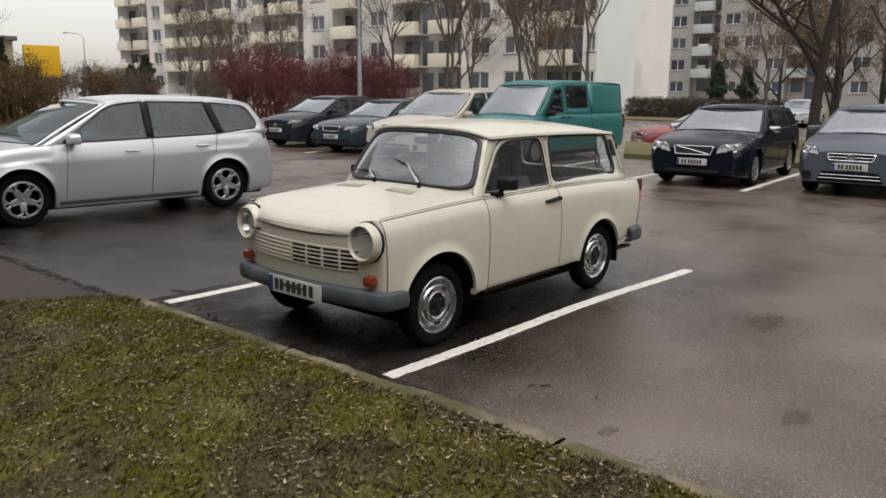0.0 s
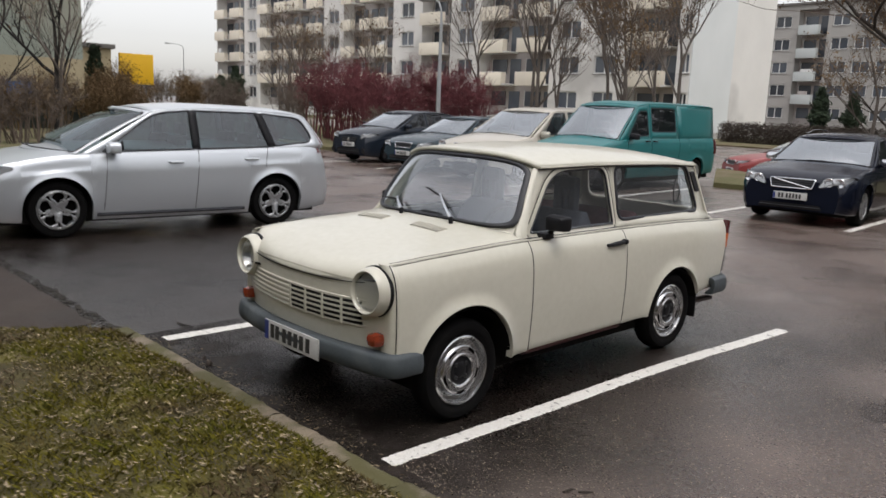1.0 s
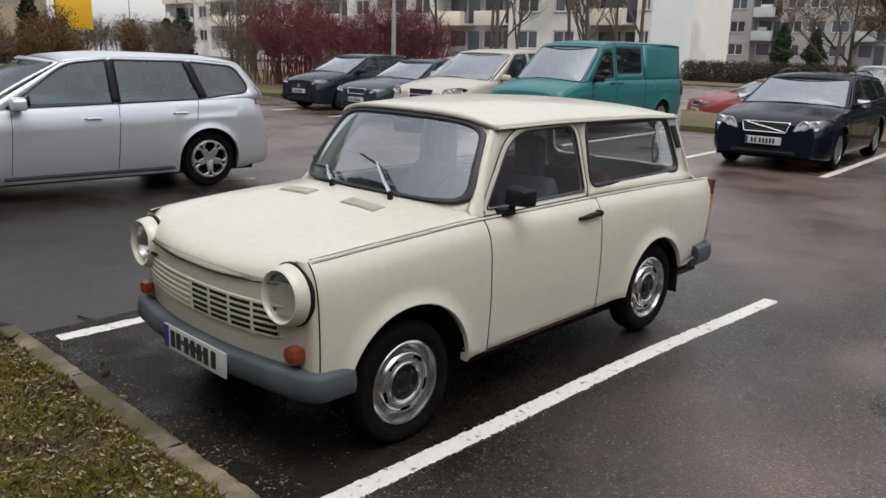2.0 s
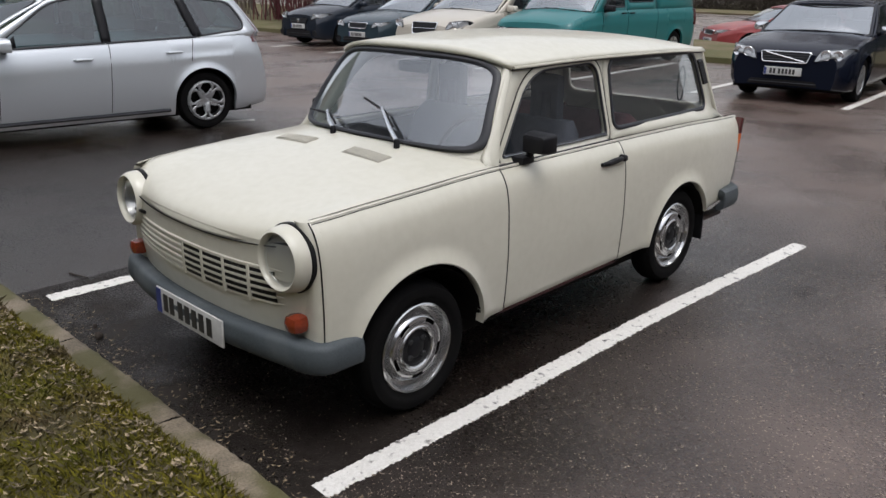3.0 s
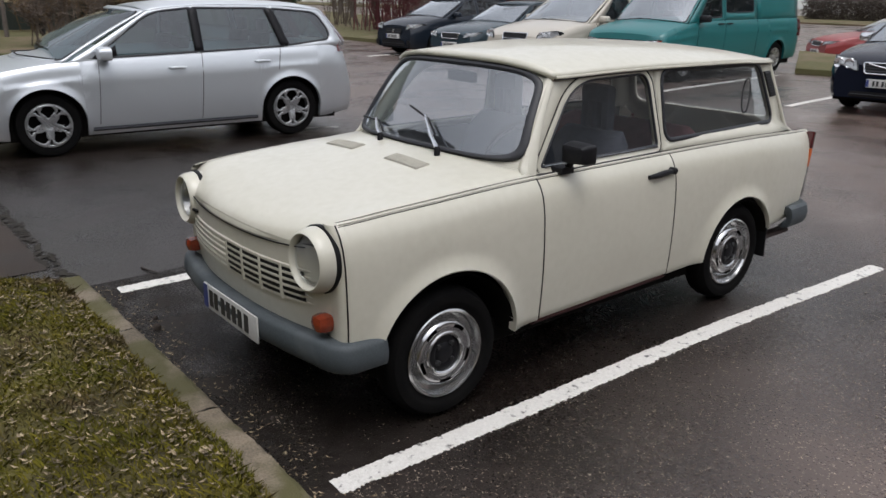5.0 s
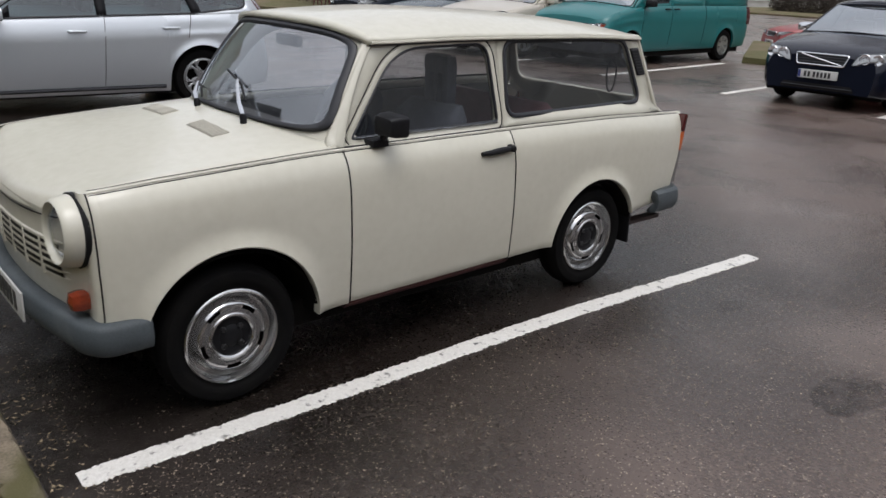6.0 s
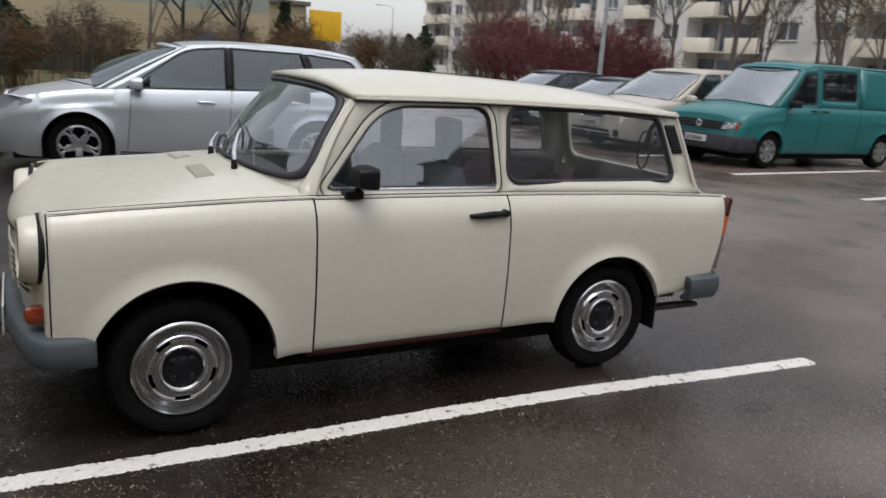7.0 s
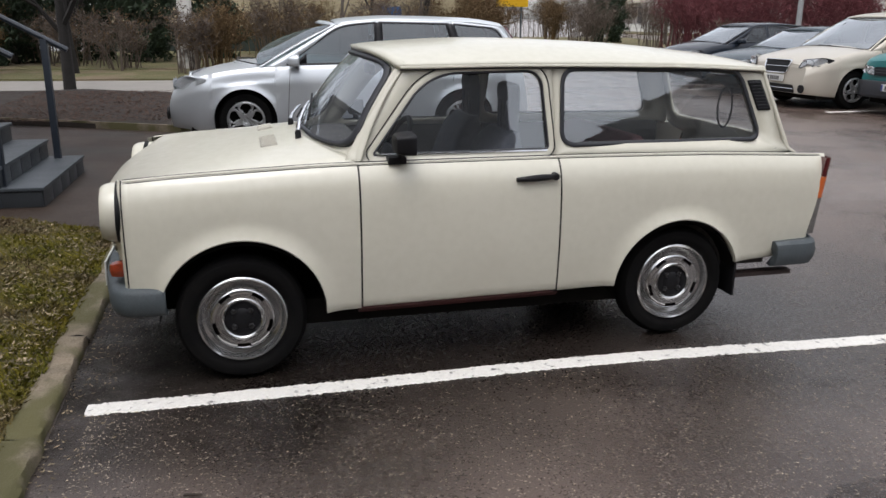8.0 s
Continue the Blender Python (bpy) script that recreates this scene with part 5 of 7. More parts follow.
        for s in (1, -1):
            f = fside(s)
            if w.get("blind"):
                part("cabin_panel", pane(f, [Vector(p) for p in outer], 0.0), col, car, solid=0.02)
                continue
            part("cabin_frame", holed(f, outer, loop, 72), w.get("frame", col), car, solid=0.02)
            g1 = part("side_window", pane(f, loop, -0.004), spec.get("glass", DARKPANE), car, "dark tinted side window")
            g1.visible_shadow = False
            part("window_seal", gasket_ring(f, loop, 0.022, 0.006), GASKET, car)

    for y0, y1, lean_ in spec.get("pillars", []):
        for s in (1, -1):
            f = fside(s)
            z0, z1 = belt(y0) + 0.02, roof(y0) - drop - 0.03
            rws = [[f(y0 + lean_ * k / 8, z0 + (z1 - z0) * k / 8, 0.005), f(y1 + lean_ * k / 8, z0 + (z1 - z0) * k / 8, 0.005)] for k in range(9)]
            part("pillar_cover", grid(rws), BLACK, car, "gloss black pillar cover", solid=0.006)
    # roof sheet
    rws = []
    for i in range(25):
        y0 = wt + (rt - wt) * i / 24
        row = []
        for j in range(25):
            v = -1 + 2 * j / 24
            e = abs(v) ** 3.2
            y = y0 - 0.06 * (1 - v * v) * (1 - i / 24) + 0.03 * (1 - v * v) * (i / 24)
            row.append((v * (cab(y0, roof(y0) - drop) + 0.006), y, roof(y0) - (drop - 0.002) * e))
        rws.append(row)
    part("roof", grid(rws), col, car, solid=0.02, angle=50)

    # windscreen and rear window
    def glass_f(yl, yh, bow):
        def f(a, b, o=0.0):
            y = yl + (yh - yl) * b
            zl = belt(yl) + 0.01
            zh = roof(yh) - 0.004
            z = zl + (zh - zl) * (b + 0.10 * b * (1 - b))
            xx = (cab(yl, belt(yl)) - 0.005) * (1 - b) + (cab(yh, zh - drop) - 0.005) * b
            return Vector((a * xx, y + bow * (1 - a * a) * (1 - 0.5 * b), z - (drop - 0.01) * b * abs(a) ** 3.2 + 0.02 * (1 - a * a) * (1 - b) + o * 0.6)) + Vector((0, math.copysign(o, bow), 0))
        return f
    for nm, f, on in (("windscreen", glass_f(wb, wt, -spec.get("bow", 0.22)), True), ("rear_window", glass_f(rb, rt, 0.06), spec.get("rear_glass", True))):
        outer = [Vector(p) for p in ((-1, 0), (1, 0), (1, 1), (-1, 1))]
        inner = rounded([(-0.965, 0.03), (0.965, 0.03), (0.955, 0.95), (-0.955, 0.95)], 0.05, 5)
        if not on:
            part("tail_panel", pane(f, rounded(outer, 0.01, 2), 0.0), col, car, solid=0.02)
            continue
        part(nm + "_frame", holed(f, outer, inner, 72), col, car, solid=0.02)
        g1 = part(nm, pane(f, inner, -0.002, 5), spec.get("screen_glass", SCREENDARK), car, "sloping " + nm.replace("_", " ") + " glass")
        g1.visible_shadow = False
        part(nm + "_seal", gasket_ring(f, inner, 0.03, 0.004), BLACK, car)
    for s in (1, -1):
        bm = bmesh.new()
        f = glass_f(wb, wt, -spec.get("bow", 0.22))
        tube(bm, [Vector((s * (cab(wb, belt(wb)) - 0.10), wb - 0.04, belt(wb) + 0.03)), f(s * 0.35, 0.035, 0.02), f(-s * 0.18 + 0.0, 0.055, 0.02)], 0.008, 5)
        part("wiper", bm, BLACK, car)

    # cabin fittings
    part("cabin_floor", box(bmesh.new(), -W + 0.15, W - 0.15, wb + 0.05, rb - 0.15, 0.35, 0.55, 0.01), SHADOWY, car)
    part("dashboard", box(bmesh.new(), -W + 0.14, W - 0.14, wb + 0.02, wb + 0.55, belt(wb) - 0.22, belt(wb) - 0.02, 0.03), BLACK, car)
    for y0, on in ((spec["seat"], True), (spec["seat"] + 0.95, spec.get("rows", 2) > 1)):
        if not on:
            continue
        for x in (-0.36, 0.36):
            st = new("seat")
            st.parent = car
            rws = []
            zt = belt(y0) + 0.16
            for k in range(7):
                z = 0.6 + (zt - 0.6) * k / 6
                ww = 0.24 * (1 - 0.15 * (k / 6) ** 3)
                rws.append([(x + p.x, y0 + 0.14 * k / 6 + p.y, z) for p in rounded([(-ww, -0.07), (ww, -0.07), (ww, 0.05), (-ww, 0.05)], 0.04, 3)])
            bm = grid(rws, close=True)
            bm.verts.ensure_lookup_table()
            n = len(rws[0])
            bm.faces.new([bm.verts[len(bm.verts) - n + i] for i in range(n)])
            part("backrest", bm, TRIM, st)
            part("headrest", box(bmesh.new(), x - 0.12, x + 0.12, y0 + 0.12, y0 + 0.20, zt + 0.01, zt + 0.16, 0.03), TRIM, st)
            part("cushion", box(bmesh.new(), x - 0.24, x + 0.24, y0 - 0.46, y0 + 0.02, 0.5, 0.62, 0.04), TRIM, st)

    def mid_f(a, b, o=0.0):
        """A place on the nose, following the body round its corners."""
        k = min(0.999, (abs(a) + 0.035) / W)
        q = 1.0 if k <= 0.8 else ((1 - k) / 0.2) ** (1 / bluff)
        y = yf + ends * (1 - q)
        return Vector((a + math.copysign(o * (1 - q), a), lean(y, b) - o * q - 0.010, b))

    # seams between doors
    for s in (1, -1):
        for y, zlo in spec["seams"]:
            bm = bmesh.new()
            b = belt(y)
            tube(bm, [(s * (bx(y + spec.get("rake", 0.05) * (k / 14 - 0.5), zlo + (b - zlo) * k / 14) + 0.0005), y + spec.get("rake", 0.05) * (k / 14 - 0.5), zlo + (b - zlo) * k / 14) for k in range(15)], 0.004, 4)
            part("door_seam", bm, RUBBER, car)
        for y in spec["handles"]:
            z = belt(y) - spec.get("handle_drop", 0.10)
            bm = bmesh.new()
            tube(bm, [(s * (bx(y, z) + 0.0), y - 0.095, z), (s * (bx(y, z) + 0.028), y - 0.07, z), (s * (bx(y, z) + 0.030), y, z + 0.003), (s * (bx(y, z) + 0.028), y + 0.07, z), (s * (bx(y, z) + 0.0), y + 0.095, z)], [0.008, 0.014, 0.016, 0.014, 0.008], 8)
            part("door_handle", bm, spec.get("handle", col), car)
        if spec.get("strip"):
            bm = bmesh.new()
            z0 = sill + 0.06
            tube(bm, [(s * (bx(y, z0) + 0.002), y, z0) for y in [arch + 0.05 + (base - 2 * arch - 0.1) * k / 12 for k in range(13)]], 0.022, 6)
            part("sill_cover", bm, spec["strip"], car)
        if spec.get("sail"):
            # black corner panel ahead of the mirror
            y0, z0 = wb + 0.24, belt(wb + 0.4) + 0.015
            f = fside(s)
            rws = [[f(y0 + 0.30 * a + 0.16 * b * (1 - a), z0 + 0.115 * b * a ** 0.8 + 0.02 * a, 0.007) for b in (0, 0.5, 1)] for a in (0.02, 0.35, 0.7, 1.0)]
            part("mirror_panel", grid(rws), BLACK, car, "black corner panel at the mirror", solid=0.004)
        # door mirror
        mir = new("door_mirror")
        mir.parent = car
        my = wb + spec.get("mirror_y", 0.42)
        mz = belt(my) + 0.06
        mx = s * (cab(my, mz) + 0.13)
        rws = []
        for y, k in ((my - 0.10, 0.45), (my - 0.085, 0.8), (my - 0.04, 1.0), (my + 0.03, 1.0), (my + 0.035, 0.9)):
            loop = rounded([(-0.11 * k, -0.065 * k), (0.11 * k, -0.055 * k), (0.10 * k, 0.065 * k), (-0.10 * k, 0.075 * k)], 0.04 * k, 4)
            rws.append([(mx + s * p.x, y, mz + p.y) for p in loop])
        bm = grid(rws, close=True)
        bm.verts.ensure_lookup_table()
        n = len(rws[0])
        bm.faces.new([bm.verts[i] for i in range(n)])
        bm.faces.new([bm.verts[len(bm.verts) - n + i] for i in range(n)])
        part("housing", bm, spec.get("mirror", col), mir)
        bm = bmesh.new()
        tube(bm, [(s * (cab(my, mz) - 0.01), my, belt(my) + 0.0), (mx - s * 0.06, my, mz - 0.05)], 0.022, 6)
        part("bracket", bm, BLACK, mir)

        # lamps at the nose and tail
        hz, hw_, hh = spec["lamp"][1:]

        def nose_f(a, b, o=0.0, s=s):
            return mid_f(a * s, b, o)
        x1, x0 = W - 0.05, W - 0.05 - hw_
        lp = rounded([(x0, hz - hh * 0.42), (x1, hz - hh * 0.20), (x1 + 0.015, hz + hh * 0.55), (x0 + 0.06, hz + hh * 0.32)], [0.03, 0.05, 0.06, 0.05], 5)
        lm = part("headlamp", pane(nose_f, lp, 0.004, 5), LAMPSILVER, car, "clear glass headlamp", solid=-0.0)
        g1 = part("lamp_glass", pane(nose_f, scaled_loop(lp, -0.006), 0.018, 5), LENS, lm)
        g1.visible_shadow = False
        part("lamp_rim", gasket_ring(nose_f, lp, 0.016, 0.020), spec.get("lamp_rim", BLACK), lm)
        for q in (0.33, 0.68):
            cx_ = x0 + (x1 - x0) * q
            pp = nose_f(cx_, hz + 0.01, 0.0)
            part("lamp_bowl", lathe(bmesh.new(), [(hh * 0.36, -0.012), (hh * 0.34, -0.016), (hh * 0.22, -0.004), (0.0, 0.0)], 18, axis="y", at=tuple(pp)), CHROME, lm)
        if spec.get("amber"):
            lp2 = rounded([(x1 - 0.06, hz - hh * 0.42), (x1 + 0.012, hz - hh * 0.40), (x1 + 0.018, hz + hh * 0.42), (x1 - 0.06, hz + hh * 0.42)], 0.015, 3)
            part("indicator", pane(nose_f, lp2, 0.020, 3), AMBER, car, "amber indicator")
        if spec.get("fog"):
            pp = nose_f(W - 0.22, spec["fog"], 0.0)
            part("fog_lamp", lathe(bmesh.new(), [(0.075, 0.0), (0.075, -0.02), (0.05, -0.016), (0.0, -0.014)], 18, axis="y", at=tuple(pp)), BLACK, car)
        tz0, tz1 = spec["tail_lamp"]
        rws = []
        for k in range(8):
            z = tz0 + (tz1 - tz0) * k / 7
            fwd = spec.get("tail_forward", 0.0) * max(0.0, z - tz0) / (tz1 - tz0)
            yb = lean(yr - 0.03, z) if z < belt(yr - 0.1) else rb + (rt - rb) * (z - belt(rb)) / (roof(rt) - belt(rb)) + 0.02
            xx = (bx(yr - 0.12, z) if z < belt(yr - 0.1) else cab(rb, z) + 0.014) + 0.006
            rws.append([(s * q, yy, z) for q, yy in ((xx - 0.01, yb - 0.22 - fwd), (xx + 0.004, yb - 0.14 - fwd), (xx, yb - 0.04), (xx - 0.05, yb + 0.016), (xx - 0.20, yb + 0.022), (xx - 0.20, yb - 0.1))])
        part("tail_lamp", grid(rws, close=True), REDLENS, car, "red tail lamp")

    for gz0, gz1, gw0, gw1, bars, rim in spec["grilles"]:
        lp = rounded([(-gw0, gz0), (gw0, gz0), (gw1, gz1), (-gw1, gz1)], 0.03, 4)
        gr = part("grille", pane(mid_f, lp, 0.003, 4), BLACK, car, "black radiator grille")
        if rim:
            part("grille_rim", gasket_ring(mid_f, lp, 0.026, 0.020), rim, gr)
        for k in range(bars):
            z = gz0 + (gz1 - gz0) * (k + 1) / (bars + 1)
            ww = gw0 + (gw1 - gw0) * (k + 1) / (bars + 1) - 0.015
            bm = bmesh.new()
            tube(bm, [mid_f(-ww + 2 * ww * j / 10, z, 0.008) for j in range(11)], 0.007, 5)
            part("grille_bar", bm, spec.get("bar", GASKET), gr)
    for badge in spec.get("badges", []):
        pp = mid_f(0, badge[0], 0.012)
        part("badge", lathe(bmesh.new(), [(badge[1], 0.0), (badge[1], -0.012), (badge[1] * 0.8, -0.016), (0.0, -0.016)], 20, axis="y", at=tuple(pp)), CHROME, car)
    if spec.get("slash"):
        z0, z1, w0 = spec["slash"]
        bm = bmesh.new()
        tube(bm, [mid_f(w0, z0, 0.018), mid_f(-w0, z1, 0.018)], 0.011, 6)
        part("grille_slash", bm, CHROME, car)
    if spec.get("bumper"):
        z0, z1, mm = spec["bumper"]
        line = [(-W, -arch - 0.02)]
        for j in range(41):
            a = -1 + 2 * j / 40
            q = 1.0 if abs(a) <= 0.8 else ((1 - abs(a)) / 0.2) ** (1 / bluff)
            line.append((a * W, yf + ends * (1 - q)))
        line.append((W, -arch - 0.02))
        rws = []
        for j, (x, y) in enumerate(line):
            p0, p1 = line[max(0, j - 1)], line[min(len(line) - 1, j + 1)]
            t = Vector((p1[0] - p0[0], p1[1] - p0[1], 0)).normalized()
            rws.append([(x + t.y * o, y - t.x * o, z) for o, z in ((-0.08, z0), (0.012, z0 + 0.01), (0.034, z0 + 0.04), (0.034, z1 - 0.03), (0.016, z1), (-0.08, z1 + 0.005))])
        part("front_bumper", grid(rws), mm, car, solid=0.005)
    pz = spec["plate"]
    pp = mid_f(0, pz, 0.014)
    pl = part("number_plate", box(bmesh.new(), -0.26, 0.26, pp.y - 0.012 - (0.03 if spec.get("bumper") else 0), pp.y + 0.03, pz - 0.056, pz + 0.056, 0.003), PLATE, car, "white number plate with dark bars")
    yy = pp.y - 0.012 - (0.03 if spec.get("bumper") else 0)
    for x in (-0.16, -0.11, -0.04, 0.01, 0.06, 0.11, 0.16):
        part("bar", box(bmesh.new(), x - 0.016, x + 0.016, yy - 0.003, yy + 0.001, pz - 0.036, pz + 0.036), INK, pl)
    part("plate_band", box(bmesh.new(), -0.257, -0.222, yy - 0.003, yy + 0.001, pz - 0.05, pz + 0.05), PLATEBLUE, pl)
    if spec.get("rails"):
        for s in (1, -1):
            bm = bmesh.new()
            y0, y1 = wt + 0.25, rt - 0.25
            pts = []
            for k in range(17):
                y = y0 + (y1 - y0) * k / 16
                lift = 0.055 * min(1, 4 * min(k, 16 - k) / 16)
                pts.append((s * (cab(y, roof(y)) - 0.03), y, roof(y) - 0.02 + lift))
            tube(bm, pts, 0.014, 6)
            part("roof_rail", bm, CHROME, car, "bright roof rail")
    for s in (1, -1):
        for yc in (0, base):
            wheel_set(car, "wheel", (s * (W - 0.035), yc, r), s, spec["rim"], r, spec.get("tyre_w", 0.19), spec["style"])
    return car


SCREENDARK = glass("tinted_windscreen", (0.42, 0.46, 0.47), 0.02, 0.03, 0.36)
GREENPANE = glass("green_tinted_glass", (0.21, 0.30, 0.31), 0.02, 0.015, 0.10)
SILVER = paint("silver_metallic", (0.575, 0.605, 0.63), coat=0.4, rough=0.34, metal=0.55, flake=0.975, dirt=(0.55, 0.56, 0.58))
NAVY = paint("black_blue_paint", (0.006, 0.008, 0.016), coat=0.0, rough=0.14, spec=0.32, dirt=(0.02, 0.02, 0.025))
GRAPHITE = paint("grey_blue_metallic", (0.085, 0.105, 0.130), coat=0.3, rough=0.33, metal=0.4)
DARKBLUE = paint("dark_grey_blue_paint", (0.013, 0.018, 0.027), coat=0.0, rough=0.18, spec=0.42, dirt=(0.03, 0.03, 0.04))
TEALGREY = paint("dark_teal_grey_paint", (0.028, 0.045, 0.056), coat=0.0, rough=0.2, spec=0.4, dirt=(0.04, 0.04, 0.05))
BEIGE = paint("pale_beige_metallic", (0.50, 0.46, 0.39), coat=0.5, rough=0.35, metal=0.25)
TEAL = paint("teal_green_paint", (0.008, 0.135, 0.138), coat=0.35, rough=0.42)
REDP = paint("faded_red_paint", (0.26, 0.035, 0.035), coat=0.4, rough=0.4)
WHITEP = paint("white_paint", (0.68, 0.68, 0.67), coat=0.4, rough=0.4)


LAMPSILVER = surf("lamp_silver", (0.56, 0.57, 0.58), (0.46, 0.47, 0.48), rough=0.3, metal=0.35, scale=30)


FOCUS = dict(width=1.84, wheelbase=2.64, tyre=0.325, rim=0.225, style="alloy", front=0.90, rear=0.84, height=1.55, paint=SILVER, bow=0.40, screen_glass=GREENPANE,
             belt=[(-0.95, 0.68), (-0.60, 0.82), (0.2, 0.94), (1.5, 0.985), (2.6, 1.02), (3.50, 1.05)],
             hood=[(-0.95, 0.68), (-0.85, 0.78), (-0.5, 0.90), (0.0, 0.99), (0.4, 1.04), (0.8, 1.05), (3.1, 1.05), (3.50, 1.02)],
             roof=[(0.2, 1.0), (0.95, 1.44), (1.25, 1.515), (1.8, 1.55), (2.7, 1.53), (3.1, 1.48), (3.3, 1.42)],
             side=[(-1.0, -0.085), (-0.82, -0.04), (-0.55, -0.006), (-0.28, 0.004), (-0.235, 0.006), (-0.215, -0.006), (-0.06, -0.032), (0.0, -0.062)],
             screen=(0.20, 1.10, 3.14, 3.42), tumble=0.20, sill=0.19, seat=1.42, nose=0.20, crease=0.0, flare=0.03,
             windows=[dict(to=1.60, poly=[(0.50, 0.975), (1.585, 1.005), (1.575, 1.465), (1.14, 1.425)], r=[0.02, 0.01, 0.01, 0.16], frame=None),
                      dict(to=2.62, poly=[(1.615, 1.005), (2.60, 1.035), (2.46, 1.455), (1.61, 1.466)], r=0.01, t1=2.50),
                      dict(to=3.40, t0=2.50, t1=3.13, poly=[(2.66, 1.045), (3.24, 1.105), (3.06, 1.405), (2.52, 1.452)], r=[0.02, 0.14, 0.10, 0.02])],
             pillars=[(1.555, 1.655, 0.0), (2.555, 2.655, -0.13)], glass=GREENPANE,
             seams=[(0.52, 0.30), (1.60, 0.28), (2.52, 0.78)], handles=[1.34, 2.31], handle_drop=0.13, lamp=(0, 0.735, 0.50, 0.20), fog=0.40,
             tail_lamp=(0.95, 1.42), tail_forward=0.06, sail=True, grilles=[(0.26, 0.42, 0.45, 0.36, 2, None), (0.60, 0.68, 0.30, 0.34, 1, CHROME)], plate=0.50, badges=[(0.71, 0.04)], strip=GASKET, lamp_rim=SILVER)
for w in FOCUS["windows"]:
    w["frame"] = SILVER
modern_car("silver_estate_car", pose(-7.45, 0.172, 0, 0, 0, -5.6), FOCUS, "silver metallic estate car with five-spoke alloy wheels on damp asphalt")

VOLVO = dict(width=1.78, wheelbase=2.64, tyre=0.32, rim=0.215, style="cover", front=0.92, rear=0.96, height=1.45, paint=NAVY,
             belt=[(-0.95, 0.66), (-0.6, 0.80), (0.3, 0.92), (1.5, 0.95), (3.6, 0.99)],
             hood=[(-0.95, 0.68), (-0.85, 0.77), (-0.4, 0.88), (0.35, 0.99), (0.8, 1.0), (3.2, 1.0), (3.6, 0.97)],
             roof=[(0.4, 1.0), (1.1, 1.38), (1.5, 1.44), (2.2, 1.45), (2.9, 1.42), (3.3, 1.36)],
             screen=(0.38, 1.15, 3.15, 3.5), tumble=0.22, sill=0.19, seat=1.4, mirror=CHROME, rails=True,
             windows=[dict(to=1.62, poly=[(0.78, 0.965), (1.57, 0.98), (1.55, 1.36), (1.22, 1.335)], r=[0.02, 0.03, 0.03, 0.08]),
                      dict(to=2.6, poly=[(1.66, 0.98), (2.56, 1.0), (2.42, 1.355), (1.65, 1.37)], r=0.03),
                      dict(to=3.45, t1=3.14, poly=[(2.66, 1.005), (3.30, 1.03), (3.08, 1.31), (2.62, 1.345)], r=0.04)],
             seams=[(0.5, 0.28), (1.62, 0.26)], handles=[1.42, 2.42], lamp=(0, 0.70, 0.44, 0.20), tail_lamp=(0.8, 1.3),
             grilles=[(0.59, 0.73, 0.31, 0.35, 3, CHROME), (0.26, 0.34, 0.50, 0.46, 1, None)], plate=0.46, slash=(0.60, 0.72, 0.28))
modern_car("black_estate_car", pose(-2.674, 10.786, 0, 0, 0, 5.0), VOLVO, "black-blue estate car with bright roof rails and chrome mirrors", "cars in the far row")

CORSA = dict(width=1.74, wheelbase=2.51, tyre=0.31, rim=0.20, style="cover", front=0.84, rear=0.65, height=1.49, paint=GRAPHITE,
             belt=[(-0.9, 0.66), (-0.55, 0.80), (0.2, 0.95), (1.5, 1.0), (3.2, 1.06)],
             hood=[(-0.9, 0.68), (-0.8, 0.78), (-0.4, 0.92), (0.25, 1.03), (0.7, 1.05), (2.9, 1.05), (3.2, 1.0)],
             roof=[(0.3, 1.05), (1.0, 1.40), (1.4, 1.48), (1.9, 1.49), (2.5, 1.45), (2.9, 1.38)],
             screen=(0.22, 1.08, 2.75, 3.1), tumble=0.20, sill=0.19, seat=1.3,
             windows=[dict(to=1.5, poly=[(0.66, 1.0), (1.45, 1.025), (1.43, 1.40), (1.12, 1.36)], r=0.04),
                      dict(to=3.05, t1=2.74, poly=[(1.55, 1.03), (2.70, 1.08), (2.45, 1.37), (1.53, 1.40)], r=0.05)],
             seams=[(0.5, 0.28), (1.5, 0.26)], handles=[1.35, 2.2], lamp=(0, 0.74, 0.34, 0.17), tail_lamp=(0.85, 1.2),
             grilles=[(0.60, 0.70, 0.32, 0.36, 1, CHROME), (0.25, 0.42, 0.50, 0.42, 2, None)], plate=0.50, badges=[(0.66, 0.06)], fog=0.34, bar=CHROME)
modern_car("grey_hatchback", pose(-0.17, 11.15, 0, 0, 0, 3.5), CORSA, "grey-blue metallic hatchback in a marked bay", "cars in the far row")

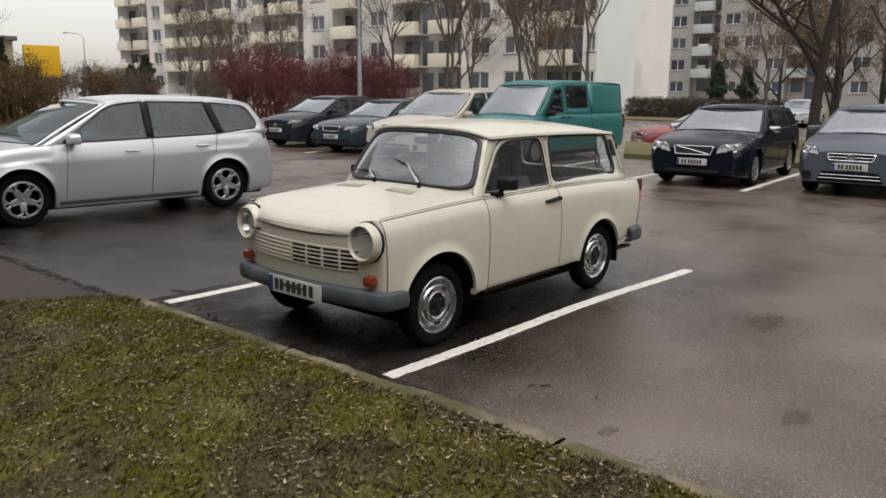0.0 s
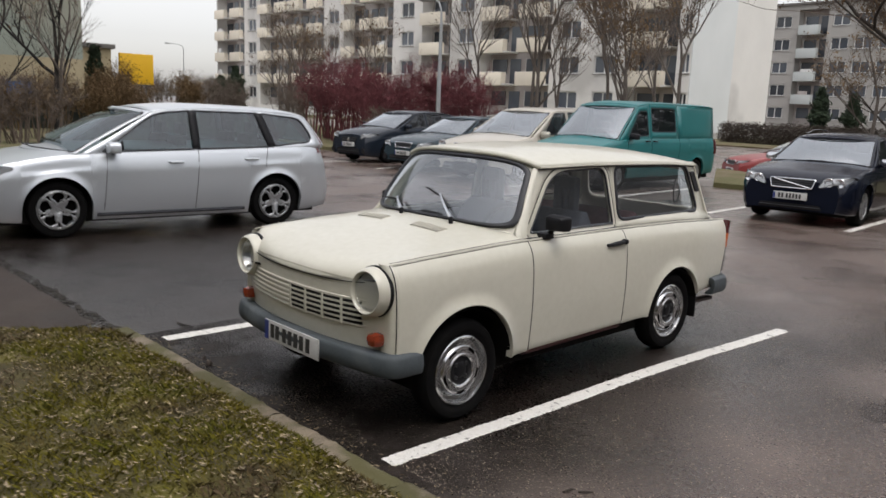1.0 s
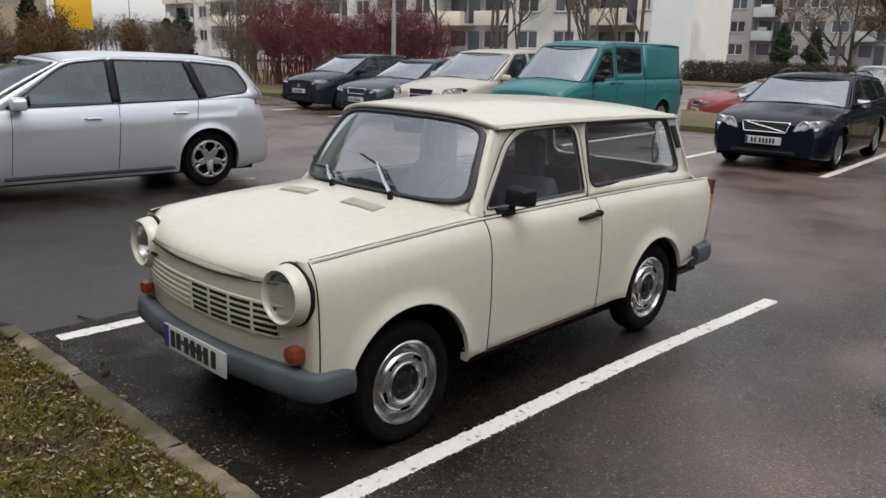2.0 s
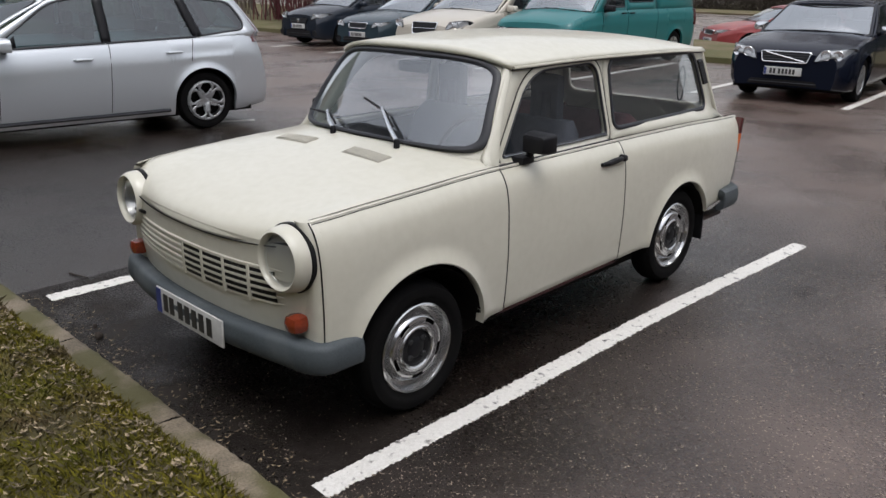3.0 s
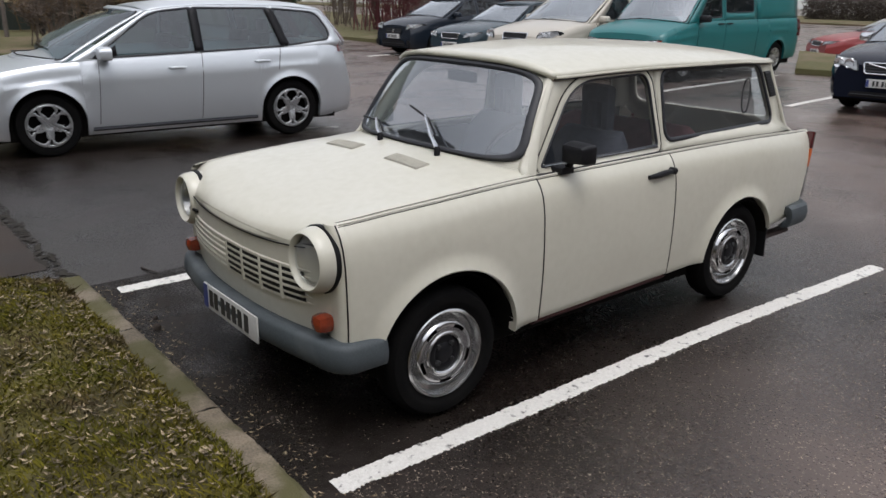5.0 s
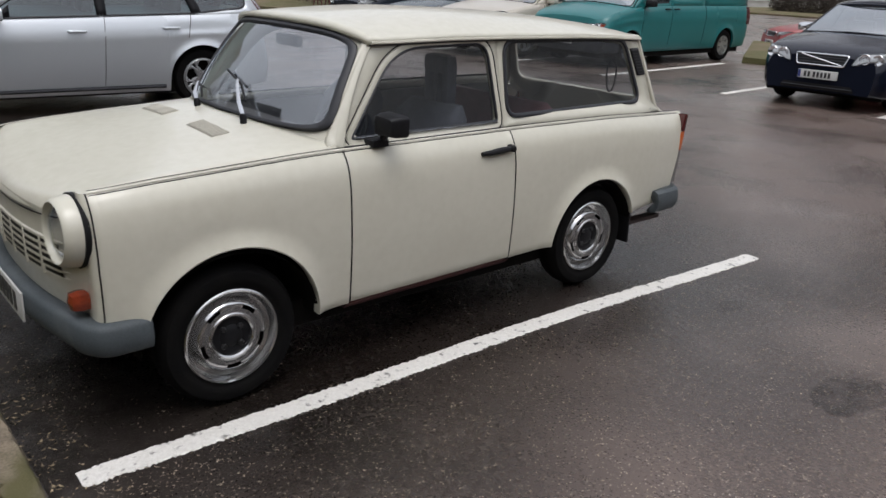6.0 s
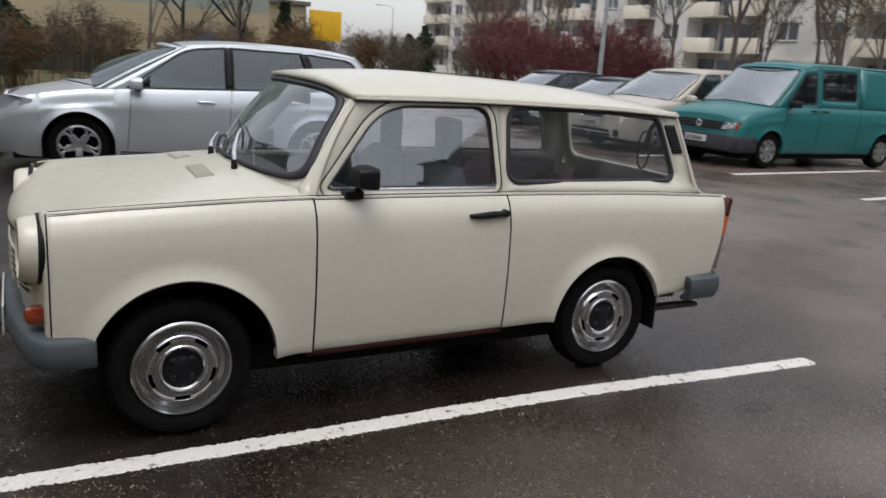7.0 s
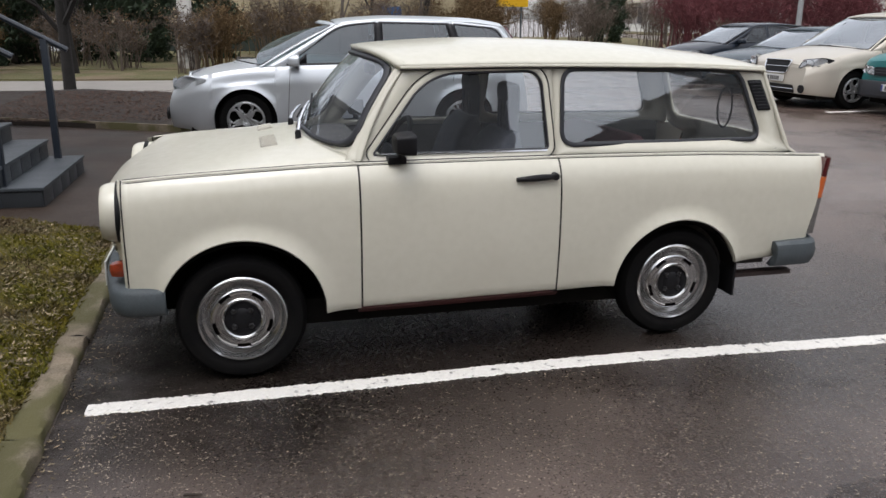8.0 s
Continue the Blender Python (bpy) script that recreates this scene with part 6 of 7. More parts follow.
VAN = dict(width=1.84, wheelbase=3.30, tyre=0.32, rim=0.20, style="cover", front=0.87, rear=0.98, height=1.94, paint=TEAL, ends=0.30, bluff=5.5,
           belt=[(-0.9, 0.86), (-0.5, 0.98), (0.1, 1.08), (1.0, 1.12), (4.3, 1.12)],
           hood=[(-0.9, 0.88), (-0.8, 0.95), (-0.4, 1.06), (0.05, 1.16), (0.5, 1.18), (4.0, 1.18), (4.3, 1.14)],
           roof=[(0.1, 1.2), (0.9, 1.88), (1.3, 1.93), (2.5, 1.94), (4.0, 1.93), (4.25, 1.90)],
           screen=(0.02, 0.80, 4.18, 4.25), tumble=0.13, sill=0.27, seat=1.15, rows=1, rear_glass=False, crease=0.014,
           windows=[dict(to=1.25, poly=[(0.42, 1.16), (1.18, 1.18), (1.17, 1.70), (0.86, 1.70)], r=[0.03, 0.05, 0.06, 0.08]),
                    dict(to=2.45, poly=[(1.34, 1.27), (2.34, 1.27), (2.34, 1.78), (1.34, 1.78)], r=0.06),
                    dict(to=4.24, t1=4.19, poly=[(2.6, 1.25), (4.0, 1.25), (4.0, 1.7), (2.6, 1.7)], blind=True)],
           seams=[(0.32, 0.42), (1.25, 0.38), (2.45, 0.38)], handles=[1.10, 1.40], handle_drop=0.06, handle=BLACK, mirror=BLACK, lamp=(0, 0.72, 0.36, 0.17), amber=True,
           tail_lamp=(0.75, 1.10), grilles=[(0.65, 0.79, 0.56, 0.56, 2, None)], plate=0.46, badges=[(0.72, 0.07)], bumper=(0.27, 0.56, GASKET), lift=0.02, nose=0.10, tail=0.02)
modern_car("teal_van", pose(-7.85, 11.40, 0, 0, 0, 0.8), VAN, "teal panel van with dark grey bumper in a marked bay", "cars in the far row")

CARAVAN = dict(width=1.95, wheelbase=3.08, tyre=0.34, rim=0.22, style="alloy", front=0.98, rear=1.05, height=1.72, paint=BEIGE,
               belt=[(-1.0, 0.74), (-0.6, 0.88), (0.3, 1.02), (1.5, 1.06), (4.2, 1.10)],
               hood=[(-1.0, 0.78), (-0.9, 0.86), (-0.4, 1.00), (0.3, 1.10), (0.8, 1.12), (3.8, 1.12), (4.15, 1.05)],
               roof=[(0.3, 1.1), (1.1, 1.62), (1.6, 1.70), (2.6, 1.72), (3.6, 1.69), (4.0, 1.62)],
               screen=(0.25, 1.22, 3.80, 4.05), tumble=0.18, sill=0.22, seat=1.5,
               windows=[dict(to=1.75, poly=[(0.78, 1.09), (1.70, 1.11), (1.68, 1.60), (1.28, 1.58)], r=0.05),
                        dict(to=2.9, poly=[(1.82, 1.11), (2.85, 1.13), (2.83, 1.60), (1.80, 1.61)], r=0.05),
                        dict(to=4.03, t1=3.80, poly=[(2.97, 1.13), (3.85, 1.15), (3.70, 1.55), (2.95, 1.60)], r=0.06)],
               seams=[(0.5, 0.3), (1.75, 0.3), (2.9, 0.3)], handles=[1.6, 1.95], lamp=(0, 0.80, 0.34, 0.19), tail_lamp=(0.9, 1.3),
               grilles=[(0.62, 0.84, 0.30, 0.34, 1, CHROME), (0.28, 0.42, 0.60, 0.55, 1, None)], plate=0.52, fog=0.36, bar=CHROME)
modern_car("beige_minivan", pose(-9.93, 10.66, 0, 0, 0, 2.5), CARAVAN, "pale beige minivan with chrome cross grille", "cars in the far row")

SEDAN = dict(width=1.73, wheelbase=2.62, tyre=0.31, rim=0.20, style="cover", front=0.92, rear=0.95, height=1.42, paint=TEALGREY,
             belt=[(-0.95, 0.64), (-0.6, 0.77), (0.3, 0.90), (1.5, 0.93), (3.6, 0.95)],
             hood=[(-0.95, 0.66), (-0.85, 0.74), (-0.4, 0.86), (0.35, 0.96), (0.8, 0.98), (3.0, 0.98), (3.6, 0.95)],
             roof=[(0.4, 0.98), (1.15, 1.35), (1.5, 1.41), (2.2, 1.42), (2.7, 1.36), (3.1, 1.15)],
             screen=(0.40, 1.2, 2.65, 3.15), tumble=0.22, sill=0.19, seat=1.4,
             windows=[dict(to=1.62, poly=[(0.80, 0.94), (1.57, 0.95), (1.55, 1.33), (1.24, 1.31)], r=0.04),
                      dict(to=3.05, t1=2.64, poly=[(1.66, 0.95), (2.70, 0.98), (2.50, 1.29), (1.65, 1.34)], r=0.05)],
             seams=[(0.5, 0.28), (1.62, 0.26)], handles=[1.45, 2.4], lamp=(0, 0.66, 0.36, 0.14), tail_lamp=(0.7, 0.9),
             grilles=[(0.58, 0.70, 0.28, 0.31, 4, CHROME), (0.28, 0.38, 0.5, 0.46, 1, None)], plate=0.44, fog=0.32)
modern_car("teal_grey_saloon", pose(-12.75, 11.24, 0, 0, 0, 2.5), SEDAN, "dark teal-grey saloon car with chrome-rimmed grille", "cars in the far row")

COLT = dict(CORSA, paint=DARKBLUE, wheelbase=2.50, front=0.80, rear=0.70, height=1.53, grilles=[(0.55, 0.70, 0.30, 0.34, 1, None), (0.25, 0.40, 0.52, 0.46, 1, None)], badges=[(0.63, 0.05)], bar=GASKET)
modern_car("dark_blue_hatchback", pose(-15.45, 11.41, 0, 0, 0, 2.5), COLT, "dark blue-black hatchback near a shrub bed", "cars in the far row")

RED = dict(SEDAN, paint=REDP, width=1.62, plate=0.42, style="cover")
modern_car("red_saloon", pose(-8.62, 21.5, -0.35, 0, 0, -41), RED, "faded red saloon car beyond a grass strip", "cars on the far side")
WHITE = dict(CORSA, paint=WHITEP)
modern_car("white_hatchback", pose(-13.06, 23.9, -0.35, 0, 0, 99), WHITE, "small white hatchback behind a van", "cars on the far side")
FAR = dict(SEDAN, paint=SILVER)
modern_car("silver_saloon", pose(-10.1, 39.74, 0, 0, 0, 4), FAR, "silver car parked far off on the access road", "cars on the far side")


# ---- buildings ----
near_things = set(bpy.data.objects)
PLASTER = surf("cream_render", (0.76, 0.74, 0.70), (0.67, 0.655, 0.62), rough=0.9, scale=0.35, fine=20, bump=0.004, bump_scale=60, c3=(0.52, 0.505, 0.475), spot=0.60)
GREYPL = surf("grey_render", (0.40, 0.385, 0.36), (0.33, 0.32, 0.30), rough=0.9, scale=0.35, fine=20, c3=(0.27, 0.26, 0.24), spot=0.58)
PALE = surf("pale_blue_render", (0.70, 0.72, 0.71), (0.63, 0.655, 0.645), rough=0.9, scale=0.35, fine=20)
BALC = surf("balcony_cream_panel", (0.80, 0.735, 0.61), (0.72, 0.66, 0.55), rough=0.8, scale=0.8, fine=15, island=0.12)
BALCW = surf("balcony_white_panel", (0.50, 0.53, 0.52), (0.42, 0.45, 0.44), rough=0.8, scale=0.8, fine=15, island=0.1)
# loggia back walls: the shade of the recess is put into this darker tone
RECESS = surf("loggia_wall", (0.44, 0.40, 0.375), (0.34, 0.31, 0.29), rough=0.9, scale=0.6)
WINDOWG = surf("window_glass_dark", (0.05, 0.06, 0.075), (0.09, 0.10, 0.115), rough=0.08, scale=0.6, island=0.5)
FRAMEW = surf("window_frame_white", (0.66, 0.66, 0.64), (0.58, 0.58, 0.56), rough=0.5, scale=4)
ROOFING = surf("roof_edge_grey", (0.16, 0.15, 0.14), (0.12, 0.115, 0.11), rough=0.8, scale=2)


DRYW = surf("weathered_board", (0.20, 0.15, 0.10), (0.14, 0.11, 0.08), rough=0.9, scale=2)


def block(name, x0, x1, y0, y1, storeys, bays, label, wall_mat, panel_mat, plinth=1.0, sh=2.75):
    """A slab block of flats; its front looks to -y. bays: list of (kind, width): w plain window bay, b balcony pair."""
    blk = empty(name, pose(0, 0, 0), label, "building")
    H = plinth + storeys * sh + 0.7
    total = sum(w for _, w in bays)
    x = x0
    k = (x1 - x0) / total
    part("core", box(bmesh.new(), x0 + 0.02, x1 - 0.02, y0 + 1.4, y1, 0, H), wall_mat, blk)
    part("roof", box(bmesh.new(), x0 - 0.25, x1 + 0.25, y0 - 0.3, y1 + 0.3, H, H + 0.28, 0.03), ROOFING, blk)
    for kind, w in bays:
        w *= k
        if kind == "w":
            part("wall_panel", box(bmesh.new(), x, x + w, y0, y0 + 1.42, 0, plinth + 0.85), wall_mat, blk)
            n = max(1, round(w / 3.0))
            ww = 0.75 if n == 1 and w < 2.6 else 1.0
            ww = min(ww, w / n / 2 - 0.1)
            for s in range(storeys):
                z = plinth + s * sh
                for j in range(n + 1):
                    a0 = x if j == 0 else x + w * (j - 0.5) / n + ww
                    a1 = x + w if j == n else x + w * (j + 0.5) / n - ww
                    part("pier", box(bmesh.new(), a0, a1, y0, y0 + 1.42, z + 0.85, z + 2.25), wall_mat, blk)
                for j in range(n):
                    a = x + w * (j + 0.5) / n
                    win = part("window", box(bmesh.new(), a - ww, a + ww, y0 + 0.16, y0 + 0.20, z + 0.85, z + 2.25), WINDOWG, blk)
                    for c0, c1, d0, d1 in ((a - ww, a + ww, z + 0.85, z + 0.95), (a - ww, a + ww, z + 2.15, z + 2.25), (a - ww, a - ww + 0.09, z + 0.95, z + 2.15), (a + ww - 0.09, a + ww, z + 0.95, z + 2.15), (a - 0.05, a + 0.05, z + 0.95, z + 2.15)):
                        part("frame_bar", box(bmesh.new(), c0, c1, y0 + 0.10, y0 + 0.158, d0, d1), FRAMEW, win)
                    part("window_sill", box(bmesh.new(), a - ww - 0.06, a + ww + 0.06, y0 - 0.08, y0 + 0.09, z + 0.79, z + 0.848), ROOFING, win)
                part("wall_panel", box(bmesh.new(), x, x + w, y0, y0 + 1.42, z + 2.25, z + sh + 0.85 if s < storeys - 1 else H), wall_mat, blk)
        else:
            for a0, a1, z0, z1, yy in ((x, x + 0.22, 0, H, 0), (x + w - 0.22, x + w, 0, H, 0), (x + 0.22, x + w - 0.22, H - 0.55, H, 0), (x + 0.22, x + w - 0.22, 0, plinth, 0.02)):
                part("wall_panel", box(bmesh.new(), a0, a1, y0 + yy, y0 + 1.42, z0, z1), wall_mat, blk)
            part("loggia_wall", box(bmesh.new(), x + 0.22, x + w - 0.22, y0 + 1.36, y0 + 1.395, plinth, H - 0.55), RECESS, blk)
            n = max(1, round(w / 3.6))
            cw = (w - 0.44) / n
            rb_ = random.Random(int(x * 7))
            for s in range(storeys):
                z = plinth + s * sh
                for j in range(n):
                    a = x + 0.22 + cw * j
                    g0 = 0.80 if j % 2 else 0.30
                    g1 = 0.30 if j % 2 else 0.80
                    if s > 0:
                        bal = part("balcony", box(bmesh.new(), a + g0, a + cw - g1, y0 - 0.55, y0 + 1.35, z - 0.10, z + 0.06, 0.02), wall_mat, blk)
                        part("parapet", box(bmesh.new(), a + g0, a + cw - g1, y0 - 0.60, y0 - 0.54, z - 0.12, z + 1.02, 0.01), panel_mat, bal)
                        for e0 in (a + g0, a + cw - g1 - 0.06):
                            part("cheek", box(bmesh.new(), e0, e0 + 0.06, y0 - 0.54, y0 - 0.02, z + 0.06, z + 1.02), panel_mat, bal)
                    win = part("window", box(bmesh.new(), a + 0.35, a + cw * 0.52, y0 + 1.28, y0 + 1.34, z + 0.95, z + 2.2), WINDOWG, blk)
                    part("frame_bar", box(bmesh.new(), a + 0.28, a + 0.35, y0 + 1.27, y0 + 1.35, z + 0.88, z + 2.27), FRAMEW, win)
                    part("window", box(bmesh.new(), a + cw * 0.62, a + cw * 0.92, y0 + 1.28, y0 + 1.34, z + 0.1, z + 2.2), WINDOWG, blk)
                    if s > 0 and rb_.random() < 0.35:
                        part("balcony_clutter", box(bmesh.new(), a + cw * 0.3, a + cw * (0.45 + 0.3 * rb_.random()), y0 - 0.45, y0 - 0.1, z + 0.06, z + 0.7 + 0.9 * rb_.random(), 0.03), rb_.choice((FRAMEW, RECESS, DRYW)), bal)
        x += w
    return blk


BAYS = [("b", 7.0), ("w", 3.2), ("b", 13.0), ("w", 3.0), ("b", 8.0), ("w", 3.6), ("b", 4.0), ("w", 3.2), ("b", 7.6), ("w", 6.2), ("b", 4.2), ("w", 0.8)]
block("apartment_block", -100.5, -28.2, 48, 59.8, 5, BAYS, "five-storey cream apartment block with rows of balconies", PLASTER, BALC)
part("gable_patch", box(bmesh.new(), -28.19, -28.10, 48.02, 53.6, 0.5, 15.0), PALE, bpy.data.objects["apartment_block"], "paler blue-grey strip of end wall")
block("distant_apartment_block", -50, 14, 96, 108, 5, [("w", 6.5), ("b", 4.0), ("w", 8), ("b", 7), ("w", 6), ("b", 7), ("w", 6), ("b", 7), ("w", 6), ("b", 6.5)], "grey apartment block far behind trees", GREYPL, BALCW)

GREENW = surf("faded_green_render", (0.30, 0.335, 0.285), (0.235, 0.265, 0.225), rough=0.9, scale=0.3, fine=15, c3=(0.25, 0.225, 0.17), spot=0.56)
SANDW = surf("sand_render", (0.42, 0.355, 0.225), (0.34, 0.285, 0.185), rough=0.9, scale=0.4, fine=15)
DKGREEN = surf("dark_green_plinth", (0.030, 0.040, 0.030), (0.022, 0.030, 0.023), rough=0.8, scale=1)
house = empty("green_apartment_house", pose(0, 0, 0), "apartment house end with faded green upper wall and sandy base", "building")
part("upper_wall", box(bmesh.new(), -52, -33.4, -6.0, 8.9, 3.0, 14.0), GREENW, house)
part("lower_wall", box(bmesh.new(), -52, -33.38, -6.02, 8.92, 1.1, 2.998), SANDW, house)
part("plinth", box(bmesh.new(), -52, -33.30, -6.10, 9.0, 0, 1.098), DKGREEN, house)
YELLOW = surf("yellow_board", (0.80, 0.47, 0.012), (0.74, 0.42, 0.01), rough=0.5, scale=0.8)
shop = empty("low_shop", pose(0, 0, 0), "low sandy shop building with a flat roof", "building")
part("wall", box(bmesh.new(), -56, -44.2, 9.4, 13.9, 0, 4.1), SANDW, shop)
part("roof", box(bmesh.new(), -56.2, -44.0, 9.2, 14.1, 4.1, 4.35, 0.03), ROOFING, shop)
part("door", box(bmesh.new(), -44.2, -44.12, 12.2, 13.4, 0.05, 2.2), DKGREEN, shop)
sign = empty("yellow_sign", pose(0, 0, 0), "plain yellow sign board on two posts", "sign")
part("board", box(bmesh.new(), -40.0, -39.8, 12.78, 14.55, 2.15, 3.72, 0.02), YELLOW, sign)
for y in (13.1, 14.2):
    bm = bmesh.new()
    tube(bm, [(-39.9, y, -0.05), (-39.9, y, 2.17)], 0.05, 8)
    part("post", bm, BUMPER, sign)

# unseen walls close the place beside and behind the walk, added to block skylight
GREYW = surf("grey_brown_render", (0.16, 0.15, 0.135), (0.12, 0.112, 0.10), rough=0.9, scale=0.4, fine=15)
# the three at the side are sized for dark reflections in car windows
side = empty("side_building", pose(0, 0, 0), "plain low grey-brown building wall beside the car park, unseen, added for dark window reflections", "building")
part("wall", box(bmesh.new(), 15.5, 30, 7.5, 17.1, -0.4, 3.5), GREYW, side)
part("roof", box(bmesh.new(), 15.3, 30.2, 7.3, 17.1, 3.5, 3.7, 0.03), ROOFING, side)
flats = empty("side_flats", pose(0, 0, 0), "plain tall grey-brown building wall beside the car park, unseen, added for dark window reflections and shade", "building")
part("wall", box(bmesh.new(), 15.5, 30, 17.4, 46, -1.3, 9.8), GREYW, flats)
part("roof", box(bmesh.new(), 15.3, 30.2, 17.2, 46.2, 9.8, 10.1, 0.03), ROOFING, flats)
corner_wall = empty("corner_building", pose(0, 0, 0), "plain grey-brown building wall beside the lawn, unseen, added for dark window reflections", "building")
part("wall", box(bmesh.new(), 15.5, 30, -7.1, 7.2, -0.2, 9.5), GREYW, corner_wall)
part("roof", box(bmesh.new(), 15.3, 30.2, -7.2, 7.25, 9.5, 9.8, 0.03), ROOFING, corner_wall)
lawn_wall = empty("entrance_building", pose(0, 0, 0), "plain building wall behind the lawn, unseen, added to block skylight", "building")
part("wall", box(bmesh.new(), -1.5, 34, -20.0, -7.4, 0, 6.0), GREYW, lawn_wall)
part("roof", box(bmesh.new(), -1.7, 34.2, -20.2, -7.2, 6.0, 6.3, 0.03), ROOFING, lawn_wall)
step_wall = empty("entrance_pavilion", pose(0, 0, 0), "plain low wall behind the entrance steps, unseen, added to block skylight", "building")
part("wall", box(bmesh.new(), -8.2, -2.4, -9.0, -3.62, 0, 3.8), GREYW, step_wall)
part("roof", box(bmesh.new(), -8.4, -2.2, -9.2, -3.42, 3.8, 4.0, 0.03), ROOFING, step_wall)

BLUE = surf("blue_sign_enamel", (0.02, 0.09, 0.24), (0.018, 0.075, 0.20), rough=0.4, scale=3)
bs = empty("blue_sign", pose(-29.4, 5.34, 0, 0, 0, 0), "small blue sign on a post before the house", "sign")
part("board", box(bmesh.new(), -0.03, 0.03, -0.42, 0.42, 1.5, 1.95, 0.01), BLUE, bs)
bm = bmesh.new()
tube(bm, [(0, 0, -0.05), (0, 0, 1.52)], 0.03, 8)
part("post", bm, ROOFING, bs)

# ---- street lamps ----
POLE = surf("galvanised_pole", (0.36, 0.37, 0.37), (0.28, 0.29, 0.29), rough=0.5, metal=0.3, scale=5)


def street_lamp(x, y, h, arm, ang, label):
    lampo = empty("street_lamp", pose(x, y, 0, 0, 0, ang), label, "street lamp", "street lamps")
    bm = bmesh.new()
    tube(bm, [(0, 0, -0.05), (0, 0, h * 0.5), (0, 0, h - 0.6)], [0.09, 0.07, 0.05], 8)
    part("pole", bm, POLE, lampo)
    bm = bmesh.new()
    tube(bm, [(0, 0, h - 0.62), (0.05 * arm, 0, h - 0.25), (0.35 * arm, 0, h), (arm, 0, h + 0.12)], 0.035, 6)
    part("arm", bm, POLE, lampo)
    part("lamp_head", box(bmesh.new(), arm - 0.1, arm + 0.55, -0.13, 0.13, h + 0.06, h + 0.20, 0.05), POLE, lampo)


street_lamp(-17.5, 15.2, 5.0, 0.3, 200, "grey street lamp behind the parked cars")
street_lamp(-95, 40.8, 8.0, 2.6, 200, "tall curved street lamp far off")

# ---- steps by the entrance ----
TILE = surf("dark_grey_step_tile", (0.036, 0.040, 0.045), (0.026, 0.030, 0.034), rough=0.4, scale=5, fine=60, bump=0.001, island=0.15)
TREAD = surf("grey_tread", (0.055, 0.063, 0.071), (0.042, 0.049, 0.056), rough=0.45, scale=4, fine=60)
STEELR = surf("blue_grey_rail_paint", (0.022, 0.029, 0.040), (0.016, 0.021, 0.030), rough=0.4, scale=9)
steps = empty("entrance_steps", pose(0, 0, 0), "dark grey tiled entrance steps with painted steel rails", "stairs", kind="structure")
for k in range(4):
    y1 = -1.66 - 0.31 * k
    z1 = 0.17 * (k + 1)
    st = part("step", box(bmesh.new(), -5.22, -3.64, -3.6, y1, z1 - 0.17, z1 - 0.03), TILE, steps)
    part("tread", box(bmesh.new(), -5.24, -3.62, -3.6, y1 + 0.02, z1 - 0.028, z1, 0.006), TREAD, st)
    for j in range(5):
        x0 = -5.22 + 0.316 * j
        part("tile", box(bmesh.new(), x0 + 0.004, x0 + 0.312, y1, y1 + 0.008, z1 - 0.165, z1 - 0.034, 0.002), TILE, st)
    for j in range(3 if k else 5):
        yy = y1 - 0.31 * j
        if k == 0 or j == 0:
            part("tile", box(bmesh.new(), -3.64, -3.632, yy - 0.306, yy - 0.004, z1 - 0.165, z1 - 0.034, 0.002), TILE, st)


for x, back in ((-5.10, 0.05), (-3.74, 0.17)):
    rail = empty("stair_rail", pose(0, 0, 0), "blue-grey painted steel stair rail", "railing", "stair rails", "structure")
    for k, y in enumerate((-1.80, -2.75)):
        z0 = 0.17 + 0.51 * k
        part("post", box(bmesh.new(), x - 0.03, x + 0.03, y - back - 0.03, y - back + 0.03, z0 - 0.01, z0 + 1.13, 0.004), STEELR, rail)
    bm = bmesh.new()
    tube(bm, [(x, -1.60 - back, 1.20), (x, -1.80 - back, 1.31), (x, -2.75 - back, 1.83), (x, -3.4 - back, 2.19)], 0.026, 8)
    part("handrail", bm, STEELR, rail)

# ---- planting bed, paths, verges ----
MULCH = surf("dark_bed_soil", (0.015, 0.0105, 0.008), (0.026, 0.018, 0.0135), rough=1.0, scale=5, fine=60, bump=0.03, bump_scale=40)
VERGE = surf("winter_verge_grass", (0.085, 0.088, 0.030), (0.125, 0.105, 0.05), rough=1.0, scale=1.5, fine=40, bump=0.03, bump_scale=50, c3=(0.15, 0.115, 0.07), spot=0.55)
PATHC = surf("pale_path_concrete", (0.27, 0.25, 0.225), (0.22, 0.205, 0.185), rough=0.85, scale=1.2, fine=60)


def ground_patch(name, poly, z, mm, label, category, lump=0.0, n=26):
    """A flat or lumpy patch of ground inside a convex polygon."""
    loop = [Vector(p) for p in poly]
    dense = []
    for i in range(len(loop)):
        a, b = loop[i - 1], loop[i]
        m_ = max(2, int((b - a).length / 0.8))
        dense += [a.lerp(b, k / m_) for k in range(m_)]
    f = lambda x, y, o=0.0: Vector((x, y, z + lump * (0.5 + 0.5 * noise.noise(Vector((x * 1.7, y * 1.7, 4))))))
    bm = pane(f, dense, 0.0, 12)
    outer = [bm.verts.new((p.x, p.y, min(-0.02, z - 0.1))) for p in dense]
    bm.verts.ensure_lookup_table()
    for i in range(len(dense)):
        bm.faces.new((bm.verts[i - 1 if i else len(dense) - 1], bm.verts[i], outer[i], outer[i - 1]))
    return tagged(part(name, bm, mm, angle=60), label, category, kind="structure")


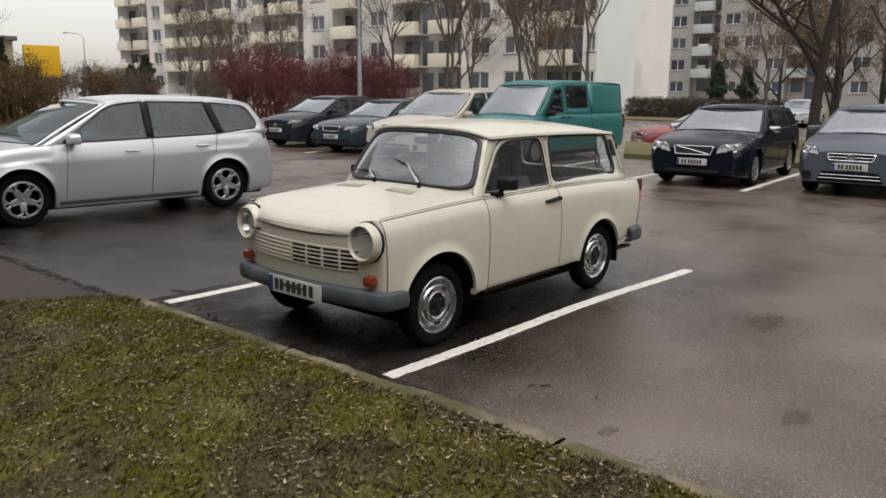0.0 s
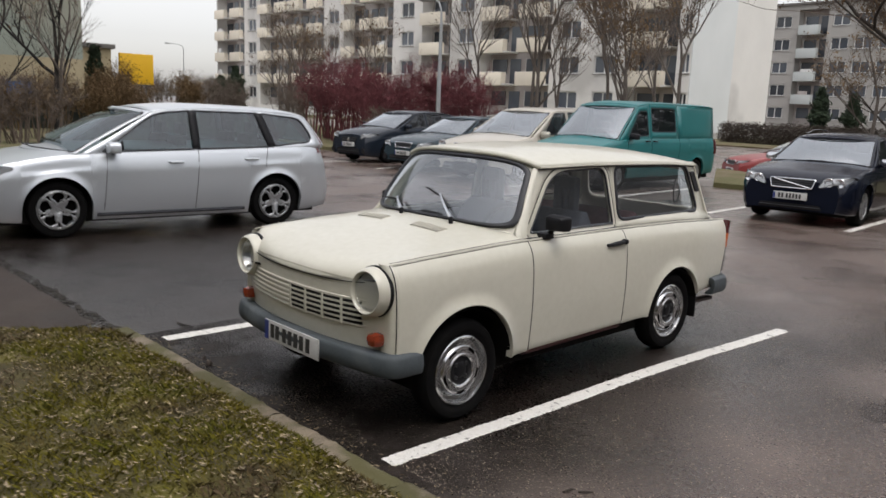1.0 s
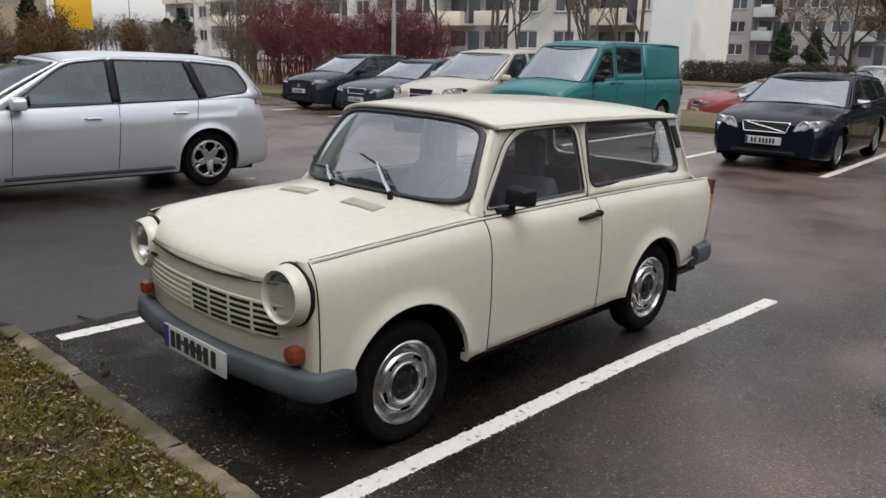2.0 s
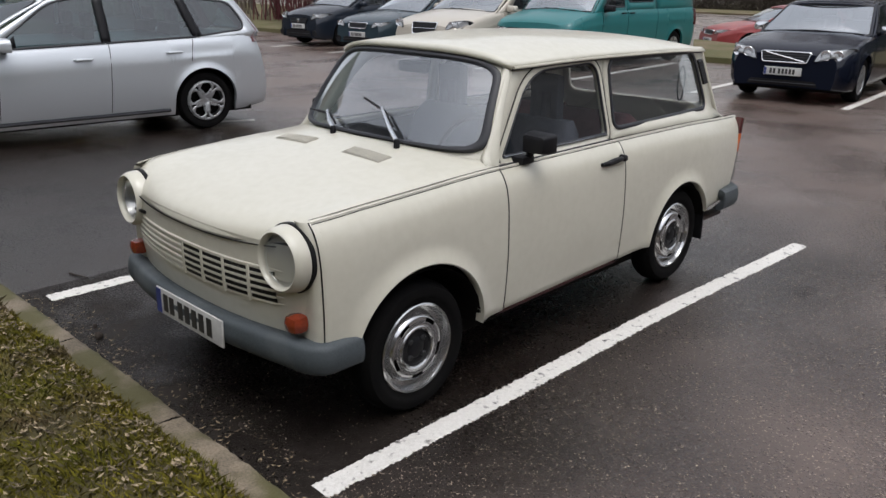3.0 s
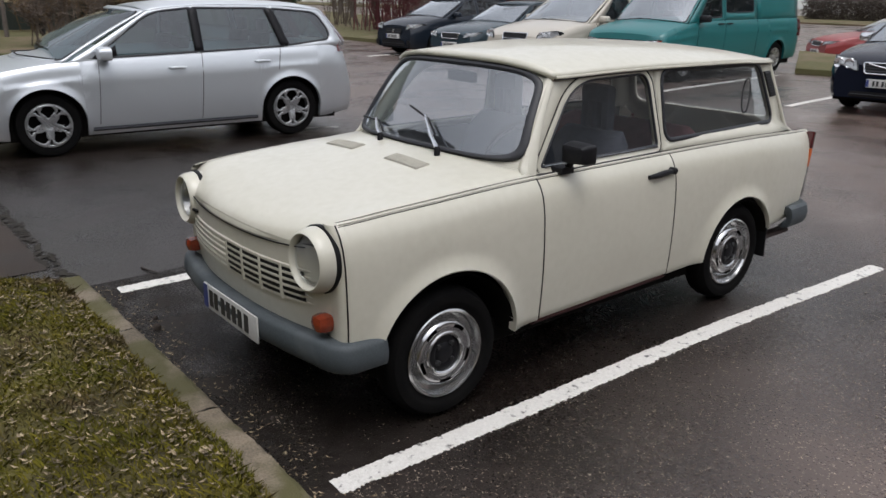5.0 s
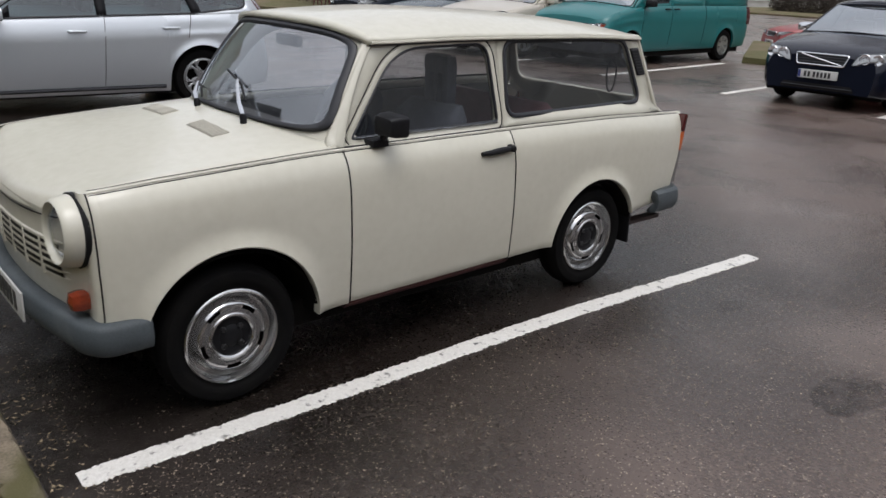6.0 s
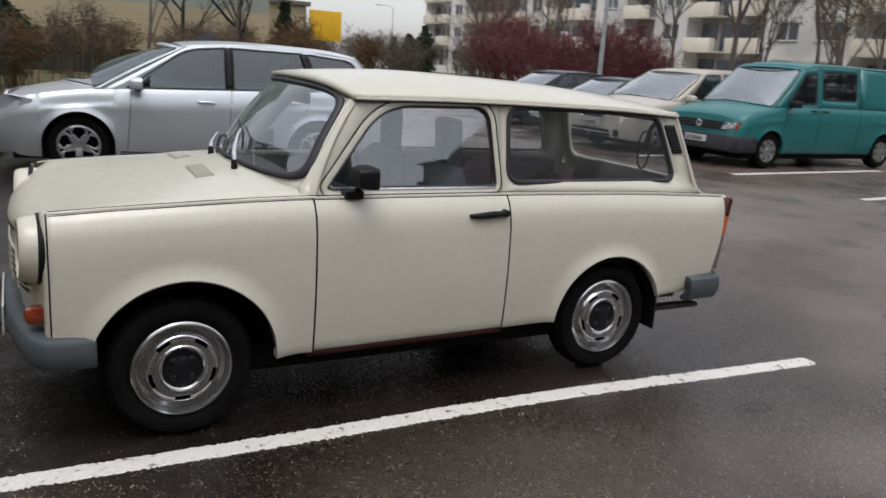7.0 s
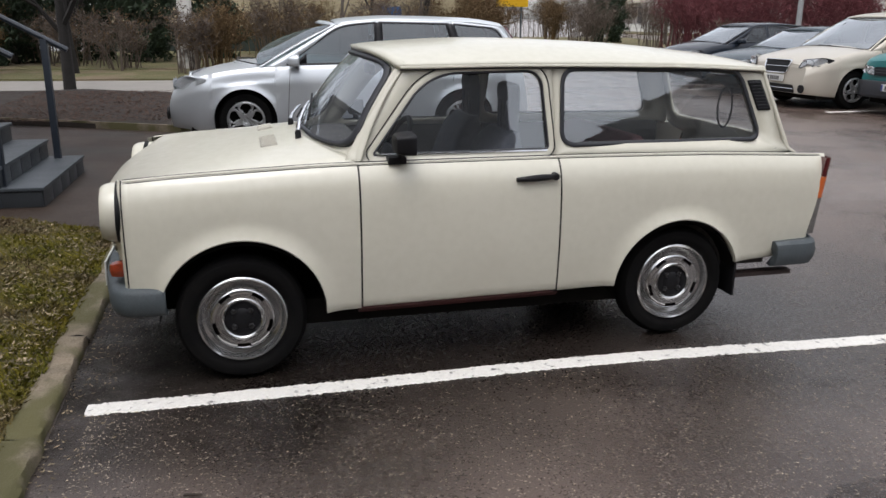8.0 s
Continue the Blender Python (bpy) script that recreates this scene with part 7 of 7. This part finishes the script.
ground_patch("planting_bed", [(-9.3, -3.6), (-8.0, -0.95), (-13.0, -0.9), (-14.2, -3.3), (-13.5, -6.5)], 0.05, MULCH, "dark bare soil planting bed with leaf litter", "bed", 0.06)
ground_patch("path", [(-14.4, -9), (-13.3, -0.8), (-17.2, -0.8), (-18.2, -9)], 0.03, PATHC, "pale concrete footpath", "path")
ground_patch("verge", [(-21.2, -14), (-20.2, 9.0), (-33.0, 9.0), (-33.0, -14)], 0.06, VERGE, "patchy winter grass verge before the house", "verge", 0.05)
ground_patch("island", [(-6.85, 14.6), (2.5, 15.9), (2.5, 19.0), (-8.0, 19.0), (-9.6, 19.6)], 0.11, VERGE, "kerbed grass strip between car park and road", "verge", 0.03)
ground_patch("shrub_bed", [(-16.8, 12.6), (-17.6, 20.5), (-60, 30), (-62, 12.8)], 0.08, VERGE, "rough grass bed under the shrubs", "verge", 0.06)
ground_patch("block_lawn", [(-100, 40.5), (10, 40.5), (10, 47.9), (-100, 47.9)], 0.06, VERGE, "grass strip before the apartment block", "verge", 0.05)
ground_patch("gable_lawn", [(-27.9, 48.2), (30, 44.0), (30, 90), (-27.9, 90)], 0.06, VERGE, "wide lawn between apartment blocks", "verge", 0.05)

KERB2 = KERB
bm = bmesh.new()
rows = [[(-9.36 + 1.38 * k / 12, -3.62 + 2.72 * k / 12 + o, z) for o, z in ((-0.05, -0.02), (-0.05, 0.10), (0.05, 0.10), (0.05, -0.02))] for k in range(13)]
grid(rows, close=True, bm=bm)
rows = [[(-7.98 - 5.2 * k / 12, -0.90 + o, z) for o, z in ((-0.05, -0.02), (-0.05, 0.10), (0.05, 0.10), (0.05, -0.02))] for k in range(13)]
grid(rows, close=True, bm=bm)
tagged(part("bed_kerb", bm, KERB2), "concrete kerb round the planting bed", "kerb", kind="structure")


BEDLEAF = surf("dark_bed_leaf", (0.120, 0.066, 0.042), (0.040, 0.024, 0.017), rough=0.9, scale=20, island=0.5)


def litter_bed(r):
    return r.uniform(-13.5, -8.6), r.uniform(-4.0, -1.0), 0.10


leaf_litter("bed_litter", 6000, litter_bed, (0.03, 0.09), "brown fallen leaves on the planting bed", 31, BEDLEAF)

# ---- trees and shrubs ----
BARK = surf("grey_brown_bark", (0.125, 0.105, 0.088), (0.082, 0.070, 0.060), rough=0.95, scale=6, fine=60, bump=0.02, bump_scale=30)
# near-black copy of BARK for the entrance-side trees
DARKBARK = surf("near_black_bark", (0.015, 0.012, 0.010), (0.009, 0.0075, 0.0065), rough=0.9, scale=6, fine=60, bump=0.02, bump_scale=30)
TWIG = surf("brown_twig", (0.125, 0.096, 0.074), (0.082, 0.063, 0.050), rough=0.9, scale=3, island=0.25)
REDTWIG = surf("dark_red_twig", (0.150, 0.036, 0.042), (0.092, 0.026, 0.031), rough=0.9, scale=3, island=0.3)
OCHRE = surf("ochre_twig", (0.13, 0.080, 0.030), (0.09, 0.055, 0.022), rough=0.9, scale=3, island=0.3)
BIRCH = surf("birch_bark", (0.62, 0.60, 0.56), (0.50, 0.48, 0.45), rough=0.8, scale=5, fine=30, c3=(0.06, 0.05, 0.045), spot=0.53)
BROWNBARK = surf("dark_brown_bark", (0.050, 0.040, 0.031), (0.032, 0.026, 0.021), rough=0.95, scale=6, fine=60, bump=0.02, bump_scale=30)
NEEDLE = surf("dark_conifer_green", (0.018, 0.034, 0.018), (0.032, 0.048, 0.022), rough=0.9, scale=3, island=0.35)
DRYLEAF = surf("dry_brown_leaf", (0.16, 0.10, 0.045), (0.10, 0.065, 0.035), rough=0.9, scale=3, island=0.4)


def twig_mesh(name, segs, mm, parent):
    """Many thin three-sided twigs from a list of (start, end, radius)."""
    vs, fs = [], []
    for a, b, r in segs:
        d = (b - a)
        s = d.orthogonal().normalized() * r
        w = d.normalized().cross(s)
        i = len(vs)
        for k in range(3):
            c, sn = math.cos(2.094 * k), math.sin(2.094 * k)
            vs.append(a + s * c + w * sn)
        for k in range(3):
            c, sn = math.cos(2.094 * k), math.sin(2.094 * k)
            vs.append(b + (s * c + w * sn) * 0.45)
        fs += [(i, i + 1, i + 4, i + 3), (i + 1, i + 2, i + 5, i + 4), (i + 2, i, i + 3, i + 5)]
    me = bpy.data.meshes.new(name)
    me.from_pydata(vs, [], fs)
    me.materials.append(mm)
    ob = new(name, me)
    ob.parent = parent
    return ob


def bare_tree(name, x, y, h, seed, label, trunk_r=0.16, spread=0.55, levels=5, bark=None, fork=0.35, leaves=0, category="tree", low=0.3, fine=0.004):
    """A leafless tree: tapered trunk and limbs, a crown of fine twigs, perhaps a few dry leaves."""
    rnd = random.Random(seed)
    tree = empty(name, pose(x, y, ground_z(x, y)), label, category)
    trunk, twigs, tips = bmesh.new(), [], []

    def grow(p, d, length, r, lev):
        pts, rad = [p.copy()], [r]
        n = 4
        for k in range(n):
            g = 0.03 if lev == 0 else 0.10
            d = (d + Vector((rnd.gauss(0, g), rnd.gauss(0, g), rnd.gauss(0.04, 0.06)))).normalized()
            p = p + d * length / n
            pts.append(p.copy())
            rad.append(max(fine, r * (1 - 0.42 * (k + 1) / n)))
        if lev <= 2:
            tube(trunk, pts, rad, 8 if lev == 0 else 5, cap=lev == 0)
        else:
            twigs.extend((pts[k], pts[k + 1], rad[k]) for k in range(n))
        if lev >= levels - 1:
            tips.append(pts[-1])
            return
        kids = rnd.randint(3, 4) if lev < 3 else rnd.randint(3, 5)
        for c in range(kids):
            t = rnd.uniform(low if lev == 0 else 0.3, 1.0) if c else 1.0
            i = min(n - 1, int(t * n))
            q = pts[i].lerp(pts[i + 1], t * n - i) if t < 1 else pts[-1]
            a = rnd.uniform(0, 6.283)
            side = Vector((math.cos(a), math.sin(a), rnd.uniform(-0.1, 0.5)))
            nd = (d * (1 - spread) + side * spread * rnd.uniform(0.7, 1.2)).normalized() if c else (d + side * 0.2).normalized()
            grow(q, nd, length * rnd.uniform(0.55, 0.78), max(fine, r * rnd.uniform(0.42, 0.62)), lev + 1)
    grow(Vector((0, 0, -0.05)), Vector((0, 0, 1)), h * 0.42, trunk_r, 0)
    part("trunk", trunk, bark or BARK, tree, angle=60)
    twig_mesh("crown", twigs, DARKBARK if bark is DARKBARK else TWIG, tree)
    if leaves:
        leaf_clumps("dry_leaves", [t for t in tips if rnd.random() < leaves], 0.10, 3, DRYLEAF, tree, rnd)
    return tree


def leaf_clumps(name, places, size, per, mm, parent, rnd, spread=0.12):
    vs, fs = [], []
    for p in places:
        for k in range(per):
            c = p + Vector((rnd.gauss(0, spread), rnd.gauss(0, spread), rnd.gauss(0, spread)))
            u = Vector((rnd.gauss(0, 1), rnd.gauss(0, 1), rnd.gauss(0, 1))).normalized() * size * rnd.uniform(0.5, 1.2)
            w = u.orthogonal().normalized() * size * rnd.uniform(0.2, 0.45)
            i = len(vs)
            vs += [c - u, c + w, c + u, c - w]
            fs.append((i, i + 1, i + 2, i + 3))
    me = bpy.data.meshes.new(name)
    me.from_pydata(vs, [], fs)
    me.materials.append(mm)
    ob = new(name, me)
    ob.parent = parent
    return ob


def shrub(name, x, y, h, w, seed, label, twig, stems=26, leaf=None, leaves=0):
    """A multi-stemmed shrub of arching twigs."""
    rnd = random.Random(seed)
    sh = empty(name, pose(x, y, ground_z(x, y)), label, "shrub")
    stemm, segs, tips = bmesh.new(), [], []
    for k in range(stems):
        a = rnd.uniform(0, 6.283)
        out_ = rnd.uniform(0.1, 1.0)
        p = Vector((math.cos(a), math.sin(a), 0)) * 0.34 * w * rnd.random() + Vector((0, 0, -0.05))
        tgt = Vector((math.cos(a) * w * 0.5 * out_, math.sin(a) * w * 0.5 * out_, h * rnd.uniform(0.6, 1.0) * (1 - 0.25 * out_ ** 2)))
        pts = [p, p.lerp(tgt, 0.4) + Vector((0, 0, 0.12 * h)), p.lerp(tgt, 0.75) + Vector((0, 0, 0.08 * h)), tgt]
        tube(stemm, pts, [0.022, 0.016, 0.011, 0.006], 4, cap=False)
        for j in range(16):
            q = rnd.uniform(0.25, 1.0)
            i = min(2, int(q * 3))
            b = pts[i].lerp(pts[i + 1], q * 3 - i)
            d = Vector((rnd.gauss(0, 1), rnd.gauss(0, 1), rnd.uniform(0.1, 1.4))).normalized()
            L = rnd.uniform(0.25, 0.55) * h * 0.4
            e = b + d * L
            segs.append((b, e, 0.008))
            tips.append(e)
            for g in range(4):
                o = b.lerp(e, rnd.uniform(0.3, 1))
                e2 = o + Vector((rnd.gauss(0, 1), rnd.gauss(0, 1), rnd.uniform(-0.1, 1.2))).normalized() * L * 0.55
                segs.append((o, e2, 0.006))
                tips.append(e2)
    part("branchwork", stemm, twig, sh)
    twig_mesh("crown", segs, twig, sh)
    if leaf:
        leaf_clumps("foliage", [t for t in tips if rnd.random() < leaves], 0.055, 2, leaf, sh, rnd, 0.08)
    return sh


def conifer(name, x, y, h, w, seed, label, column=False):
    """An evergreen: trunk and tiers of drooping sprays of small leaves."""
    rnd = random.Random(seed)
    co = empty(name, pose(x, y, 0), label, "tree")
    bm = bmesh.new()
    tube(bm, [(0, 0, -0.05), (0, 0, h * 0.5), (0, 0, h * 0.98)], [0.10, 0.06, 0.01], 6)
    part("trunk", bm, BARK, co)
    places = []
    for k in range(int(900 * (h / 4))):
        t = rnd.random() ** 0.8
        z = 0.15 + (h - 0.2) * t
        r = w / 2 * ((1 - t) ** 0.8 if not column else min(1.0, 3 * (1 - t)) * min(1, 0.55 + 2 * t)) * (0.75 + 0.35 * math.sin(z * 7 + rnd.random()))
        a = rnd.uniform(0, 6.283)
        q = r * math.sqrt(rnd.uniform(0.25, 1.0))
        places.append(Vector((q * math.cos(a), q * math.sin(a), z - 0.15 * q)))
    leaf_clumps("crown", places, 0.14, 4, NEEDLE, co, rnd, 0.09)
    return co


# big tree on the far lawn and its neighbours
bare_tree("spreading_tree", -6.0, 26.5, 13.0, 3, "large spreading bare tree with a stout trunk", 0.22, 0.66, 7, leaves=0.5, low=0.45, fine=0.009, bark=BROWNBARK)
bare_tree("bare_tree", 1.5, 33.0, 11.0, 5, "bare tree with fine brown twigs", 0.19, 0.58, 7, leaves=0.4, fine=0.010, bark=BROWNBARK)
for k, (x, y, h, lf) in enumerate(((-14.5, 47.0, 8.5, 0.2), (-10.0, 52.0, 9.0, 0.3), (-6.5, 48.0, 8.0, 0.2), (-1.0, 54.0, 9.5, 0.3), (-10.5, 44.0, 7.0, 0.3), (-4.5, 41.0, 8.0, 0.4), (-8.0, 36.0, 7.5, 0.4), (-1.5, 38.0, 9.0, 0.4), (-3.5, 31.0, 8.0, 0.3), (-12.0, 50.0, 8.0, 0.4))):
    bare_tree("bare_tree", x, y, h, 110 + k, "bare tree with fine brown twigs on the far lawn", 0.14, 0.5, 6, leaves=lf + 0.3, fine=0.012, low=0.15, bark=BROWNBARK)
for k, (x, y, h, lf) in enumerate(((-21.5, 30.0, 9.0, 0.0), (-24.5, 28.0, 10.5, 0.0), (-18.5, 31.5, 9.8, 0.35), (-19.6, 29.0, 8.6, 0.6), (-27.5, 31.0, 10.0, 0.1),
                                   (-23.0, 33.5, 10.5, 0.5), (-23.5, 37.0, 9.5, 0.2), (-33.0, 32.0, 10.0, 0.1), (-30.0, 36.0, 9.5, 0.15), (-12.8, 40.0, 7.0, 0.5))):
    bare_tree("bare_tree", x, y, h, 130 + k, "slender bare tree before the apartment block", 0.12, 0.42, 6, leaves=lf, fine=0.008)
for k, (x, y, h) in enumerate(((-31.0, 22.0, 6.0), (-38.0, 22.5, 6.5), (-34.5, 20.5, 5.8), (-42.0, 24.0, 6.8), (-47.0, 27.0, 7.5), (-40.0, 30.0, 8.5), (-52.0, 33.0, 8.5), (-60.0, 34.0, 8.0))):
    bare_tree("bare_tree", x, y, h, 150 + k, "thin bare tree behind the shrubs", 0.10, 0.42, 6, leaves=0.08)
for k, (x, y, h, w) in enumerate(((-20.5, 15.4, 2.9, 3.4), (-23.0, 15.8, 3.3, 3.6), (-25.6, 16.5, 3.4, 3.8), (-19.4, 18.2, 3.2, 3.2), (-22.0, 18.6, 3.4, 3.4))):
    shrub("red_shrub", x, y, h, w, 40 + k, "dense bare shrub with dark red twigs", REDTWIG, 52, None, 0)
for k, (x, y, h, w) in enumerate(((-28.2, 17.2, 2.9, 3.8), (-31.0, 17.8, 2.8, 3.4), (-34.0, 15.5, 2.6, 3.0), (-36.5, 16.8, 2.8, 3.2), (-18.9, 14.0, 1.5, 1.6))):
    shrub("brown_shrub", x, y, h, w, 60 + k, "bare brown shrub at the bed's edge", TWIG, 24)
for k, (x, y, h, w) in enumerate(((-31.6, 5.2, 2.2, 3.0), (-31.8, 2.2, 2.4, 3.2), (-30.4, 0.4, 2.0, 2.6), (-31.8, 9.0, 2.1, 2.6), (-33.0, 7.4, 2.5, 2.8), (-33.4, 13.6, 2.6, 1.8))):
    shrub("ochre_shrub", x, y, h, w, 70 + k, "shrub with ochre-brown winter twigs", OCHRE, 26, DRYLEAF, 0.3)
conifer("thuja", -44.0, 20.5, 2.9, 1.3, 81, "dark green columnar thuja tree", True)
conifer("thuja", -46.0, 22.5, 3.6, 1.5, 82, "dark green columnar thuja tree", True)
conifer("spruce", -37.5, 10.75, 3.8, 1.7, 83, "small dark spruce beside the shop")
conifer("conifer", -100, 43.3, 4.2, 3.0, 84, "dark conifer near the road")
# entrance side
bare_tree("bare_tree", -30.5, 6.9, 7.5, 180, "dark bare tree by the corner of the green house", 0.12, 0.5, 6, leaves=0.1, bark=DARKBARK)
bare_tree("bare_tree", -29.5, 4.6, 7.0, 181, "dark bare tree by the corner of the green house", 0.11, 0.5, 6, bark=DARKBARK)
bare_tree("bare_tree", -28.0, 3.2, 6.4, 12, "thin bare tree before the green house", 0.08, 0.4, 5)
bare_tree("bare_tree", -27.0, 6.0, 6.0, 13, "thin bare tree before the green house", 0.08, 0.42, 5)
bare_tree("birch", -21.0, -1.9, 8.5, 14, "birch with white peeling bark", 0.26, 0.4, 5, bark=BIRCH)
bare_tree("bare_tree", -14.6, -3.7, 6.0, 15, "dark bare tree in the planting bed", 0.13, 0.5, 6, bark=DARKBARK)
bare_tree("bare_tree", -17.5, -6.5, 7.0, 16, "dark bare tree beside the footpath", 0.14, 0.5, 6, bark=DARKBARK)
for k, (x, y) in enumerate(((-27.5, -3.6), (-28, -5.5), (-27, -7.5), (-26.5, -9.5), (-23.5, -11.0), (-22.5, -7.6), (-30, -9.0))):
    conifer("thuja", x, y, 3.2, 2.0, 90 + k, "dark evergreen shrub screening the house", True)
for k, (x, y) in enumerate(((-19.5, -4.6), (-21.0, -9.0), (-24.5, -5.6), (-16.0, -8.5))):
    bare_tree("bare_tree", x, y, 6.5, 170 + k, "dark bare tree beside the footpath", 0.14, 0.55, 6, leaves=0.1, bark=DARKBARK)
for k, (x, y, h, w) in enumerate(((-24.2, 1.0, 2.6, 3.0), (-25.5, 4.8, 2.4, 3.2), (-21.0, -3.6, 1.7, 2.6), (-22.5, -5.0, 1.7, 3.0), (-19.0, -1.6, 1.8, 1.8), (-23.0, 3.6, 2.0, 2.4), (-24.0, -6.2, 1.6, 2.2))):
    shrub("brown_shrub", x, y, h, w, 95 + k, "bare brown shrub on the verge", TWIG, 22, DRYLEAF, 0.15)
for k, (x, y, h, w) in enumerate(((-1.6, 26.0, 6.4, 3.0), (0.4, 26.6, 7.0, 3.2), (2.6, 27.0, 6.6, 3.2))):
    dark = conifer("conifer", x, y, h, w, 230 + k, "tall dark evergreen behind the grey hatchback", True)
    dark.matrix_world = pose(0, 0, -0.27) @ dark.matrix_world
for k, (x, y, h, w) in enumerate(((-33.6, 10.2, 2.9, 2.6), (-31.2, 9.9, 2.3, 2.2))):
    shrub("ochre_shrub", x, y, h, w, 240 + k, "shrub with ochre-brown winter twigs", OCHRE, 34, DRYLEAF, 0.4)
# low hedge on the far lawn
HEDGELEAF = surf("brown_hedge_leaf", (0.050, 0.036, 0.026), (0.032, 0.024, 0.018), rough=0.9, scale=3, island=0.3)
rnd = random.Random(12)
hedge = empty("hedge", pose(0, 0, 0), "low clipped brown-green hedge", "hedge")
stem = bmesh.new()
for k in range(40):
    tube(stem, [(-24.0 + 0.25 * k, 46.0, -0.05), (-24.0 + 0.25 * k + rnd.gauss(0, 0.1), 46.0 + rnd.gauss(0, 0.15), 1.0)], 0.02, 4)
part("branchwork", stem, BARK, hedge)
leaf_clumps("foliage", [Vector((-24.2 + 10.4 * rnd.random(), 46.0 + rnd.uniform(-0.6, 0.6), rnd.uniform(0.05, 1.3))) for k in range(6000)], 0.07, 4, HEDGELEAF, hedge, rnd, 0.1)

ground_patch("tree_lawn", [(-9.0, 25.2), (11, 25.5), (11, 32.5), (-9.5, 32)], -0.29, VERGE, "grass under the spreading tree", "verge", 0.05)

# dark evergreens and thicket beyond the footpath
for k, (x, y, h, w) in enumerate(((-24.8, -3.4, 3.6, 2.6), (-25.6, -5.4, 4.6, 2.8), (-24.0, -7.2, 5.2, 3.0), (-22.2, -9.6, 5.6, 3.0), (-20.6, -12.0, 6.0, 3.2), (-27.0, -1.4, 2.6, 2.2))):
    conifer("thuja", x, y, h, w, 190 + k, "tall dark evergreen beyond the footpath", True)
for k, (x, y, h, w) in enumerate(((-20.6, -1.0, 1.9, 2.0), (-19.6, -7.4, 1.8, 2.6))):
    shrub("ochre_shrub", x, y, h, w, 200 + k, "shrub with ochre-brown winter twigs", OCHRE, 34, DRYLEAF, 0.3)
ground_patch("path_verge", [(-17.4, -9), (-17.1, -0.7), (-21.0, -0.7), (-21.0, -9)], 0.045, VERGE, "worn grass beside the footpath", "verge", 0.05)

for k, (x, y, h, w) in enumerate(((-18.4, 46.9, 3.6, 1.2), (-16.6, 47.2, 3.2, 1.3))):
    conifer("thuja", x, y, h, w, 210 + k, "dark evergreen before the grey block", True)
for k, (x, y, h, w) in enumerate(((-62, 16.5, 2.8, 5.0), (-63, 20.0, 3.2, 5.5), (-62, 23.5, 3.4, 5.5), (-63, 27.0, 3.6, 5.5), (-64, 30.5, 3.4, 5.5))):
    shrub("brown_shrub", x, y, h, w, 220 + k, "distant bare brown shrub beside the road", TWIG, 40, DRYLEAF, 0.3)

# the blocks, paths and planting are turned a little to fit the camera's view
turn = Matrix.Rotation(radians(-1.3), 4, "Z")
for ob in bpy.data.objects:
    if ob.parent is None and ob not in near_things:
        ob.matrix_world = turn @ ob.matrix_world
